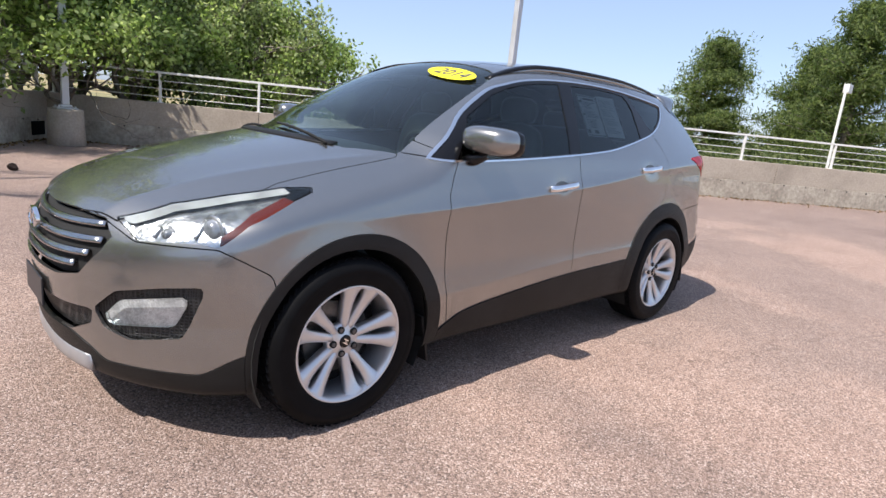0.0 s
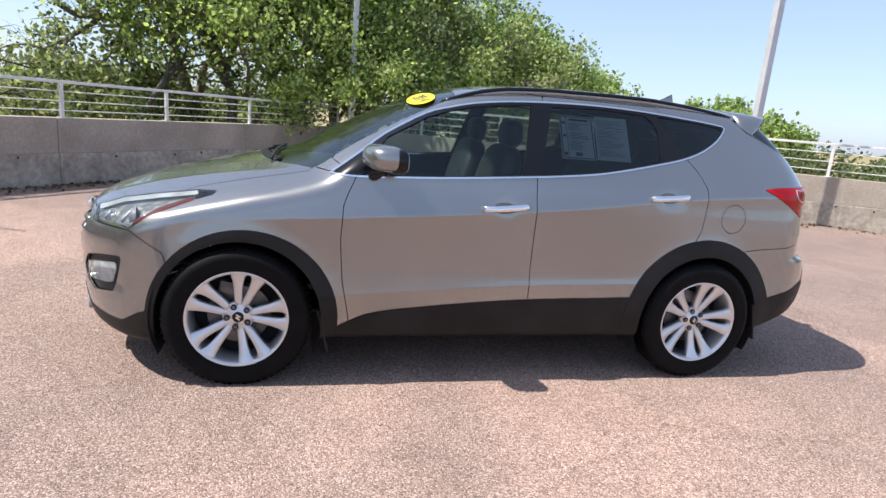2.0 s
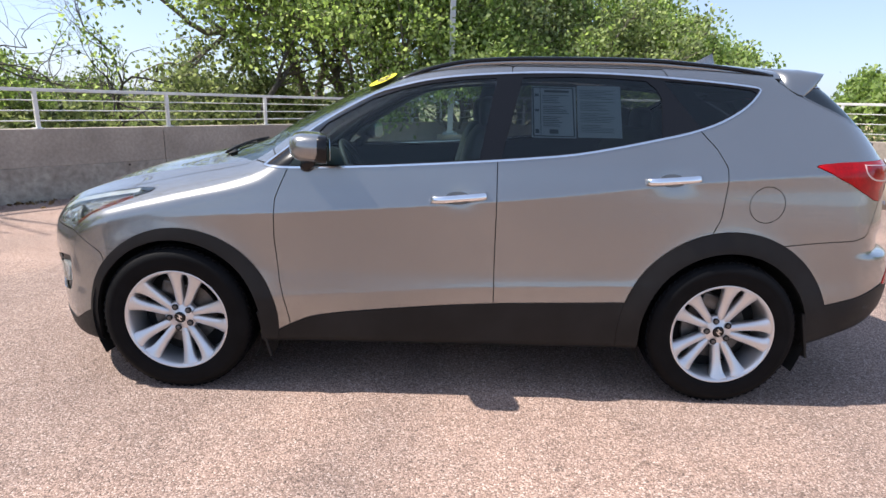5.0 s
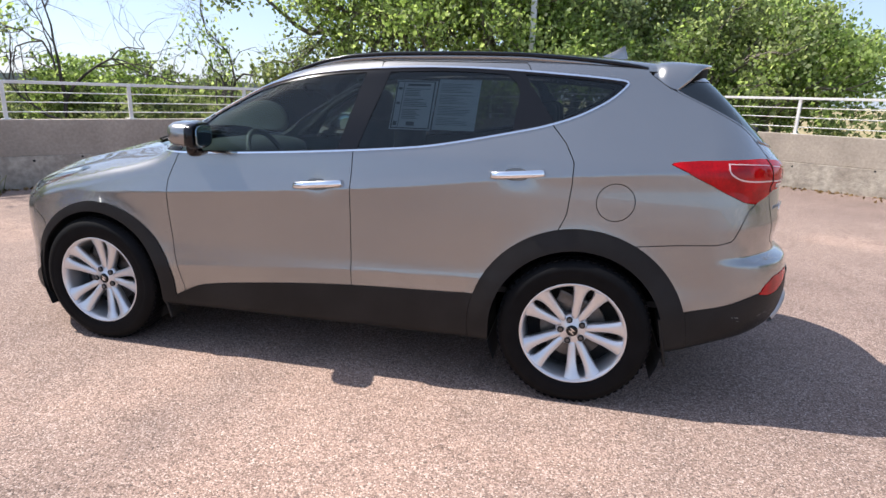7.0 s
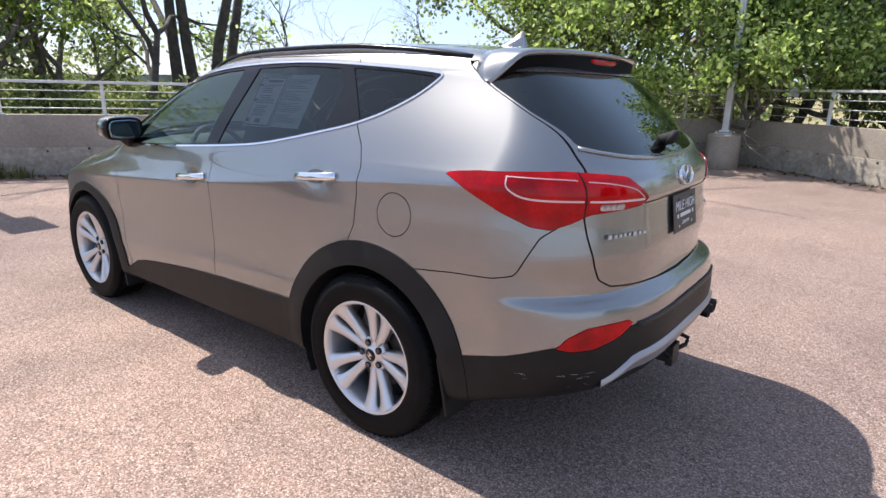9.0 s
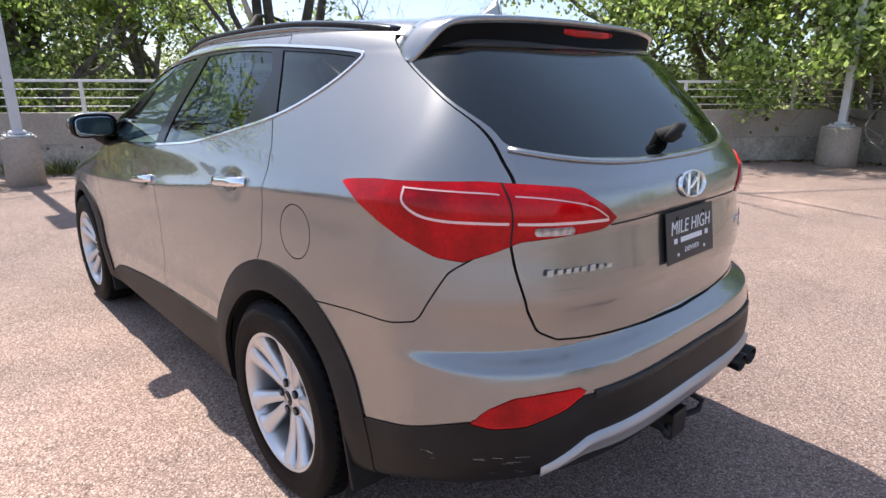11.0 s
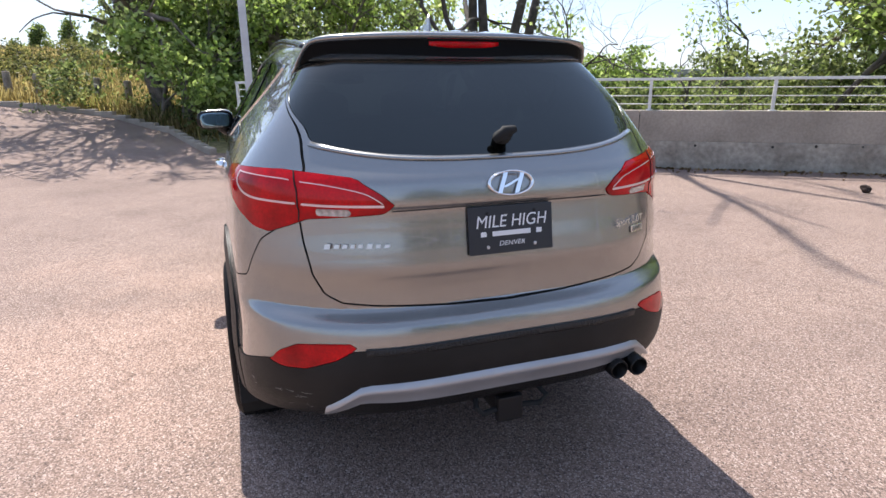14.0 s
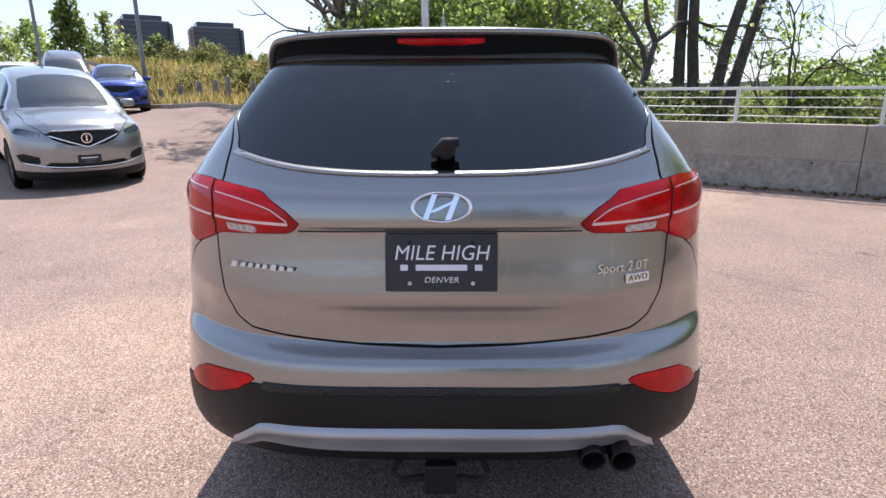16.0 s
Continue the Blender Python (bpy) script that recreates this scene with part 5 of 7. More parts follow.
for x, w in ((0.0, 0.138), (-0.100, 0.020), (0.100, 0.020)):
    bm = bmesh.new()
    add_box(bm, (w, 0.016, 0.001), m @ Matrix.Translation((x, -0.012, 0)), 0.0004)
    part("plate_bar", bm, WHITE_INK, plate)
for x in (-0.085, 0.085):
    for y in (0.055, -0.055):
        bm = bmesh.new()
        add_lathe(bm, [(0.0, 0.003), (0.005, 0.002), (0.006, 0.0)], 12, m @ Matrix.Translation((x, y, -0.001)))
        part("plate_screw", bm, MATT_BLACK if y > 0 else SATIN, plate)
pts = [(rear_at(y, 1.103) + 0.0015, y, 1.103 - 0.004 * (y / 0.4) ** 2) for y in [-0.385 + 0.77 * k / 20 for k in range(21)]]
strip("gate_seam", pts, 0.0035, 0.003, MATT_BLACK, tailgate, "", [Vector((1, 0, 0))] * 21)
pts = [(rear_at(y, 1.25) + 0.002, y, 1.25 + 0.05 * (abs(y) / 0.6) ** 3) for y in [-0.60 + 1.2 * k / 30 for k in range(31)]]
pts = [(rear_at(y, z) + 0.001, y, z) for x, y, z in pts]
strip("glass_edge", pts, 0.022, 0.008, PAINT, tailgate, "", [(normal_at(*p) + Vector((-0.25, 0, 0.55))).normalized() for p in pts])
bm = bmesh.new()
p = Vector((rear_at(0.018, 1.300), 0.018, 1.300))
add_tube(bm, [p - Vector((0.02, 0, 0)), p + Vector((0.025, 0, 0.01)), p + Vector((0.045, 0.004, 0.022))], [0.022, 0.027, 0.022], 14)
add_tube(bm, [p + Vector((0.03, -0.035, -0.004)), p + Vector((0.042, 0.0, 0.028)), p + Vector((0.04, 0.035, 0.034))], [0.012, 0.020, 0.012], 12)
part("rear_wiper", bm, MATT_BLACK, tailgate, "black rear wiper stub", True)

# rear lower trim: mesh strip, silver skid plate, tow hitch, exhaust tips
strip("mesh_strip", [(rear_at(y, 0.672) + 0.004, y, 0.672 - 0.006 * (y / 0.5) ** 2) for y in [-0.5 + k / 24 for k in range(25)]], 0.026, 0.008, mat("black_mesh", (0.012, 0.012, 0.012), 0.4, bump=1.0, bump_scale=120), car, "black mesh strip", [Vector((1, 0, 0))] * 25)
bm = bmesh.new()
cols = []
for k in range(37):
    y = -0.625 + 1.25 * k / 36
    a = abs(y) / 0.625
    zt = 0.552 - 0.012 * a ** 2 - 0.085 * max(0, a - 0.82) / 0.18
    zb = zt - 0.032 - 0.034 * (1 - a ** 4)
    col = []
    for f in (0, 0.25, 0.5, 1.0):
        z = zt + (zb - zt) * f
        n = normal_at(rear_at(y, z), y, z)
        col.append(bm.verts.new(Vector((rear_at(y, z), y, z)) + n * (0.020 if f < 0.4 else 0.008)))
    col.insert(0, bm.verts.new(Vector((rear_at(y, zt + 0.012), y, zt + 0.012)) + Vector((0.003, 0, 0))))
    cols.append(col)
for a, b in zip(cols, cols[1:]):
    for i in range(4):
        bm.faces.new((a[i], a[i + 1], b[i + 1], b[i]))
bmesh.ops.recalc_face_normals(bm, faces=bm.faces)
part("rear_skid_plate", bm, SKID, car, "silver plastic skid plate", True)
bm = bmesh.new()
add_box(bm, (0.30, 0.075, 0.075), Matrix.Translation((2.22, 0.0, 0.375)), 0.006, 2)
add_box(bm, (0.03, 0.095, 0.095), Matrix.Translation((2.365, 0.0, 0.375)), 0.006, 2)
hitch = part("tow_hitch", bm, mat("black_steel", (0.012, 0.012, 0.013), 0.45, 0.3), car, "black steel tow hitch receiver")
bm = bmesh.new()
add_tube(bm, [(2.22, -0.52, 0.40), (2.22, 0.52, 0.40)], [0.03, 0.03], 10)
part("cross_tube", bm, MATT_BLACK, hitch)
for s in (-1, 1):
    bm = bmesh.new()
    add_tube(bm, [(2.36, s * (0.04), 0.375), (2.39, s * 0.11, 0.385), (2.39, s * 0.135, 0.41), (2.34, s * 0.12, 0.43)], [0.010] * 4, 8)
    part("chain_loop", bm, MATT_BLACK, hitch)
bm = bmesh.new()
add_box(bm, (0.004, 0.06, 0.014), Matrix.Translation((2.335, -0.11, 0.447)))
part("hitch_label", bm, PAPER, hitch)
bm = bmesh.new()
add_box(bm, (0.004, 0.04, 0.02), Matrix.Translation((2.335, 0.07, 0.443)))
part("hitch_label", bm, mat("pale_green_label", (0.45, 0.62, 0.55), 0.6), hitch)
for y in (0.430, 0.515):
    bm = bmesh.new()
    add_lathe(bm, [(0.034, -0.14), (0.037, 0.0), (0.034, 0.004), (0.030, 0.0), (0.028, -0.12), (0.0, -0.12)], 28, Matrix.Translation((2.40, y, 0.458)) @ Matrix.Rotation(radians(94), 4, "Y"))
    part("exhaust_tip", bm, mat("sooty_steel", (0.03, 0.03, 0.03), 0.35, 0.9), car, "dark round exhaust tip", True)
for s in (-1, 1):
    bm = bmesh.new()
    add_box(bm, (0.014, 0.14, 0.24), Matrix.Translation((1.765, s * 0.835, 0.365)) @ Matrix.Rotation(radians(-12), 4, "Y"), 0.005, 2)
    part("mud_flap", bm, CLAD, car, "black mud flap")
    bm = bmesh.new()
    add_box(bm, (0.014, 0.13, 0.24), Matrix.Translation((-0.92, s * 0.845, 0.30)) @ Matrix.Rotation(radians(-14), 4, "Y"), 0.005, 2)
    part("mud_flap", bm, CLAD, car, "black mud flap")

# pale scratches on the corner of the rear bumper
SCRATCH = mat("pale_scratch", (0.30, 0.30, 0.30), 0.7)
rnd = random.Random(12)
for cx, cz, n, length in ((2.058, 0.505, 2, 0.03), (2.11, 0.495, 3, 0.022), (2.20, 0.508, 3, 0.03), (2.27, 0.50, 3, 0.025), (2.236, 0.452, 3, 0.012)):
    for k in range(n):
        x, z = cx + rnd.uniform(-0.03, 0.03), cz + rnd.uniform(-0.015, 0.015)
        a, ln = rnd.uniform(-0.3, 0.3) + (1.4 if cx < 2.06 and k == 0 else 0), length * rnd.uniform(0.4, 1)
        bm, pts = bmesh.new(), []
        for f in (-0.5, 0.5):
            for wd in (-0.0007, 0.0007):
                px, pz = x + f * ln * math.cos(a), z + f * ln * math.sin(a) + wd * rnd.uniform(0.4, 1.2)
                n0 = normal_at(px, side_at(px, pz), pz)
                pts.append(bm.verts.new(Vector((px, -side_at(px, pz), pz)) + Vector((n0.x, -n0.y, 0)) * 0.0055))
        bm.faces.new((pts[0], pts[1], pts[3], pts[2]))
        part("scratch", bm, SCRATCH, car)

# grille, emblem, fog lamps and headlamp internals
GRILLE_BAR = mat("grey_chrome_bar", (0.42, 0.42, 0.43), 0.22, 1.0)
for z, ymax in ((0.805, 0.445), (0.752, 0.475), (0.700, 0.435), (0.650, 0.37)):
    ys = [-ymax + 2 * ymax * k / 28 for k in range(29)]
    pts = [(front_at(y, z + 0.03 * (abs(y) / ymax) ** 2) + 0.016, y, z + 0.020 * (abs(y) / ymax) ** 2) for y in ys]
    strip("grille_bar", pts, 0.028, 0.012, GRILLE_BAR, car, "satin chrome grille bar", [Vector((-1, 0, 0.75)).normalized()] * 29)
bm = bmesh.new()
m = Matrix.Translation((front_at(0, 0.775) - 0.016, 0, 0.775)) @ Matrix.Rotation(radians(-90), 4, "Y") @ Matrix.Rotation(radians(90), 4, "Z")
rows = [[bm.verts.new(m @ Vector((x * f, y * f, h))) for x, y in ring_pts] for f, h in ((1.0, -0.006), (0.99, 0.006), (0.93, 0.009), (0.86, 0.006), (0.85, 0.0))]
for r0, r1 in zip(rows, rows[1:]):
    for k in range(48):
        bm.faces.new((r0[k], r0[(k + 1) % 48], r1[(k + 1) % 48], r1[k]))
for x in (-0.030, 0.030):
    add_box(bm, (0.026, 0.066, 0.012), m @ Matrix.Translation((x, 0, 0)))
add_box(bm, (0.06, 0.016, 0.012), m @ Matrix.Rotation(0.35, 4, "Z"))
part("front_emblem", bm, CHROME, car, "chrome oval emblem")
FOG_MESH = mat("honeycomb_black", (0.010, 0.010, 0.010), 0.4)
nt = FOG_MESH.node_tree
vor, ramp, bp, co = (nt.nodes.new(k) for k in ("ShaderNodeTexVoronoi", "ShaderNodeValToRGB", "ShaderNodeBump", "ShaderNodeTexCoord"))
vor.feature, vor.inputs["Scale"].default_value, vor.inputs["Randomness"].default_value = "DISTANCE_TO_EDGE", 80.0, 0.25
# ribs paler, cells near black: the mesh openings' shade is in the colour
ramp.color_ramp.elements[0].color, ramp.color_ramp.elements[1].color = (0.035, 0.035, 0.036, 1), (0.002, 0.002, 0.002, 1)
ramp.color_ramp.elements[0].position, ramp.color_ramp.elements[1].position = 0.06, 0.16
bp.inputs["Distance"].default_value, bp.invert = 0.006, True
nt.links.new(co.outputs["Object"], vor.inputs["Vector"])
nt.links.new(vor.outputs["Distance"], ramp.inputs["Fac"])
nt.links.new(ramp.outputs["Color"], nt.nodes["Principled BSDF"].inputs["Base Color"])
nt.links.new(vor.outputs["Distance"], bp.inputs["Height"])
nt.links.new(bp.outputs["Normal"], nt.nodes["Principled BSDF"].inputs["Normal"])
for o in bpy.data.objects:
    if o.name.startswith(("fog_surround", "lower_intake")):
        o.data.materials[0] = FOG_MESH
for half in sides(take(fog, at_front(FOGLAMP))[0]):
    lamp = shell("fog_lamp", half, mat("fog_reflector", (0.80, 0.81, 0.82), 0.35, 0.5, vary=0.3, scale=18, fine=0.2, fine_scale=120), car, lift=-0.016, thick=0.0)
    shell("lens", half, G_LENS, lamp, "clear fog lamp lens", lift=-0.002, thick=0.012)
AMBER = mat("amber_reflector", (0.115, 0.017, 0.009), 0.2, coat=0.6, fine=0.2, fine_scale=200)
REFL = mat("lamp_reflector", (0.52, 0.53, 0.54), 0.22, 0.88, vary=0.35, scale=22, fine=0.2, fine_scale=70, bump=1.0, bump_scale=16)
for o in [o for o in bpy.data.objects if o.name.startswith("headlamp")]:
    o.data.materials[0] = REFL
heads = [o for o in bpy.data.objects if o.name.startswith("headlamp")]
PROJ = mat("projector_grey", (0.30, 0.31, 0.32), 0.12, 0.5, 1.0, vary=0.5, scale=30)
AMB = [(-1.866, 0.798), (-1.764, 0.876), (-1.57, 0.956), (-1.595, 0.966), (-1.74, 0.910), (-1.855, 0.835)]
BROW = [(-2.10, 0.857), (-1.945, 0.917), (-1.769, 0.957), (-1.571, 0.993), (-1.555, 0.979), (-1.755, 0.942), (-1.945, 0.899), (-2.07, 0.845)]
TIP = [(-1.60, 1.01), (-1.47, 1.01), (-1.47, 0.97), (-1.56, 0.952), (-1.575, 0.962)]
for half, lamp in zip(sides(head), heads):
    s = -1 if half[0][0, 1] < 0 else 1
    flat = lambda poly: take(half, lambda p: poly_sd(p[:, 0], p[:, 2], poly))[0]
    shell("side_reflector", flat(AMB), AMBER, lamp, "amber side reflector", lift=-0.006, thick=0.0)
    shell("brow", flat(BROW), mat("pale_lamp_brow", (0.34, 0.35, 0.345), 0.3, vary=0.25, scale=9), lamp, "pale lamp brow", lift=-0.003, thick=0.0)
    shell("tip", flat(TIP), GLOSS_BLACK, lamp, "", lift=-0.004, thick=0.0)
    for x, z, r in ((-1.865, 0.868, 0.050), (-1.985, 0.845, 0.026)):
        y = float(solve(lambda yy: body(x, yy, z), 0.1, 1.0))
        n = normal_at(x, y, z)
        p = Vector((x, y, z)) - n * 0.044
        bm = bmesh.new()
        q = Vector((-0.9, 0.25, 0)).to_track_quat("Z", "Y").to_matrix().to_4x4()
        q.translation = p
        add_lathe(bm, [(r * 1.25, 0.012), (r * 1.15, 0.02), (r, 0.014), (r * 0.95, 0.02), (r * 0.8, 0.034), (r * 0.5, 0.043), (0.0, 0.046)], 28, q)
        if s < 0:
            bmesh.ops.scale(bm, vec=(1, -1, 1), verts=bm.verts)
            bmesh.ops.reverse_faces(bm, faces=bm.faces)
        part("projector", bm, PROJ, lamp, "round grey projector", True)
    for x, z0, z1, slope in ((-1.93, 0.822, 0.885, 0.05), (-2.035, 0.815, 0.852, 0.03)):
        pts, ups = [], []
        for k in range(6):
            f = k / 5
            px, pz = x + slope * f, z0 + (z1 - z0) * f
            y = float(solve(lambda yy: body(px, yy, pz), 0.1, 1.0))
            n = normal_at(px, y, pz)
            p = Vector((px, y, pz)) - n * 0.012
            pts.append((p.x, s * p.y, p.z))
            ups.append(Vector((n.x, s * n.y, n.z)))
        strip("lamp_rib", pts, 0.012, 0.012, SATIN, lamp, "bright rib inside the lamp", ups)
strip("front_skid_plate", [(front_at(y, 0.285) - 0.006, y, 0.285) for y in [-0.42 + 0.84 * k / 20 for k in range(21)]], 0.07, 0.02, SKID, car, "silver plastic skid plate", [Vector((-1, 0, 0))] * 21)
bm = bmesh.new()
add_box(bm, (0.008, 0.31, 0.115), Matrix.Translation((front_at(0, 0.50) - 0.012, 0, 0.50)), 0.003)
part("front_plate", bm, PLATE, car, "dark plate on the front bumper")

# ---- inside the car ----
SEAT = mat("black_leather", (0.026, 0.025, 0.025), 0.5, vary=0.2, scale=10, bump=0.2, bump_scale=300)
DASH = mat("dark_dashboard", (0.022, 0.022, 0.023), 0.6, vary=0.2)


def seat(name, x, y, w, label):
    thing = new(name)
    thing.parent = car
    tagged(thing, label)
    bm = bmesh.new()
    blob(bm, (x, y, 0.72), (0.25, w, 0.09), 3.5)
    part("cushion", bm, SEAT, thing, smooth=True)
    bm = bmesh.new()
    blob(bm, (x + 0.30, y, 1.03), (0.085, w, 0.31), 3.5, rot=Matrix.Rotation(radians(14), 3, "Y"))
    part("backrest", bm, SEAT, thing, smooth=True)
    return thing


for y in (-0.38, 0.38):
    s1 = seat("front_seat", -0.20, y, 0.25, "black leather front seat")
    bm = bmesh.new()
    blob(bm, (0.19, y, 1.40), (0.055, 0.135, 0.085), 3.0)
    part("headrest", bm, SEAT, s1, smooth=True)
s2 = seat("rear_bench", 0.75, 0, 0.62, "black leather rear bench")
for y in (-0.42, 0.0, 0.42):
    bm = bmesh.new()
    blob(bm, (1.13, y, 1.37), (0.05, 0.13, 0.075), 3.0)
    part("headrest", bm, SEAT, s2, smooth=True)
bm = bmesh.new()
blob(bm, (-0.95, 0, 1.02), (0.26, 0.74, 0.13), 3.0)
part("dashboard", bm, DASH, car, "black dashboard", True)
bm = bmesh.new()
add_box(bm, (3.2, 1.5, 0.03), Matrix.Translation((0.2, 0, 0.50)))
part("cabin_floor", bm, DASH, car, "dark cabin floor")
bm = bmesh.new()
add_box(bm, (0.8, 1.2, 0.03), Matrix.Translation((1.55, 0, 1.02)))
part("luggage_cover", bm, DASH, car, "dark luggage cover")
bm = bmesh.new()
rings = []
wm = Matrix.Translation((-0.52, -0.38, 1.06)) @ Matrix.Rotation(radians(62), 4, "Y")
for k in range(32):
    a = 2 * math.pi * k / 32
    rings.append([bm.verts.new(wm @ Vector(((0.185 + 0.016 * math.cos(b)) * math.cos(a), (0.185 + 0.016 * math.cos(b)) * math.sin(a), 0.016 * math.sin(b)))) for b in (2 * math.pi * j / 8 for j in range(8))])
for k in range(32):
    for j in range(8):
        bm.faces.new((rings[k][j], rings[(k + 1) % 32][j], rings[(k + 1) % 32][(j + 1) % 8], rings[k][(j + 1) % 8]))
add_box(bm, (0.06, 0.34, 0.03), wm, 0.01)
part("steering_wheel", bm, DASH, car, "black steering wheel", True)
bm = bmesh.new()
blob(bm, (-0.42, 0, 1.50), (0.02, 0.12, 0.035), 3.0)
part("rear_view_mirror", bm, GLOSS_BLACK, car, smooth=True)

# ---- the other parked cars ----
NOSE[0] = 0.10
COARSE = surface_nets(0.04)
O_SCREEN = [(-1.16, -0.1), (-1.16, 0.0), (-1.12, 0.35), (-0.98, 0.62), (-0.75, 0.615), (-0.25, 0.53), (-0.20, 0.25), (-0.20, -0.1)]
O_HEAD = [(0.54, 0.925), (0.66, 0.95), (0.80, 0.972), (0.93, 0.99), (0.93, 0.925), (0.80, 0.88), (0.66, 0.855), (0.57, 0.86)]
O_GRILLE = [(-0.3, 0.955), (0.0, 0.955), (0.42, 0.945), (0.50, 0.90), (0.40, 0.82), (0.22, 0.752), (0.0, 0.735), (-0.3, 0.735)]
O_LOW = [(-0.3, 0.40), (0.0, 0.40), (0.48, 0.41), (0.56, 0.46), (0.48, 0.505), (0.0, 0.49), (-0.3, 0.49)]
O_CORNER = [(0.60, 0.47), (0.82, 0.49), (0.86, 0.585), (0.78, 0.62), (0.60, 0.575)]
DARK_LAMP = mat("dark_lamp_bowl", (0.50, 0.51, 0.52), 0.25, 0.8, vary=0.6, scale=30)
TYRE_ONLY = [(0.245, -0.11), (0.30, -0.122), (0.35, -0.11), (0.370, -0.06), (0.370, 0.06), (0.35, 0.11), (0.30, 0.122), (0.245, 0.11)]


def other_car(x, y, heading, size, paint, label, detail=True):
    """A parked SUV of a plainer kind, with its nose along heading (degrees)."""
    thing = tagged(new("parked_suv"), label, "car", "other parked cars")
    h = radians(heading)
    f = Vector((math.cos(h), math.sin(h)))
    z0, z1 = (float(rise(x - 1.4 * f.x * k, y - 1.4 * f.y * k)) for k in (1, -1))
    tilt = math.atan2(z1 - z0, 2.8)
    thing.matrix_basis = Matrix.Translation((x, y, (z0 + z1) / 2)) @ Matrix.Rotation(h + math.pi, 4, "Z") @ Matrix.Rotation(tilt, 4, "Y") @ Matrix.Diagonal((*size, 1))
    rest = clip(*COARSE, -arch_open(COARSE[0]))
    sh = lambda n, s, m, p=thing, t="", **k: shell(n, s, m, p, t, **k)
    screen, rest = take(rest, on_top(O_SCREEN, 1.05))
    sh("windscreen", screen, G_OTHER, t="windscreen reflecting the sky", thick=0)
    dlo, rest = take(rest, on_side(DLO, 0.09))
    for half in sides(dlo):
        edge, inside = take(half, lambda p: -(poly_sd(p[:, 0], p[:, 2], DLO) + 0.02))
        sh("window_surround", edge, CHROME, thick=0)
        sh("side_window", inside, G_DARK, t="dark side window", thick=0)
    rear, rest = take(rest, at_rear(GLASS_R))
    sh("rear_window", rear, G_REAR, thick=0)
    gr, rest = take(rest, at_front(O_GRILLE))
    sh("grille", gr, MATT_BLACK, lift=-0.02, thick=0)
    lamps, rest = take(rest, at_front(O_HEAD))
    for half in sides(lamps):
        one = sh("headlamp", half, DARK_LAMP, lift=-0.02, thick=0)
        sh("lens", half, G_LENS, one, thick=0)
    low, rest = take(rest, at_front(O_LOW))
    sh("lower_intake", low, MATT_BLACK, lift=-0.02, thick=0)
    cor, rest = take(rest, at_front(O_CORNER))
    for half in sides(cor):
        sh("corner_vent", half, MATT_BLACK, lift=-0.015, thick=0)
    clad, rest = take(rest, lambda p: np.maximum(p[:, 2] - 0.36, -1))
    sh("lower_cladding", clad, CLAD, t="dark lower trim", thick=0)
    hood, rest = take(rest, on_top(HOOD, 0.74), 0.004)
    sh("hood", hood, paint, thick=0.02)
    sh("body_shell", rest, paint, thick=0.02)
    for wx in (-1.35, 1.35):
        for side in (-1, 1):
            w = new("wheel")
            w.parent = thing
            w.matrix_basis = Matrix.Translation((wx, 0.80 * side, 0.366)) @ Matrix.Rotation(math.pi / 2 * (1 if side < 0 else -1), 4, "X")
            bm = bmesh.new()
            add_lathe(bm, TYRE_ONLY, 40)
            part("tyre", bm, RUBBER, w, smooth=True)
            bm = bmesh.new()
            add_lathe(bm, [(0.255, 0.112), (0.24, 0.10), (0.225, 0.03), (0.0, 0.02)], 40)
            part("rim", bm, IRON, w, smooth=True)
            for k in range(10):
                bm = bmesh.new()
                add_box(bm, (0.20, 0.032, 0.03), Matrix.Rotation(2 * math.pi * k / 10, 4, "Z") @ Matrix.Translation((0.14, 0, 0.075)), 0.006)
                part("spoke", bm, ALLOY, w)
    bm = bmesh.new()
    blob(bm, (0.1, 0, 0.75), (1.1, 0.75, 0.25), 4)
    part("cabin", bm, SEAT, thing, "dark cabin", True)
    for yy in (-0.38, 0.38):
        bm = bmesh.new()
        blob(bm, (0.15, yy, 1.18), (0.08, 0.2, 0.28), 3)
        part("seat", bm, SEAT, thing, smooth=True)
    bm = bmesh.new()
    blob(bm, (-0.95, 0, 1.02), (0.26, 0.74, 0.12), 3.0)
    part("dashboard", bm, DASH, thing, smooth=True)
    for s in (-1, 1):
        bm = bmesh.new()
        blob(bm, (-0.66, s * 0.98, 1.20), (0.07, 0.12, 0.07), 2.8, 20)
        part("door_mirror", bm, paint, thing, smooth=True)
    if detail:
        for z, ym, rise_z in ((0.964, 0.42, -0.03), (0.722, 0.46, 0.36)):
            pts = [(front_at(yy, z + rise_z * abs(yy)) - 0.004, yy, z + rise_z * abs(yy)) for yy in [-ym + 2 * ym * k / 12 for k in range(13)]]
            strip("grille_bar", pts, 0.022, 0.02, CHROME, thing, "chrome grille bar", [Vector((-1, 0, 0.2))] * 13)
        bm = bmesh.new()
        m = Matrix.Translation((front_at(0, 0.85) - 0.012, 0, 0.85)) @ Matrix.Rotation(radians(-90), 4, "Y")
        add_lathe(bm, [(0.075, -0.01), (0.075, 0.008), (0.060, 0.008), (0.060, -0.01)], 28, m)
        add_box(bm, (0.09, 0.020, 0.01), m)
        part("emblem", bm, CHROME, thing, "round chrome emblem")
        pts = [(front_at(yy, 0.425) - 0.006, yy, 0.425 + 0.05 * (abs(yy) / 0.75) ** 3) for yy in [-0.78 + 1.56 * k / 24 for k in range(25)]]
        pts = [(front_at(p[1], p[2]) - 0.006, p[1], p[2]) for p in pts]
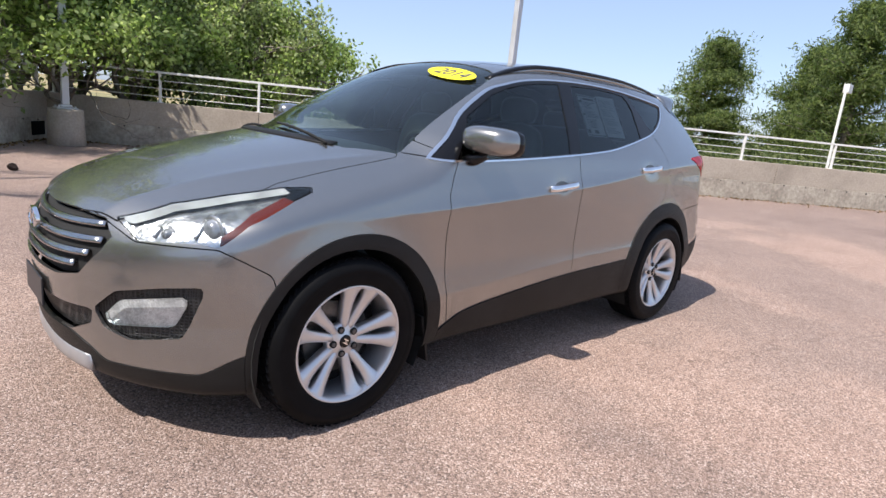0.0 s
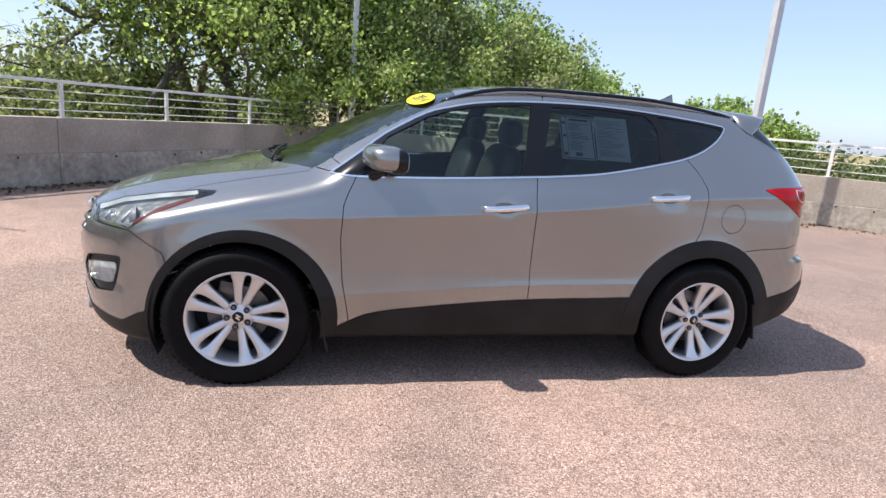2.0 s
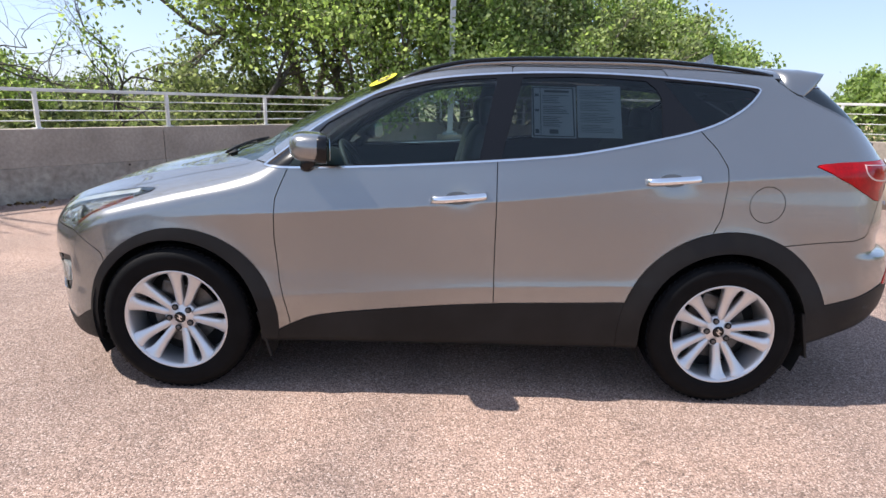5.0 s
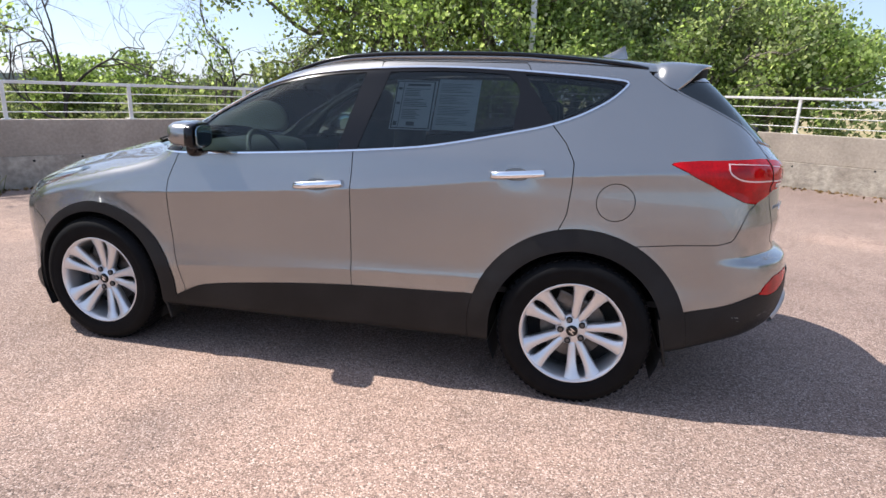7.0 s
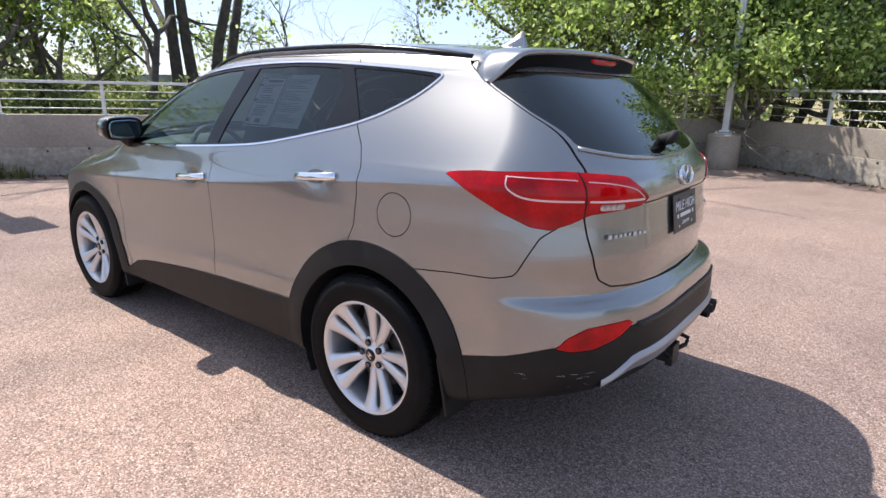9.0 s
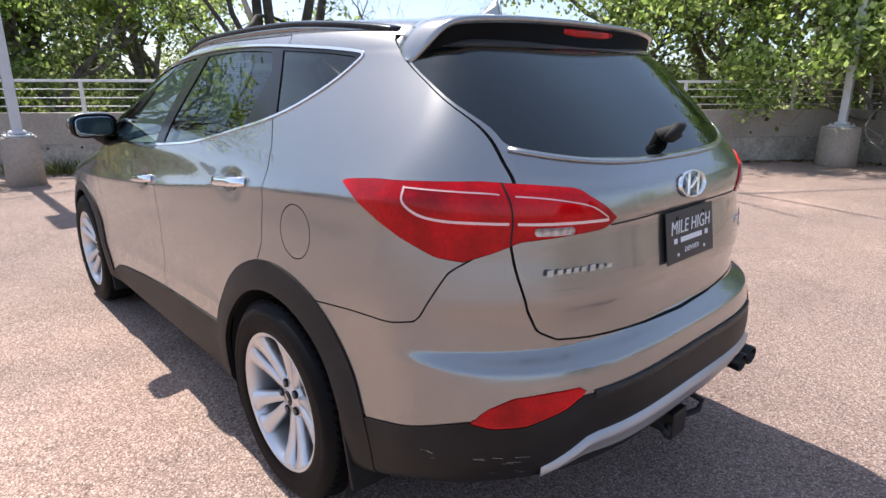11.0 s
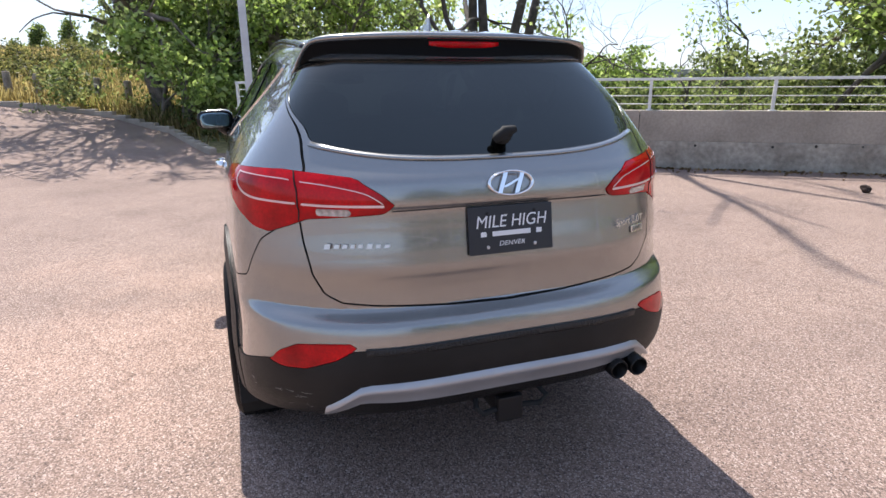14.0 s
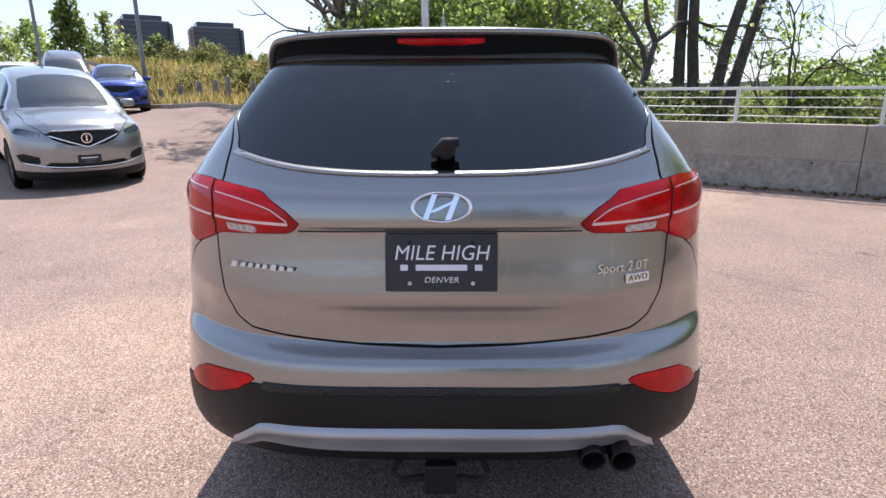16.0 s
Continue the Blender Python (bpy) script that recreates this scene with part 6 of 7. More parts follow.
        strip("bumper_trim", pts, 0.022, 0.02, CHROME, thing, "chrome bumper strip", [Vector((-1, 0, 0))] * 25)
    bm = bmesh.new()
    add_box(bm, (0.01, 0.31, 0.14), Matrix.Translation((front_at(0, 0.53) - 0.012, 0, 0.535)), 0.003)
    part("front_plate", bm, PLATE, thing, "dark plate with pale bars")
    for k, (w, z) in enumerate(((0.22, 0.565), (0.16, 0.530), (0.10, 0.500))):
        bm = bmesh.new()
        add_box(bm, (0.002, w, 0.016), Matrix.Translation((front_at(0, 0.53) - 0.019, 0, z)))
        part("plate_bar", bm, INK if k else PAPER, thing)
    return thing


SILVER = mat("silver_paint", (0.32, 0.33, 0.34), 0.28, 0.75, 1.0, fine=0.06, fine_scale=800)
BLUE = mat("deep_blue_paint", (0.012, 0.045, 0.30), 0.3, 0.4, 1.0, fine=0.06, fine_scale=800)
WHITE = mat("white_car_paint", (0.75, 0.75, 0.75), 0.3, 0.0, 1.0, vary=0.03)
BLACKPAINT = mat("dark_grey_paint", (0.04, 0.04, 0.045), 0.3, 0.4, 1.0)
other_car(-7.05, -7.30, 41.9, (1.05, 1.04, 1.04), SILVER, "silver SUV with a dark grille, parked on the asphalt")
other_car(-17.0, -11.7, 30.0, (0.92, 0.96, 0.97), BLUE, "deep blue compact SUV parked near the field", False)
other_car(-15.3, -14.0, 33.0, (1.0, 1.0, 1.02), WHITE, "white SUV parked beside the blue one", False)
other_car(-19.4, -15.0, 33.0, (0.96, 0.98, 1.0), BLACKPAINT, "dark grey SUV parked behind the others", False)

# ---- trees, shrubs and grass ----
def leaf_mat(name, base, dry):
    m = bpy.data.materials.new(name)
    m.use_nodes = True
    nt, b = m.node_tree, m.node_tree.nodes["Principled BSDF"]
    geo, ramp = nt.nodes.new("ShaderNodeNewGeometry"), nt.nodes.new("ShaderNodeValToRGB")
    e = ramp.color_ramp.elements
    e[0].color, e[1].color = (*(c * 0.34 for c in base), 1), (*dry, 1)
    mid = e.new(0.5)
    mid.color = (*base, 1)
    nt.links.new(geo.outputs["Random Per Island"], ramp.inputs["Fac"])
    nt.links.new(ramp.outputs["Color"], b.inputs["Base Color"])
    b.inputs["Roughness"].default_value = 0.55
    b.inputs["Specular IOR Level"].default_value = 0.35
    tr, mix, out = nt.nodes.new("ShaderNodeBsdfTranslucent"), nt.nodes.new("ShaderNodeMixShader"), nt.nodes["Material Output"]
    thin = nt.nodes.new("ShaderNodeVectorMath")
    thin.operation = "MULTIPLY"
    thin.inputs[1].default_value = (1.6, 1.65, 1.15)
    nt.links.new(ramp.outputs["Color"], thin.inputs[0])
    nt.links.new(thin.outputs["Vector"], tr.inputs["Color"])
    mix.inputs[0].default_value = 0.58
    nt.links.new(b.outputs[0], mix.inputs[1])
    nt.links.new(tr.outputs[0], mix.inputs[2])
    nt.links.new(mix.outputs[0], out.inputs[0])
    return m


LEAF_A = leaf_mat("cottonwood_leaf", (0.215, 0.30, 0.09), (0.48, 0.55, 0.26))
LEAF_B = leaf_mat("dusty_leaf", (0.235, 0.285, 0.125), (0.47, 0.50, 0.30))
NEEDLE = leaf_mat("pine_needle", (0.12, 0.17, 0.06), (0.26, 0.30, 0.12))
SHRUB = leaf_mat("shrub_leaf", (0.115, 0.15, 0.062), (0.26, 0.28, 0.15))
FIELD_LEAF = leaf_mat("olive_leaf", (0.12, 0.125, 0.055), (0.24, 0.21, 0.10))
STRAW = leaf_mat("dry_grass_blade", (0.27, 0.205, 0.105), (0.42, 0.34, 0.20))
GREENGRASS = leaf_mat("green_weed", (0.14, 0.15, 0.055), (0.27, 0.25, 0.11))
BARK = mat("grey_brown_bark", (0.17, 0.145, 0.12), 0.9, vary=0.35, scale=6, fine=0.25, fine_scale=50, bump=0.8, bump_scale=30)
DARKBARK = mat("dark_bark", (0.085, 0.072, 0.062), 0.9, vary=0.3, scale=6, fine=0.2, fine_scale=50, bump=0.8, bump_scale=30)


def quads(name, V, material, parent=None):
    """One mesh of many loose quads; V has the shape (n, 4, 3)."""
    n = len(V)
    me = bpy.data.meshes.new(name)
    me.vertices.add(4 * n)
    me.vertices.foreach_set("co", V.astype(np.float32).ravel())
    me.loops.add(4 * n)
    me.loops.foreach_set("vertex_index", np.arange(4 * n, dtype=np.int32))
    me.polygons.add(n)
    me.polygons.foreach_set("loop_start", np.arange(0, 4 * n, 4, dtype=np.int32))
    me.update(calc_edges=True)
    me.materials.append(material)
    ob = new(name, me)
    if parent:
        ob.parent = parent
    return ob


def leaves(rng, centres, spread, per, size, flat=1.0, long=1.5):
    """Diamond leaves strewn in small clumps round centres, denser towards each clump's rim."""
    c = np.repeat(centres, per, 0)
    n = len(c)
    u = rng.normal(0, 1, (n, 3))
    u /= np.linalg.norm(u, axis=1, keepdims=True)
    reach = np.repeat(rng.uniform(0.6, 1.5, len(centres)), per)[:, None]
    p = c + u * reach * spread * 1.5 * rng.random((n, 1)) ** 0.5 * np.array([1, 1, flat])
    a = rng.normal(0, 1, (n, 3)) + np.array([0, 0, -0.4])
    a /= np.linalg.norm(a, axis=1, keepdims=True)
    b = rng.normal(0, 1, (n, 3))
    b -= (a * b).sum(1, keepdims=True) * a
    b /= np.linalg.norm(b, axis=1, keepdims=True)
    s = size * rng.uniform(0.6, 1.3, (n, 1))
    return np.stack([p - a * s * long / 2, p + b * s / 2, p + a * s * long / 2, p - b * s / 2], 1)


def branch(rng, bm, tips, p, d, length, r, depth, wild, sides, droop):
    """A limb that bends, tapers and forks; collects where its twigs end."""
    n = 4
    pts, rad = [p], [r]
    for i in range(n):
        d = (d + Vector(rng.normal(0, wild, 3)) + Vector((0, 0, droop))).normalized()
        p = p + d * length / n
        pts.append(p)
        rad.append(r * (1 - 0.45 * (i + 1) / n))
        if depth <= 2:
            tips.append(p[:])
    add_tube(bm, pts, rad, max(3, sides), cap=False)
    if depth == 0:
        tips.append(p[:])
        return
    for k in range(2 + (rng.random() < 0.55) + (depth > 2)):
        start = pts[-1] if k == 0 else pts[int(rng.integers(2, n + 1))]
        side = Vector(rng.normal(0, 1, 3))
        side = (side - side.dot(d) * d).normalized()
        ang = 0.35 + 0.55 * rng.random()
        branch(rng, bm, tips, start, (d * math.cos(ang) + side * math.sin(ang)).normalized(), length * (0.62 + 0.2 * rng.random()), r * (0.5 + 0.1 * rng.random()), depth - 1, wild, sides - 2, droop)


def tree(seed, x, y, height, trunk_r, label, leaf=LEAF_A, bark=BARK, depth=4, per=14, size=0.10, spread=0.28, lean=(0, 0), wild=0.16, droop=0.03, fork=0.30, keep=1.0, low=None, z=None, stems=1, flat=1.0):
    rng = np.random.default_rng(seed)
    thing = tagged(new("tree"), label, "tree")
    z = float(rise(x, y)) - 0.3 if z is None else z
    thing.location = (x, y, z)
    bm, tips = bmesh.new(), []
    for s in range(stems):
        off = Vector((rng.normal(0, 0.35), rng.normal(0, 0.35), 0)) if s else Vector((0, 0, 0))
        d = Vector((lean[0] + (rng.normal(0, 0.18) if s else 0), lean[1] + (rng.normal(0, 0.18) if s else 0), 1)).normalized()
        branch(rng, bm, tips, off, d, height * fork, trunk_r * (1 if s == 0 else 0.75), depth, wild, 9, droop)
    part("trunk", bm, bark, thing, smooth=True)
    t = np.array(tips)
    if keep < 1:
        t = t[rng.random(len(t)) < keep]
    if low is not None:
        t = t[t[:, 2] > low]
    if per and len(t):
        quads("crown", leaves(rng, t, spread, per, size, flat), leaf, thing)
    return thing


# cottonwoods crowding the corner behind the walls
tree(11, -2.9, 12.5, 12.5, 0.17, "leafy green cottonwood overhanging the wall", per=40, keep=0.5, size=0.080, spread=0.38, wild=0.2, fork=0.20, stems=2)
tree(12, 0.3, 13.4, 13.5, 0.18, "leafy green cottonwood overhanging the wall corner", per=37, keep=0.46, size=0.080, spread=0.38, wild=0.2, fork=0.20, stems=3)
tree(13, 3.0, 14.0, 10.5, 0.17, "leafy dusty green cottonwood behind the sunlit wall", per=37, keep=0.34, size=0.080, spread=0.38, leaf=LEAF_B, wild=0.2, fork=0.20, stems=3)
tree(14, 5.4, 14.2, 9.0, 0.16, "leafy green cottonwood behind the sunlit wall", per=28, keep=0.34, size=0.080, spread=0.29, wild=0.18, fork=0.20, stems=3)
tree(15, -1.2, 16.5, 15.5, 0.24, "tall dusty green cottonwood behind the wall", leaf=LEAF_B, per=32, keep=0.34, size=0.095, spread=0.47, wild=0.2, fork=0.24, stems=2)
tree(16, 3.4, 17.6, 12.5, 0.24, "tall green cottonwood behind the sunlit wall", per=32, keep=0.34, size=0.095, spread=0.47, wild=0.18, fork=0.24, stems=2)
tree(17, -4.6, 15.2, 14.5, 0.22, "tall dusty green cottonwood behind the wall", leaf=LEAF_B, per=29, keep=0.5, size=0.10, spread=0.44, wild=0.2, fork=0.24, stems=2)
tree(18, 6.9, 17.0, 9.5, 0.2, "green cottonwood behind the sunlit wall", leaf=LEAF_A, per=22, size=0.095, spread=0.3, wild=0.18, fork=0.22, stems=2)
tree(19, 0.5, 11.75, 6.4, 0.09, "young cottonwood hanging over the railing at the lamp post", per=22, keep=0.36, size=0.080, spread=0.27, lean=(0.03, -0.10), wild=0.22, fork=0.28, stems=2, low=1.75, z=-0.1)
# thin dark tree with bare twigs, behind the shaded wall
tree(21, -5.0, 9.7, 7.2, 0.085, "slender dark-barked tree, half bare", bark=DARKBARK, per=7, size=0.085, keep=0.45, spread=0.25, wild=0.22)
tree(22, -7.2, 10.4, 6.2, 0.075, "sparse tree with bare dark branches", bark=DARKBARK, per=4, size=0.08, keep=0.28, spread=0.22, wild=0.3, droop=-0.01)
tree(23, -10.2, 9.3, 4.0, 0.05, "small feathery-leaved tree beyond the wall", leaf=LEAF_A, bark=DARKBARK, depth=4, per=16, size=0.075, spread=0.30, wild=0.16, droop=-0.01, keep=0.55, flat=0.22)
tree(24, -10.7, 7.7, 7.0, 0.06, "bare grey tree with fine dead twigs", bark=DARKBARK, depth=5, per=0, wild=0.24, droop=0.0)
tree(25, -8.6, 12.2, 7.0, 0.06, "bare grey tree with fine dead twigs", bark=DARKBARK, depth=5, per=0, wild=0.26, droop=0.0)
# leaning bare trunks
for seed, x, y, lean in ((31, -13.05, 7.32, (0.03, 0.19)), (32, -13.15, 7.02, (0.03, 0.06)), (33, -13.25, 6.75, (0.0, 0.01)), (34, -13.38, 6.48, (-0.02, -0.03))):
    tree(seed, x, y, 8.8, 0.19, "tall bare grey trunk with few leaves", bark=DARKBARK, per=3, keep=0.12, size=0.09, lean=lean, wild=0.07, fork=0.66, low=3.5, depth=3)
tree(35, -11.4, 4.3, 10.5, 0.13, "dark-barked tree, leafy at the top", bark=DARKBARK, per=10, keep=0.4, spread=0.32, wild=0.18, fork=0.30)
# leafy trees past the end of the shaded wall
tree(41, -13.6, 1.2, 8.0, 0.24, "leafy cottonwood with a thick trunk by the wall's end", per=17, spread=0.34, wild=0.2, stems=2, fork=0.26, keep=0.30)
tree(42, -15.2, -0.3, 8.0, 0.22, "leafy cottonwood with a thick trunk by the wall's end", per=16, spread=0.34, leaf=LEAF_B, stems=2, fork=0.26, keep=0.30)
tree(43, -14.6, 3.4, 8.0, 0.18, "leafy dusty green tree beyond the shaded wall", leaf=LEAF_B, per=17, spread=0.34, stems=2, fork=0.26, keep=0.30)
tree(44, -14.0, -2.1, 6.5, 0.09, "young cottonwood, leafy to the ground", per=13, spread=0.25, stems=3, fork=0.26, keep=0.45)
tree(45, -14.8, -0.9, 6.0, 0.09, "young cottonwood, leafy to the ground", per=13, spread=0.25, stems=3, fork=0.26, keep=0.45)
tree(46, -15.4, -2.8, 12.0, 0.26, "tall cottonwood whose high crown shades the lot", per=20, size=0.11, spread=0.4, stems=2, fork=0.28, keep=0.34, lean=(0.06, -0.22), low=5.0)
# far trees
tree(51, 25.0, 30.5, 6.2, 0.2, "rounded green tree in the distance", per=12, size=0.20, spread=0.5, z=-1.0)
tree(52, 19.5, 18.3, 4.4, 0.12, "small green tree beyond the sunlit wall", per=12, size=0.13, spread=0.32, z=-1.0)
tree(53, 21.5, 24.5, 5.0, 0.14, "small green tree beyond the sunlit wall", per=12, size=0.16, spread=0.4, z=-1.0)


def pine(seed, x, y, height, width, label, z=-0.5):
    """A broad pine: a straight stem, whorls of boughs and dense tufts of needles."""
    rng = np.random.default_rng(seed)
    thing = tagged(new("pine_tree"), label, "tree")
    thing.location = (x, y, z)
    bm, tips = bmesh.new(), []
    add_tube(bm, [(0, 0, 0), (0.05, 0, height * 0.5), (0, 0.05, height * 0.97)], [0.24, 0.15, 0.03], 9)
    h = height * 0.10
    while h < height:
        f = h / height
        reach = width * (1 - f) ** 0.5 * (0.75 + 0.4 * rng.random())
        for k in range(int(6 + 3 * rng.random())):
            a = rng.uniform(0, 2 * math.pi)
            r = reach * rng.uniform(0.55, 1.1)
            p0 = Vector((0, 0, h))
            p1 = Vector((r * math.cos(a), r * math.sin(a), h + r * rng.uniform(0.05, 0.35)))
            add_tube(bm, [p0, p0.lerp(p1, 0.5) - Vector((0, 0, 0.05 * r)), p1], [0.045, 0.03, 0.012], 4, cap=False)
            for t in np.linspace(0.35, 1.0, 4):
                tips.append(p0.lerp(p1, t)[:])
        h += height * 0.055
    part("trunk", bm, BARK, thing, smooth=True)
    t = np.array(tips)
    quads("crown", np.concatenate([leaves(rng, t, 0.36, 60, 0.048, 0.8, 6.0), leaves(rng, t + rng.normal(0, 0.35, t.shape), 0.3, 20, 0.08, 0.8, 3.2)]), NEEDLE, thing)


pine(61, 34.5, 13.0, 7.6, 3.7, "broad green pine beyond the sunlit wall")
pine(62, 36.5, 8.2, 7.4, 3.4, "broad green pine beyond the sunlit wall")
pine(63, 33.0, 5.3, 9.0, 3.7, "tall green pine beyond the sunlit wall")
pine(64, 33.0, 2.0, 7.8, 3.0, "broad green pine beyond the sunlit wall")

# shrubs beyond the walls: uneven bushes, each a heap of leafy clumps
rng = np.random.default_rng(5)
cl = []


def bush(px, py, wide, tall, n):
    for _ in range(n):
        f = rng.random()
        a, r = rng.uniform(0, 2 * math.pi), wide * math.sqrt(rng.random()) * math.sqrt(max(0.08, 1 - f * f))
        cl.append((px + r * math.cos(a), py + r * math.sin(a), tall * f))


for k in range(34):
    s, d = rng.uniform(-6.5, 30), rng.uniform(1.9, 8.0)
    p = 10.05 * N1 + A1 * s + N1 * d
    bush(p.x, p.y, rng.uniform(0.7, 1.3), rng.uniform(0.8, 1.5) + (rng.uniform(0.5, 1.6) if s < 4 else 0), 14)
for k in range(90):
    s, d = rng.uniform(-13, 11), rng.uniform(1.7, 16)
    p = 7.22 * N2 + A2 * s + N2 * d
    bush(p.x, p.y, rng.uniform(0.7, 1.4), rng.uniform(0.7, 1.35) + (rng.uniform(0.4, 1.8) if s > 4 or s < -5 else 0), 16)
tagged(quads("shrubs", leaves(rng, np.array(cl), 0.26, 75, 0.075, 0.9), SHRUB), "dense green shrubs beyond the walls", "shrubs", kind="stuff")
cl = []
for k in range(700):
    a, d = radians(rng.uniform(95, 178)), 18 + 90 * rng.random() ** 1.5
    cl.append((d * math.cos(a), d * math.sin(a), rng.uniform(-0.8, 0.7) + 0.004 * d))
for k in range(160):
    a, d = radians(rng.uniform(5, 62)), rng.uniform(24, 60)
    cl.append((d * math.cos(a), d * math.sin(a), rng.uniform(-0.6, 0.7)))
tagged(quads("far_shrubs", leaves(rng, np.array(cl), 0.75, 90, 0.20, 0.8), SHRUB), "woodland and scrub on lower ground", "shrubs", kind="stuff")


# rough green bushes on the field, behind the timber posts
cl = []
for k in range(46):
    px, py = rng.uniform(-30, -16.5), rng.uniform(-16, -1.5)
    if in_lot(px + 1.0, py):
        continue
    n0 = len(cl)
    bush(px, py, rng.uniform(0.5, 1.1), rng.uniform(0.5, 1.15), 12)
    cl[n0:] = [(x, y, z + float(rise(x, y))) for x, y, z in cl[n0:]]
tagged(quads("field_bushes", leaves(rng, np.array(cl), 0.24, 60, 0.075, 0.9), FIELD_LEAF), "rough olive-green bushes on the dry field", "shrubs", kind="stuff")


# dry grass and weeds on the field
def blades(name, centres, n, reach, tall, material, label):
    c = centres[rng.integers(0, len(centres), n)]
    p = c + rng.normal(0, 1, (n, 2)) * reach
    ok = np.array([not in_lot(px + 0.25, py) for px, py in p])
    p = p[ok]
    z = rise(p[:, 0], p[:, 1]) - 0.06
    base = np.column_stack([p, z])
    h = tall * rng.uniform(0.4, 1.2, (len(p), 1))
    a = rng.uniform(0, 2 * math.pi, len(p))
    w = np.column_stack([np.cos(a), np.sin(a), 0 * a]) * 0.018 * (1 + tall)
    lean = np.column_stack([rng.normal(0, 0.25, len(p)), rng.normal(0, 0.25, len(p)), np.ones(len(p))]) * h
    V = np.stack([base - w, base + w, base + lean + w * 0.3, base + lean - w * 0.3], 1)
    tagged(quads(name, V, material), label, "grass", kind="stuff")


spots = np.array([(np.interp(yy, [q[1] for q in KERB], [q[0] for q in KERB]) - 0.4 - 16 * rng.random() ** 1.6, yy) for yy in rng.uniform(-24, -2, 500)])
blades("dry_grass", spots, 60000, 0.8, 0.34, STRAW, "dry golden grass on the field")
blades("weeds", spots[::14], 6000, 0.6, 0.5, GREENGRASS, "tall green weeds among dry grass")
strip_spots = np.array([(7.02 * N2 + A2 * s)[:2] for s in rng.uniform(-5.6, -1.5, 12)]) + np.array([0.16, -0.1])
c = strip_spots[rng.integers(0, 12, 900)] + rng.normal(0, 0.10, (900, 2))
keep = (c @ np.array(N2[:2])) < 6.99
c = np.column_stack([c[keep], np.zeros(keep.sum())])
hh = rng.uniform(0.05, 0.26, (len(c), 1))
w = np.column_stack([rng.normal(0, 0.006, (len(c), 2)), np.zeros(len(c))])
ln = np.column_stack([rng.normal(0, 0.4, (len(c), 2)), np.ones(len(c))]) * hh
tagged(quads("wall_weeds", np.stack([c - w, c + w, c + ln + w * 0.3, c + ln - w * 0.3], 1), GREENGRASS), "straggling weeds at the wall's foot", "weeds", kind="stuff")
# fallen leaves along the walls
n = 900
s1 = rng.uniform(-6.9, 16, n)
d1 = 0.03 + rng.exponential(0.16, n)
s2 = rng.uniform(-5.5, 9.8, n)
d2 = 0.03 + rng.exponential(0.12, n)
base = np.concatenate([np.outer(9.83 - d1, N1) + np.outer(s1, A1), np.outer(7.0 - d2, N2) + np.outer(s2, A2)])
base = base[(base @ np.array(N2) < 6.98) & (base @ np.array(N1) < 9.81)]
base[:, 2] = 0.008
LITTER = leaf_mat("fallen_leaf", (0.16, 0.10, 0.055), (0.30, 0.20, 0.11))
tagged(quads("leaf_litter", leaves(rng, base, 0.004, 1, 0.045, 1.0, 1.6), LITTER), "dry fallen leaves along the walls", "leaf litter", kind="stuff")

# a dark clod lying on the asphalt
bm = bmesh.new()
bmesh.ops.create_icosphere(bm, subdivisions=3, radius=0.058)
for v in bm.verts:
    f = 1 + 0.45 * noise.noise(v.co * 22) + 0.2 * noise.noise(v.co * 60)
    v.co = Vector((v.co.x * f * 1.05, v.co.y * f, 0.050 + max(-0.055, v.co.z * f * 0.9)))
clod = part("clod", bm, mat("dark_earth", (0.035, 0.022, 0.016), 0.95, vary=0.4, scale=30, bump=0.8, bump_scale=60))
clod.location = (-1.40, 7.05, 0.0)
tagged(clod, "small dark brown clod lying on the asphalt", "clod")

# ---- bollards, far buildings, ridge ----
WOODPOST = mat("weathered_timber", (0.29, 0.24, 0.19), 0.9, vary=0.3, scale=8, fine=0.2, bump=0.5)


def bollard(x, y, h, label="short weathered timber post in the grass"):
    thing = tagged(new("bollard"), label, "bollard", "timber posts along the field")
    thing.location = (x, y, float(rise(x, y)) - 0.1)
    bm = bmesh.new()
    add_lathe(bm, [(0.0, -0.2), (0.10, -0.2), (0.105, 0.2), (0.10, h), (0.085, h + 0.03), (0.0, h + 0.035)], 14)
    part("post", bm, WOODPOST, thing, smooth=True)


for x, y, h in ((-18.1, -9.3, 0.75), (-17.6, -8.5, 0.75), (-17.2, -7.9, 0.85), (-17.1, -7.0, 0.75), (-16.9, -6.2, 0.75), (-16.7, -5.5, 0.6), (-16.2, -4.5, 0.8), (-16.1, -3.7, 0.8), (-15.9, -2.9, 0.75), (-18.6, -10.2, 0.7), (-19.0, -11.2, 0.7)):
    bollard(x, y, h)


def far(az, dist):
    return 3.8 + dist * math.cos(radians(az)), dist * math.sin(radians(az))


TOWER = mat("dark_glass_facade", (0.035, 0.045, 0.065), 0.25, 0.2, vary=0.15, scale=0.05)
TOWER_EDGE = mat("pale_tower_panel", (0.16, 0.13, 0.13), 0.6, vary=0.1, scale=0.1)
BAND = mat("tower_band", (0.055, 0.065, 0.085), 0.4)


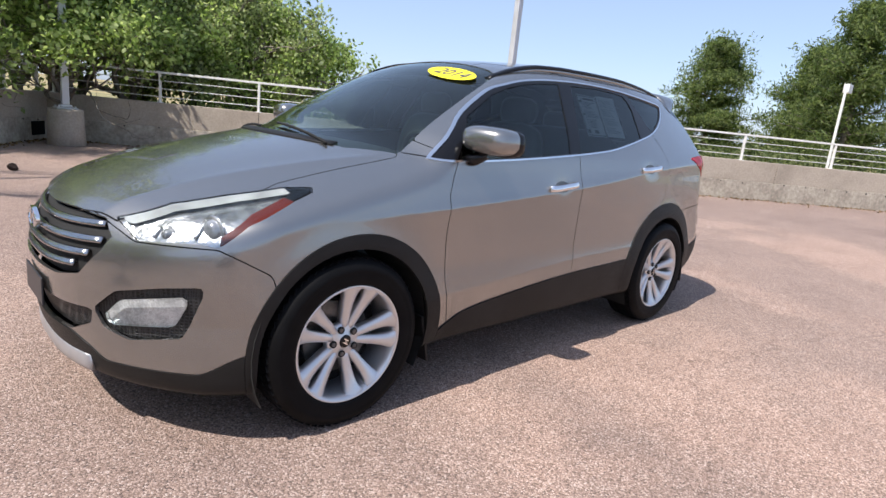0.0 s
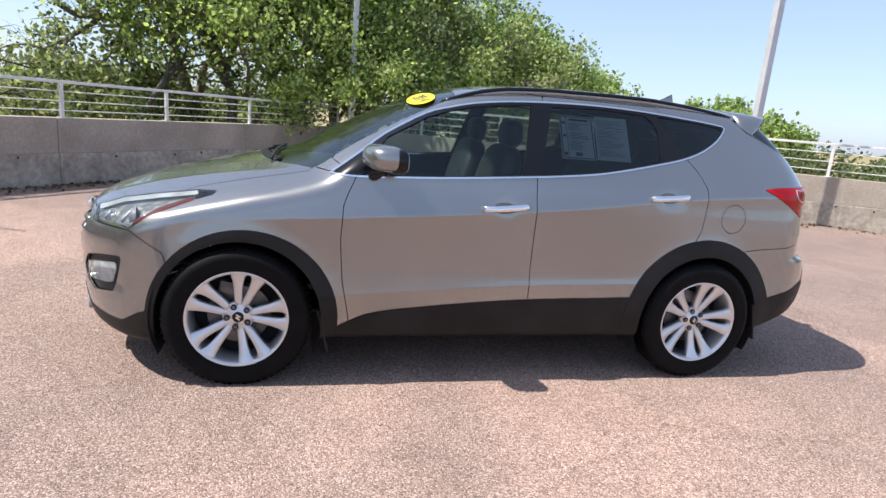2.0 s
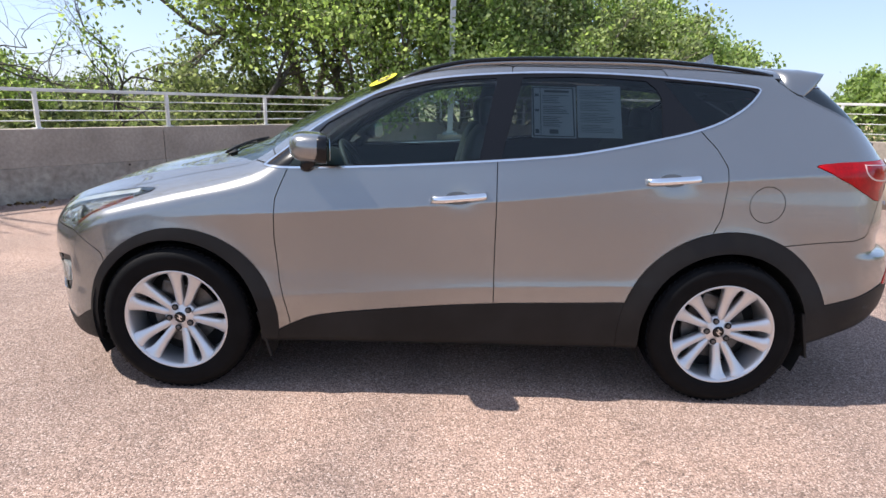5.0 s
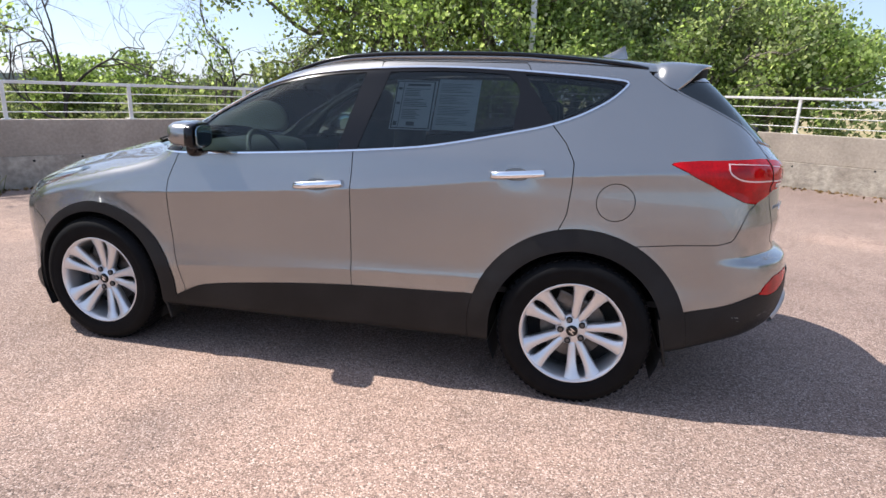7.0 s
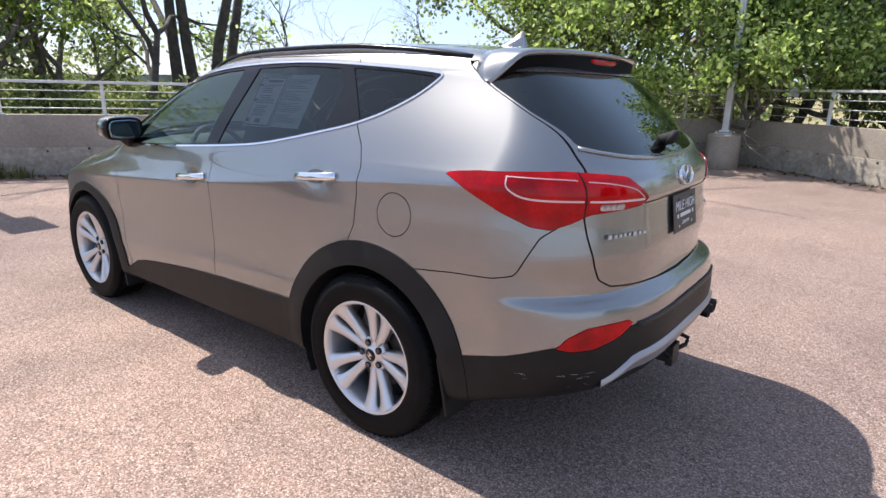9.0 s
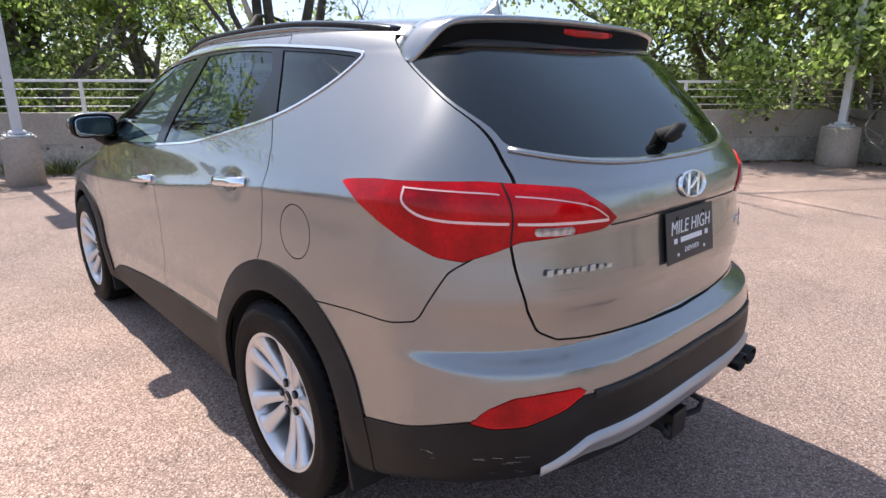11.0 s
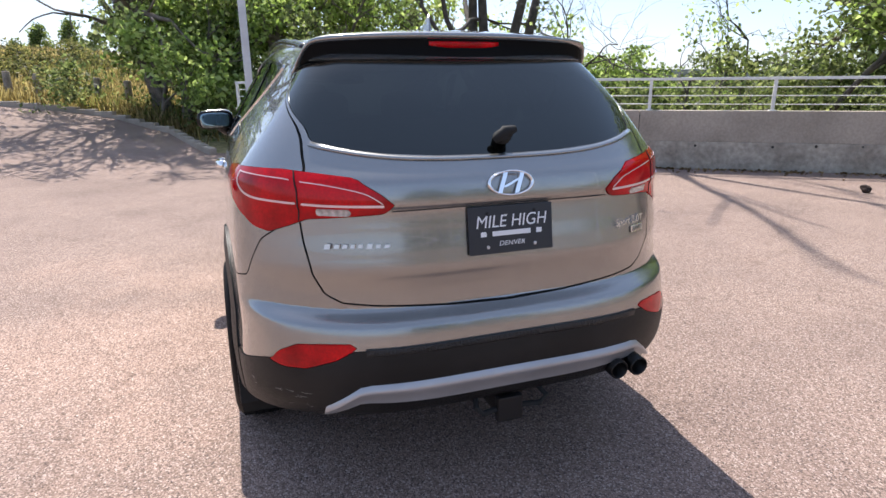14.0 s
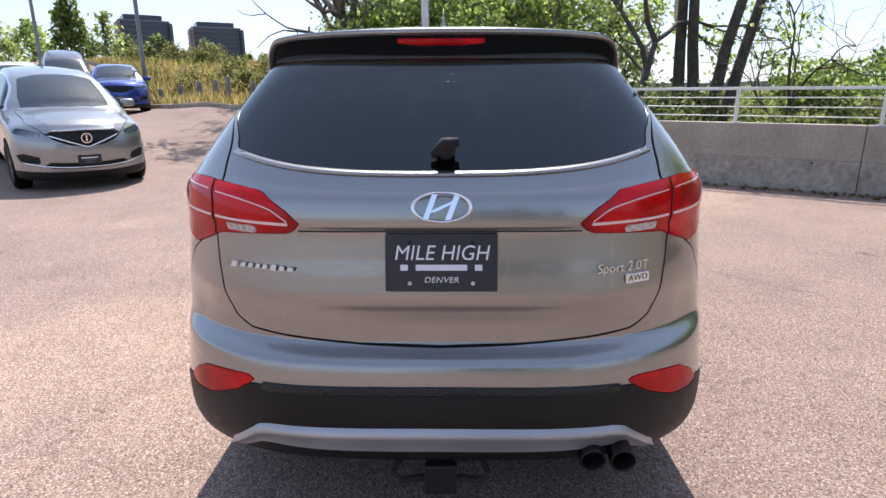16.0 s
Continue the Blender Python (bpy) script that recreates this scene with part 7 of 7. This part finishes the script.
def tower(az, dist, width, top, label):
    """A dark office tower: glass block with floor bands, a set-back crown and pale stair shafts."""
    thing = tagged(new("office_tower"), label, "building", "far office towers")
    x, y = far(az, dist)
    thing.matrix_basis = Matrix.Translation((x, y, 0)) @ Matrix.Rotation(radians(az + 8), 4, "Z")
    bm = bmesh.new()
    add_box(bm, (width * 0.8, width, top - 2), Matrix.Translation((0, 0, (top - 2) / 2)), 0.3)
    wallp = part("wall", bm, TOWER, thing)
    bm = bmesh.new()
    add_box(bm, (width * 0.6, width * 0.75, 2.4), Matrix.Translation((0, 0, top - 0.9)), 0.2)
    part("crown", bm, TOWER, thing)
    for s in (-1, 1):
        bm = bmesh.new()
        add_box(bm, (width * 0.4, width * 0.07, top - 3), Matrix.Translation((-width * 0.3, s * width * 0.5, (top - 3) / 2)), 0.2)
        part("stair_shaft", bm, TOWER_EDGE if s > 0 else TOWER, thing)
    n = 12
    for k in range(n):
        bm = bmesh.new()
        add_box(bm, (width * 0.8 + 0.3, width + 0.3, 0.5), Matrix.Translation((0, 0, 6 + (top - 10) * k / (n - 1))))
        part("floor_band", bm, BAND, thing)


tower(-153.0, 300, 20, 33.5, "dark glass office tower in the distance")
tower(-158.6, 310, 21.5, 32.5, "dark glass office tower in the distance")

rng = np.random.default_rng(9)
for k, (az, dist, h, w, leafm, per) in enumerate(((-147.8, 60, 7.0, 1.9, NEEDLE, 26), (-150.2, 62, 6.2, 1.6, LEAF_B, 9), (-145.2, 70, 6.0, 2.2, LEAF_A, 20), (-142.5, 66, 6.0, 2.6, LEAF_B, 20), (-154.0, 70, 5.0, 2.2, SHRUB, 22), (-151.6, 80, 5.6, 2.2, SHRUB, 22), (-157.9, 75, 4.9, 2.0, SHRUB, 22),
                                                        (-161.3, 100, 5.2, 1.6, NEEDLE, 18), (-162.6, 110, 5.6, 2.0, SHRUB, 18), (-164.2, 105, 5.2, 2.2, SHRUB, 18), (-165.7, 95, 6.6, 2.0, NEEDLE, 22), (-167.8, 95, 7.4, 2.2, NEEDLE, 22), (-169.5, 100, 6.0, 2.4, SHRUB, 20))):
    x, y = far(az, dist)
    thing = tagged(new("tree"), "dark conifer on the far side of the field" if leafm is NEEDLE else "rounded bushy tree across the field", "tree")
    thing.location = (x, y, float(rise(x, y)) - 1.0)
    bm, tips = bmesh.new(), []
    add_tube(bm, [(0, 0, 0), (0, 0, h * 0.6), (0, 0, h * 0.95)], [0.2, 0.12, 0.03], 6)
    for j in range(110):
        f = rng.random()
        r = w * ((1 - f) ** 0.7 + 0.1 if leafm is NEEDLE else math.sqrt(max(0.05, 1 - (2 * f - 0.8) ** 2))) * rng.uniform(0.5, 1)
        a = rng.uniform(0, 2 * math.pi)
        p = (r * math.cos(a), r * math.sin(a), h * (0.12 + 0.88 * f))
        tips.append(p)
        add_tube(bm, [(0, 0, p[2] * 0.85), p], [0.04, 0.01], 3, cap=False)
    part("trunk", bm, DARKBARK, thing)
    quads("crown", leaves(rng, np.array(tips), 0.38, per, 0.24, 1.0), leafm, thing)

# distant wooded ridge, with the air's haze put into its grey-green colour
bm = bmesh.new()
prev = None
for k in range(241):
    a = radians(95 + 95 * k / 240)
    d = 900
    h = 11 + 4 * noise.noise((k * 0.05, 0.3, 0)) + 1.6 * noise.noise((k * 0.6, 2, 0))
    row = [bm.verts.new((d * math.cos(a), d * math.sin(a), zz)) for zz in (-5, h * 0.7, h)] + [bm.verts.new(((d + 200) * math.cos(a), (d + 200) * math.sin(a), h))]
    if prev:
        for i in range(3):
            bm.faces.new((prev[i], row[i], row[i + 1], prev[i + 1]))
    prev = row
tagged(part("backdrop_ridge", bm, mat("hazy_woodland", (0.17, 0.20, 0.19), 0.95, vary=0.2, scale=0.03, fine=0.2, fine_scale=0.3)), "hazy wooded ridge on the horizon", "hills", kind="structure")


# slim lamps standing beyond the walls and on the far side of the lot
STREET = mat("dull_grey_steel", (0.20, 0.21, 0.22), 0.5, 0.3, vary=0.1)


def yard_lamp(x, y, z, top, label, r=0.045, head=(0.42, 0.16, 0.26), paint=WHITE_RAIL):
    thing = tagged(new("yard_lamp"), label, "lamp post")
    thing.location = (x, y, z)
    bm = bmesh.new()
    add_tube(bm, [(0, 0, 0), (0, 0, top)], [r, r * 0.85], 10)
    part("pole", bm, paint, thing)
    bm = bmesh.new()
    add_box(bm, head, Matrix.Translation((head[0] * 0.5, 0, top - head[2] * 0.3)), 0.02, 2)
    part("lamp_head", bm, paint, thing)


yard_lamp(18.6, 2.3, -0.5, 3.9, "slim white pole with a box lamp beyond the wall")
yard_lamp(23.0, 12.6, -0.5, 3.0, "slim white pole with a box lamp beyond the wall")
x, y = far(-152.8, 24)
yard_lamp(x, y, float(rise(x, y)), 6.0, "tall grey lamp post across the lot", 0.075, (0.7, 0.3, 0.12), STREET)
x, y = far(-145.6, 34)
yard_lamp(x, y, float(rise(x, y)), 5.0, "grey lamp post with angled heads", 0.08, (0.8, 0.3, 0.12), STREET)
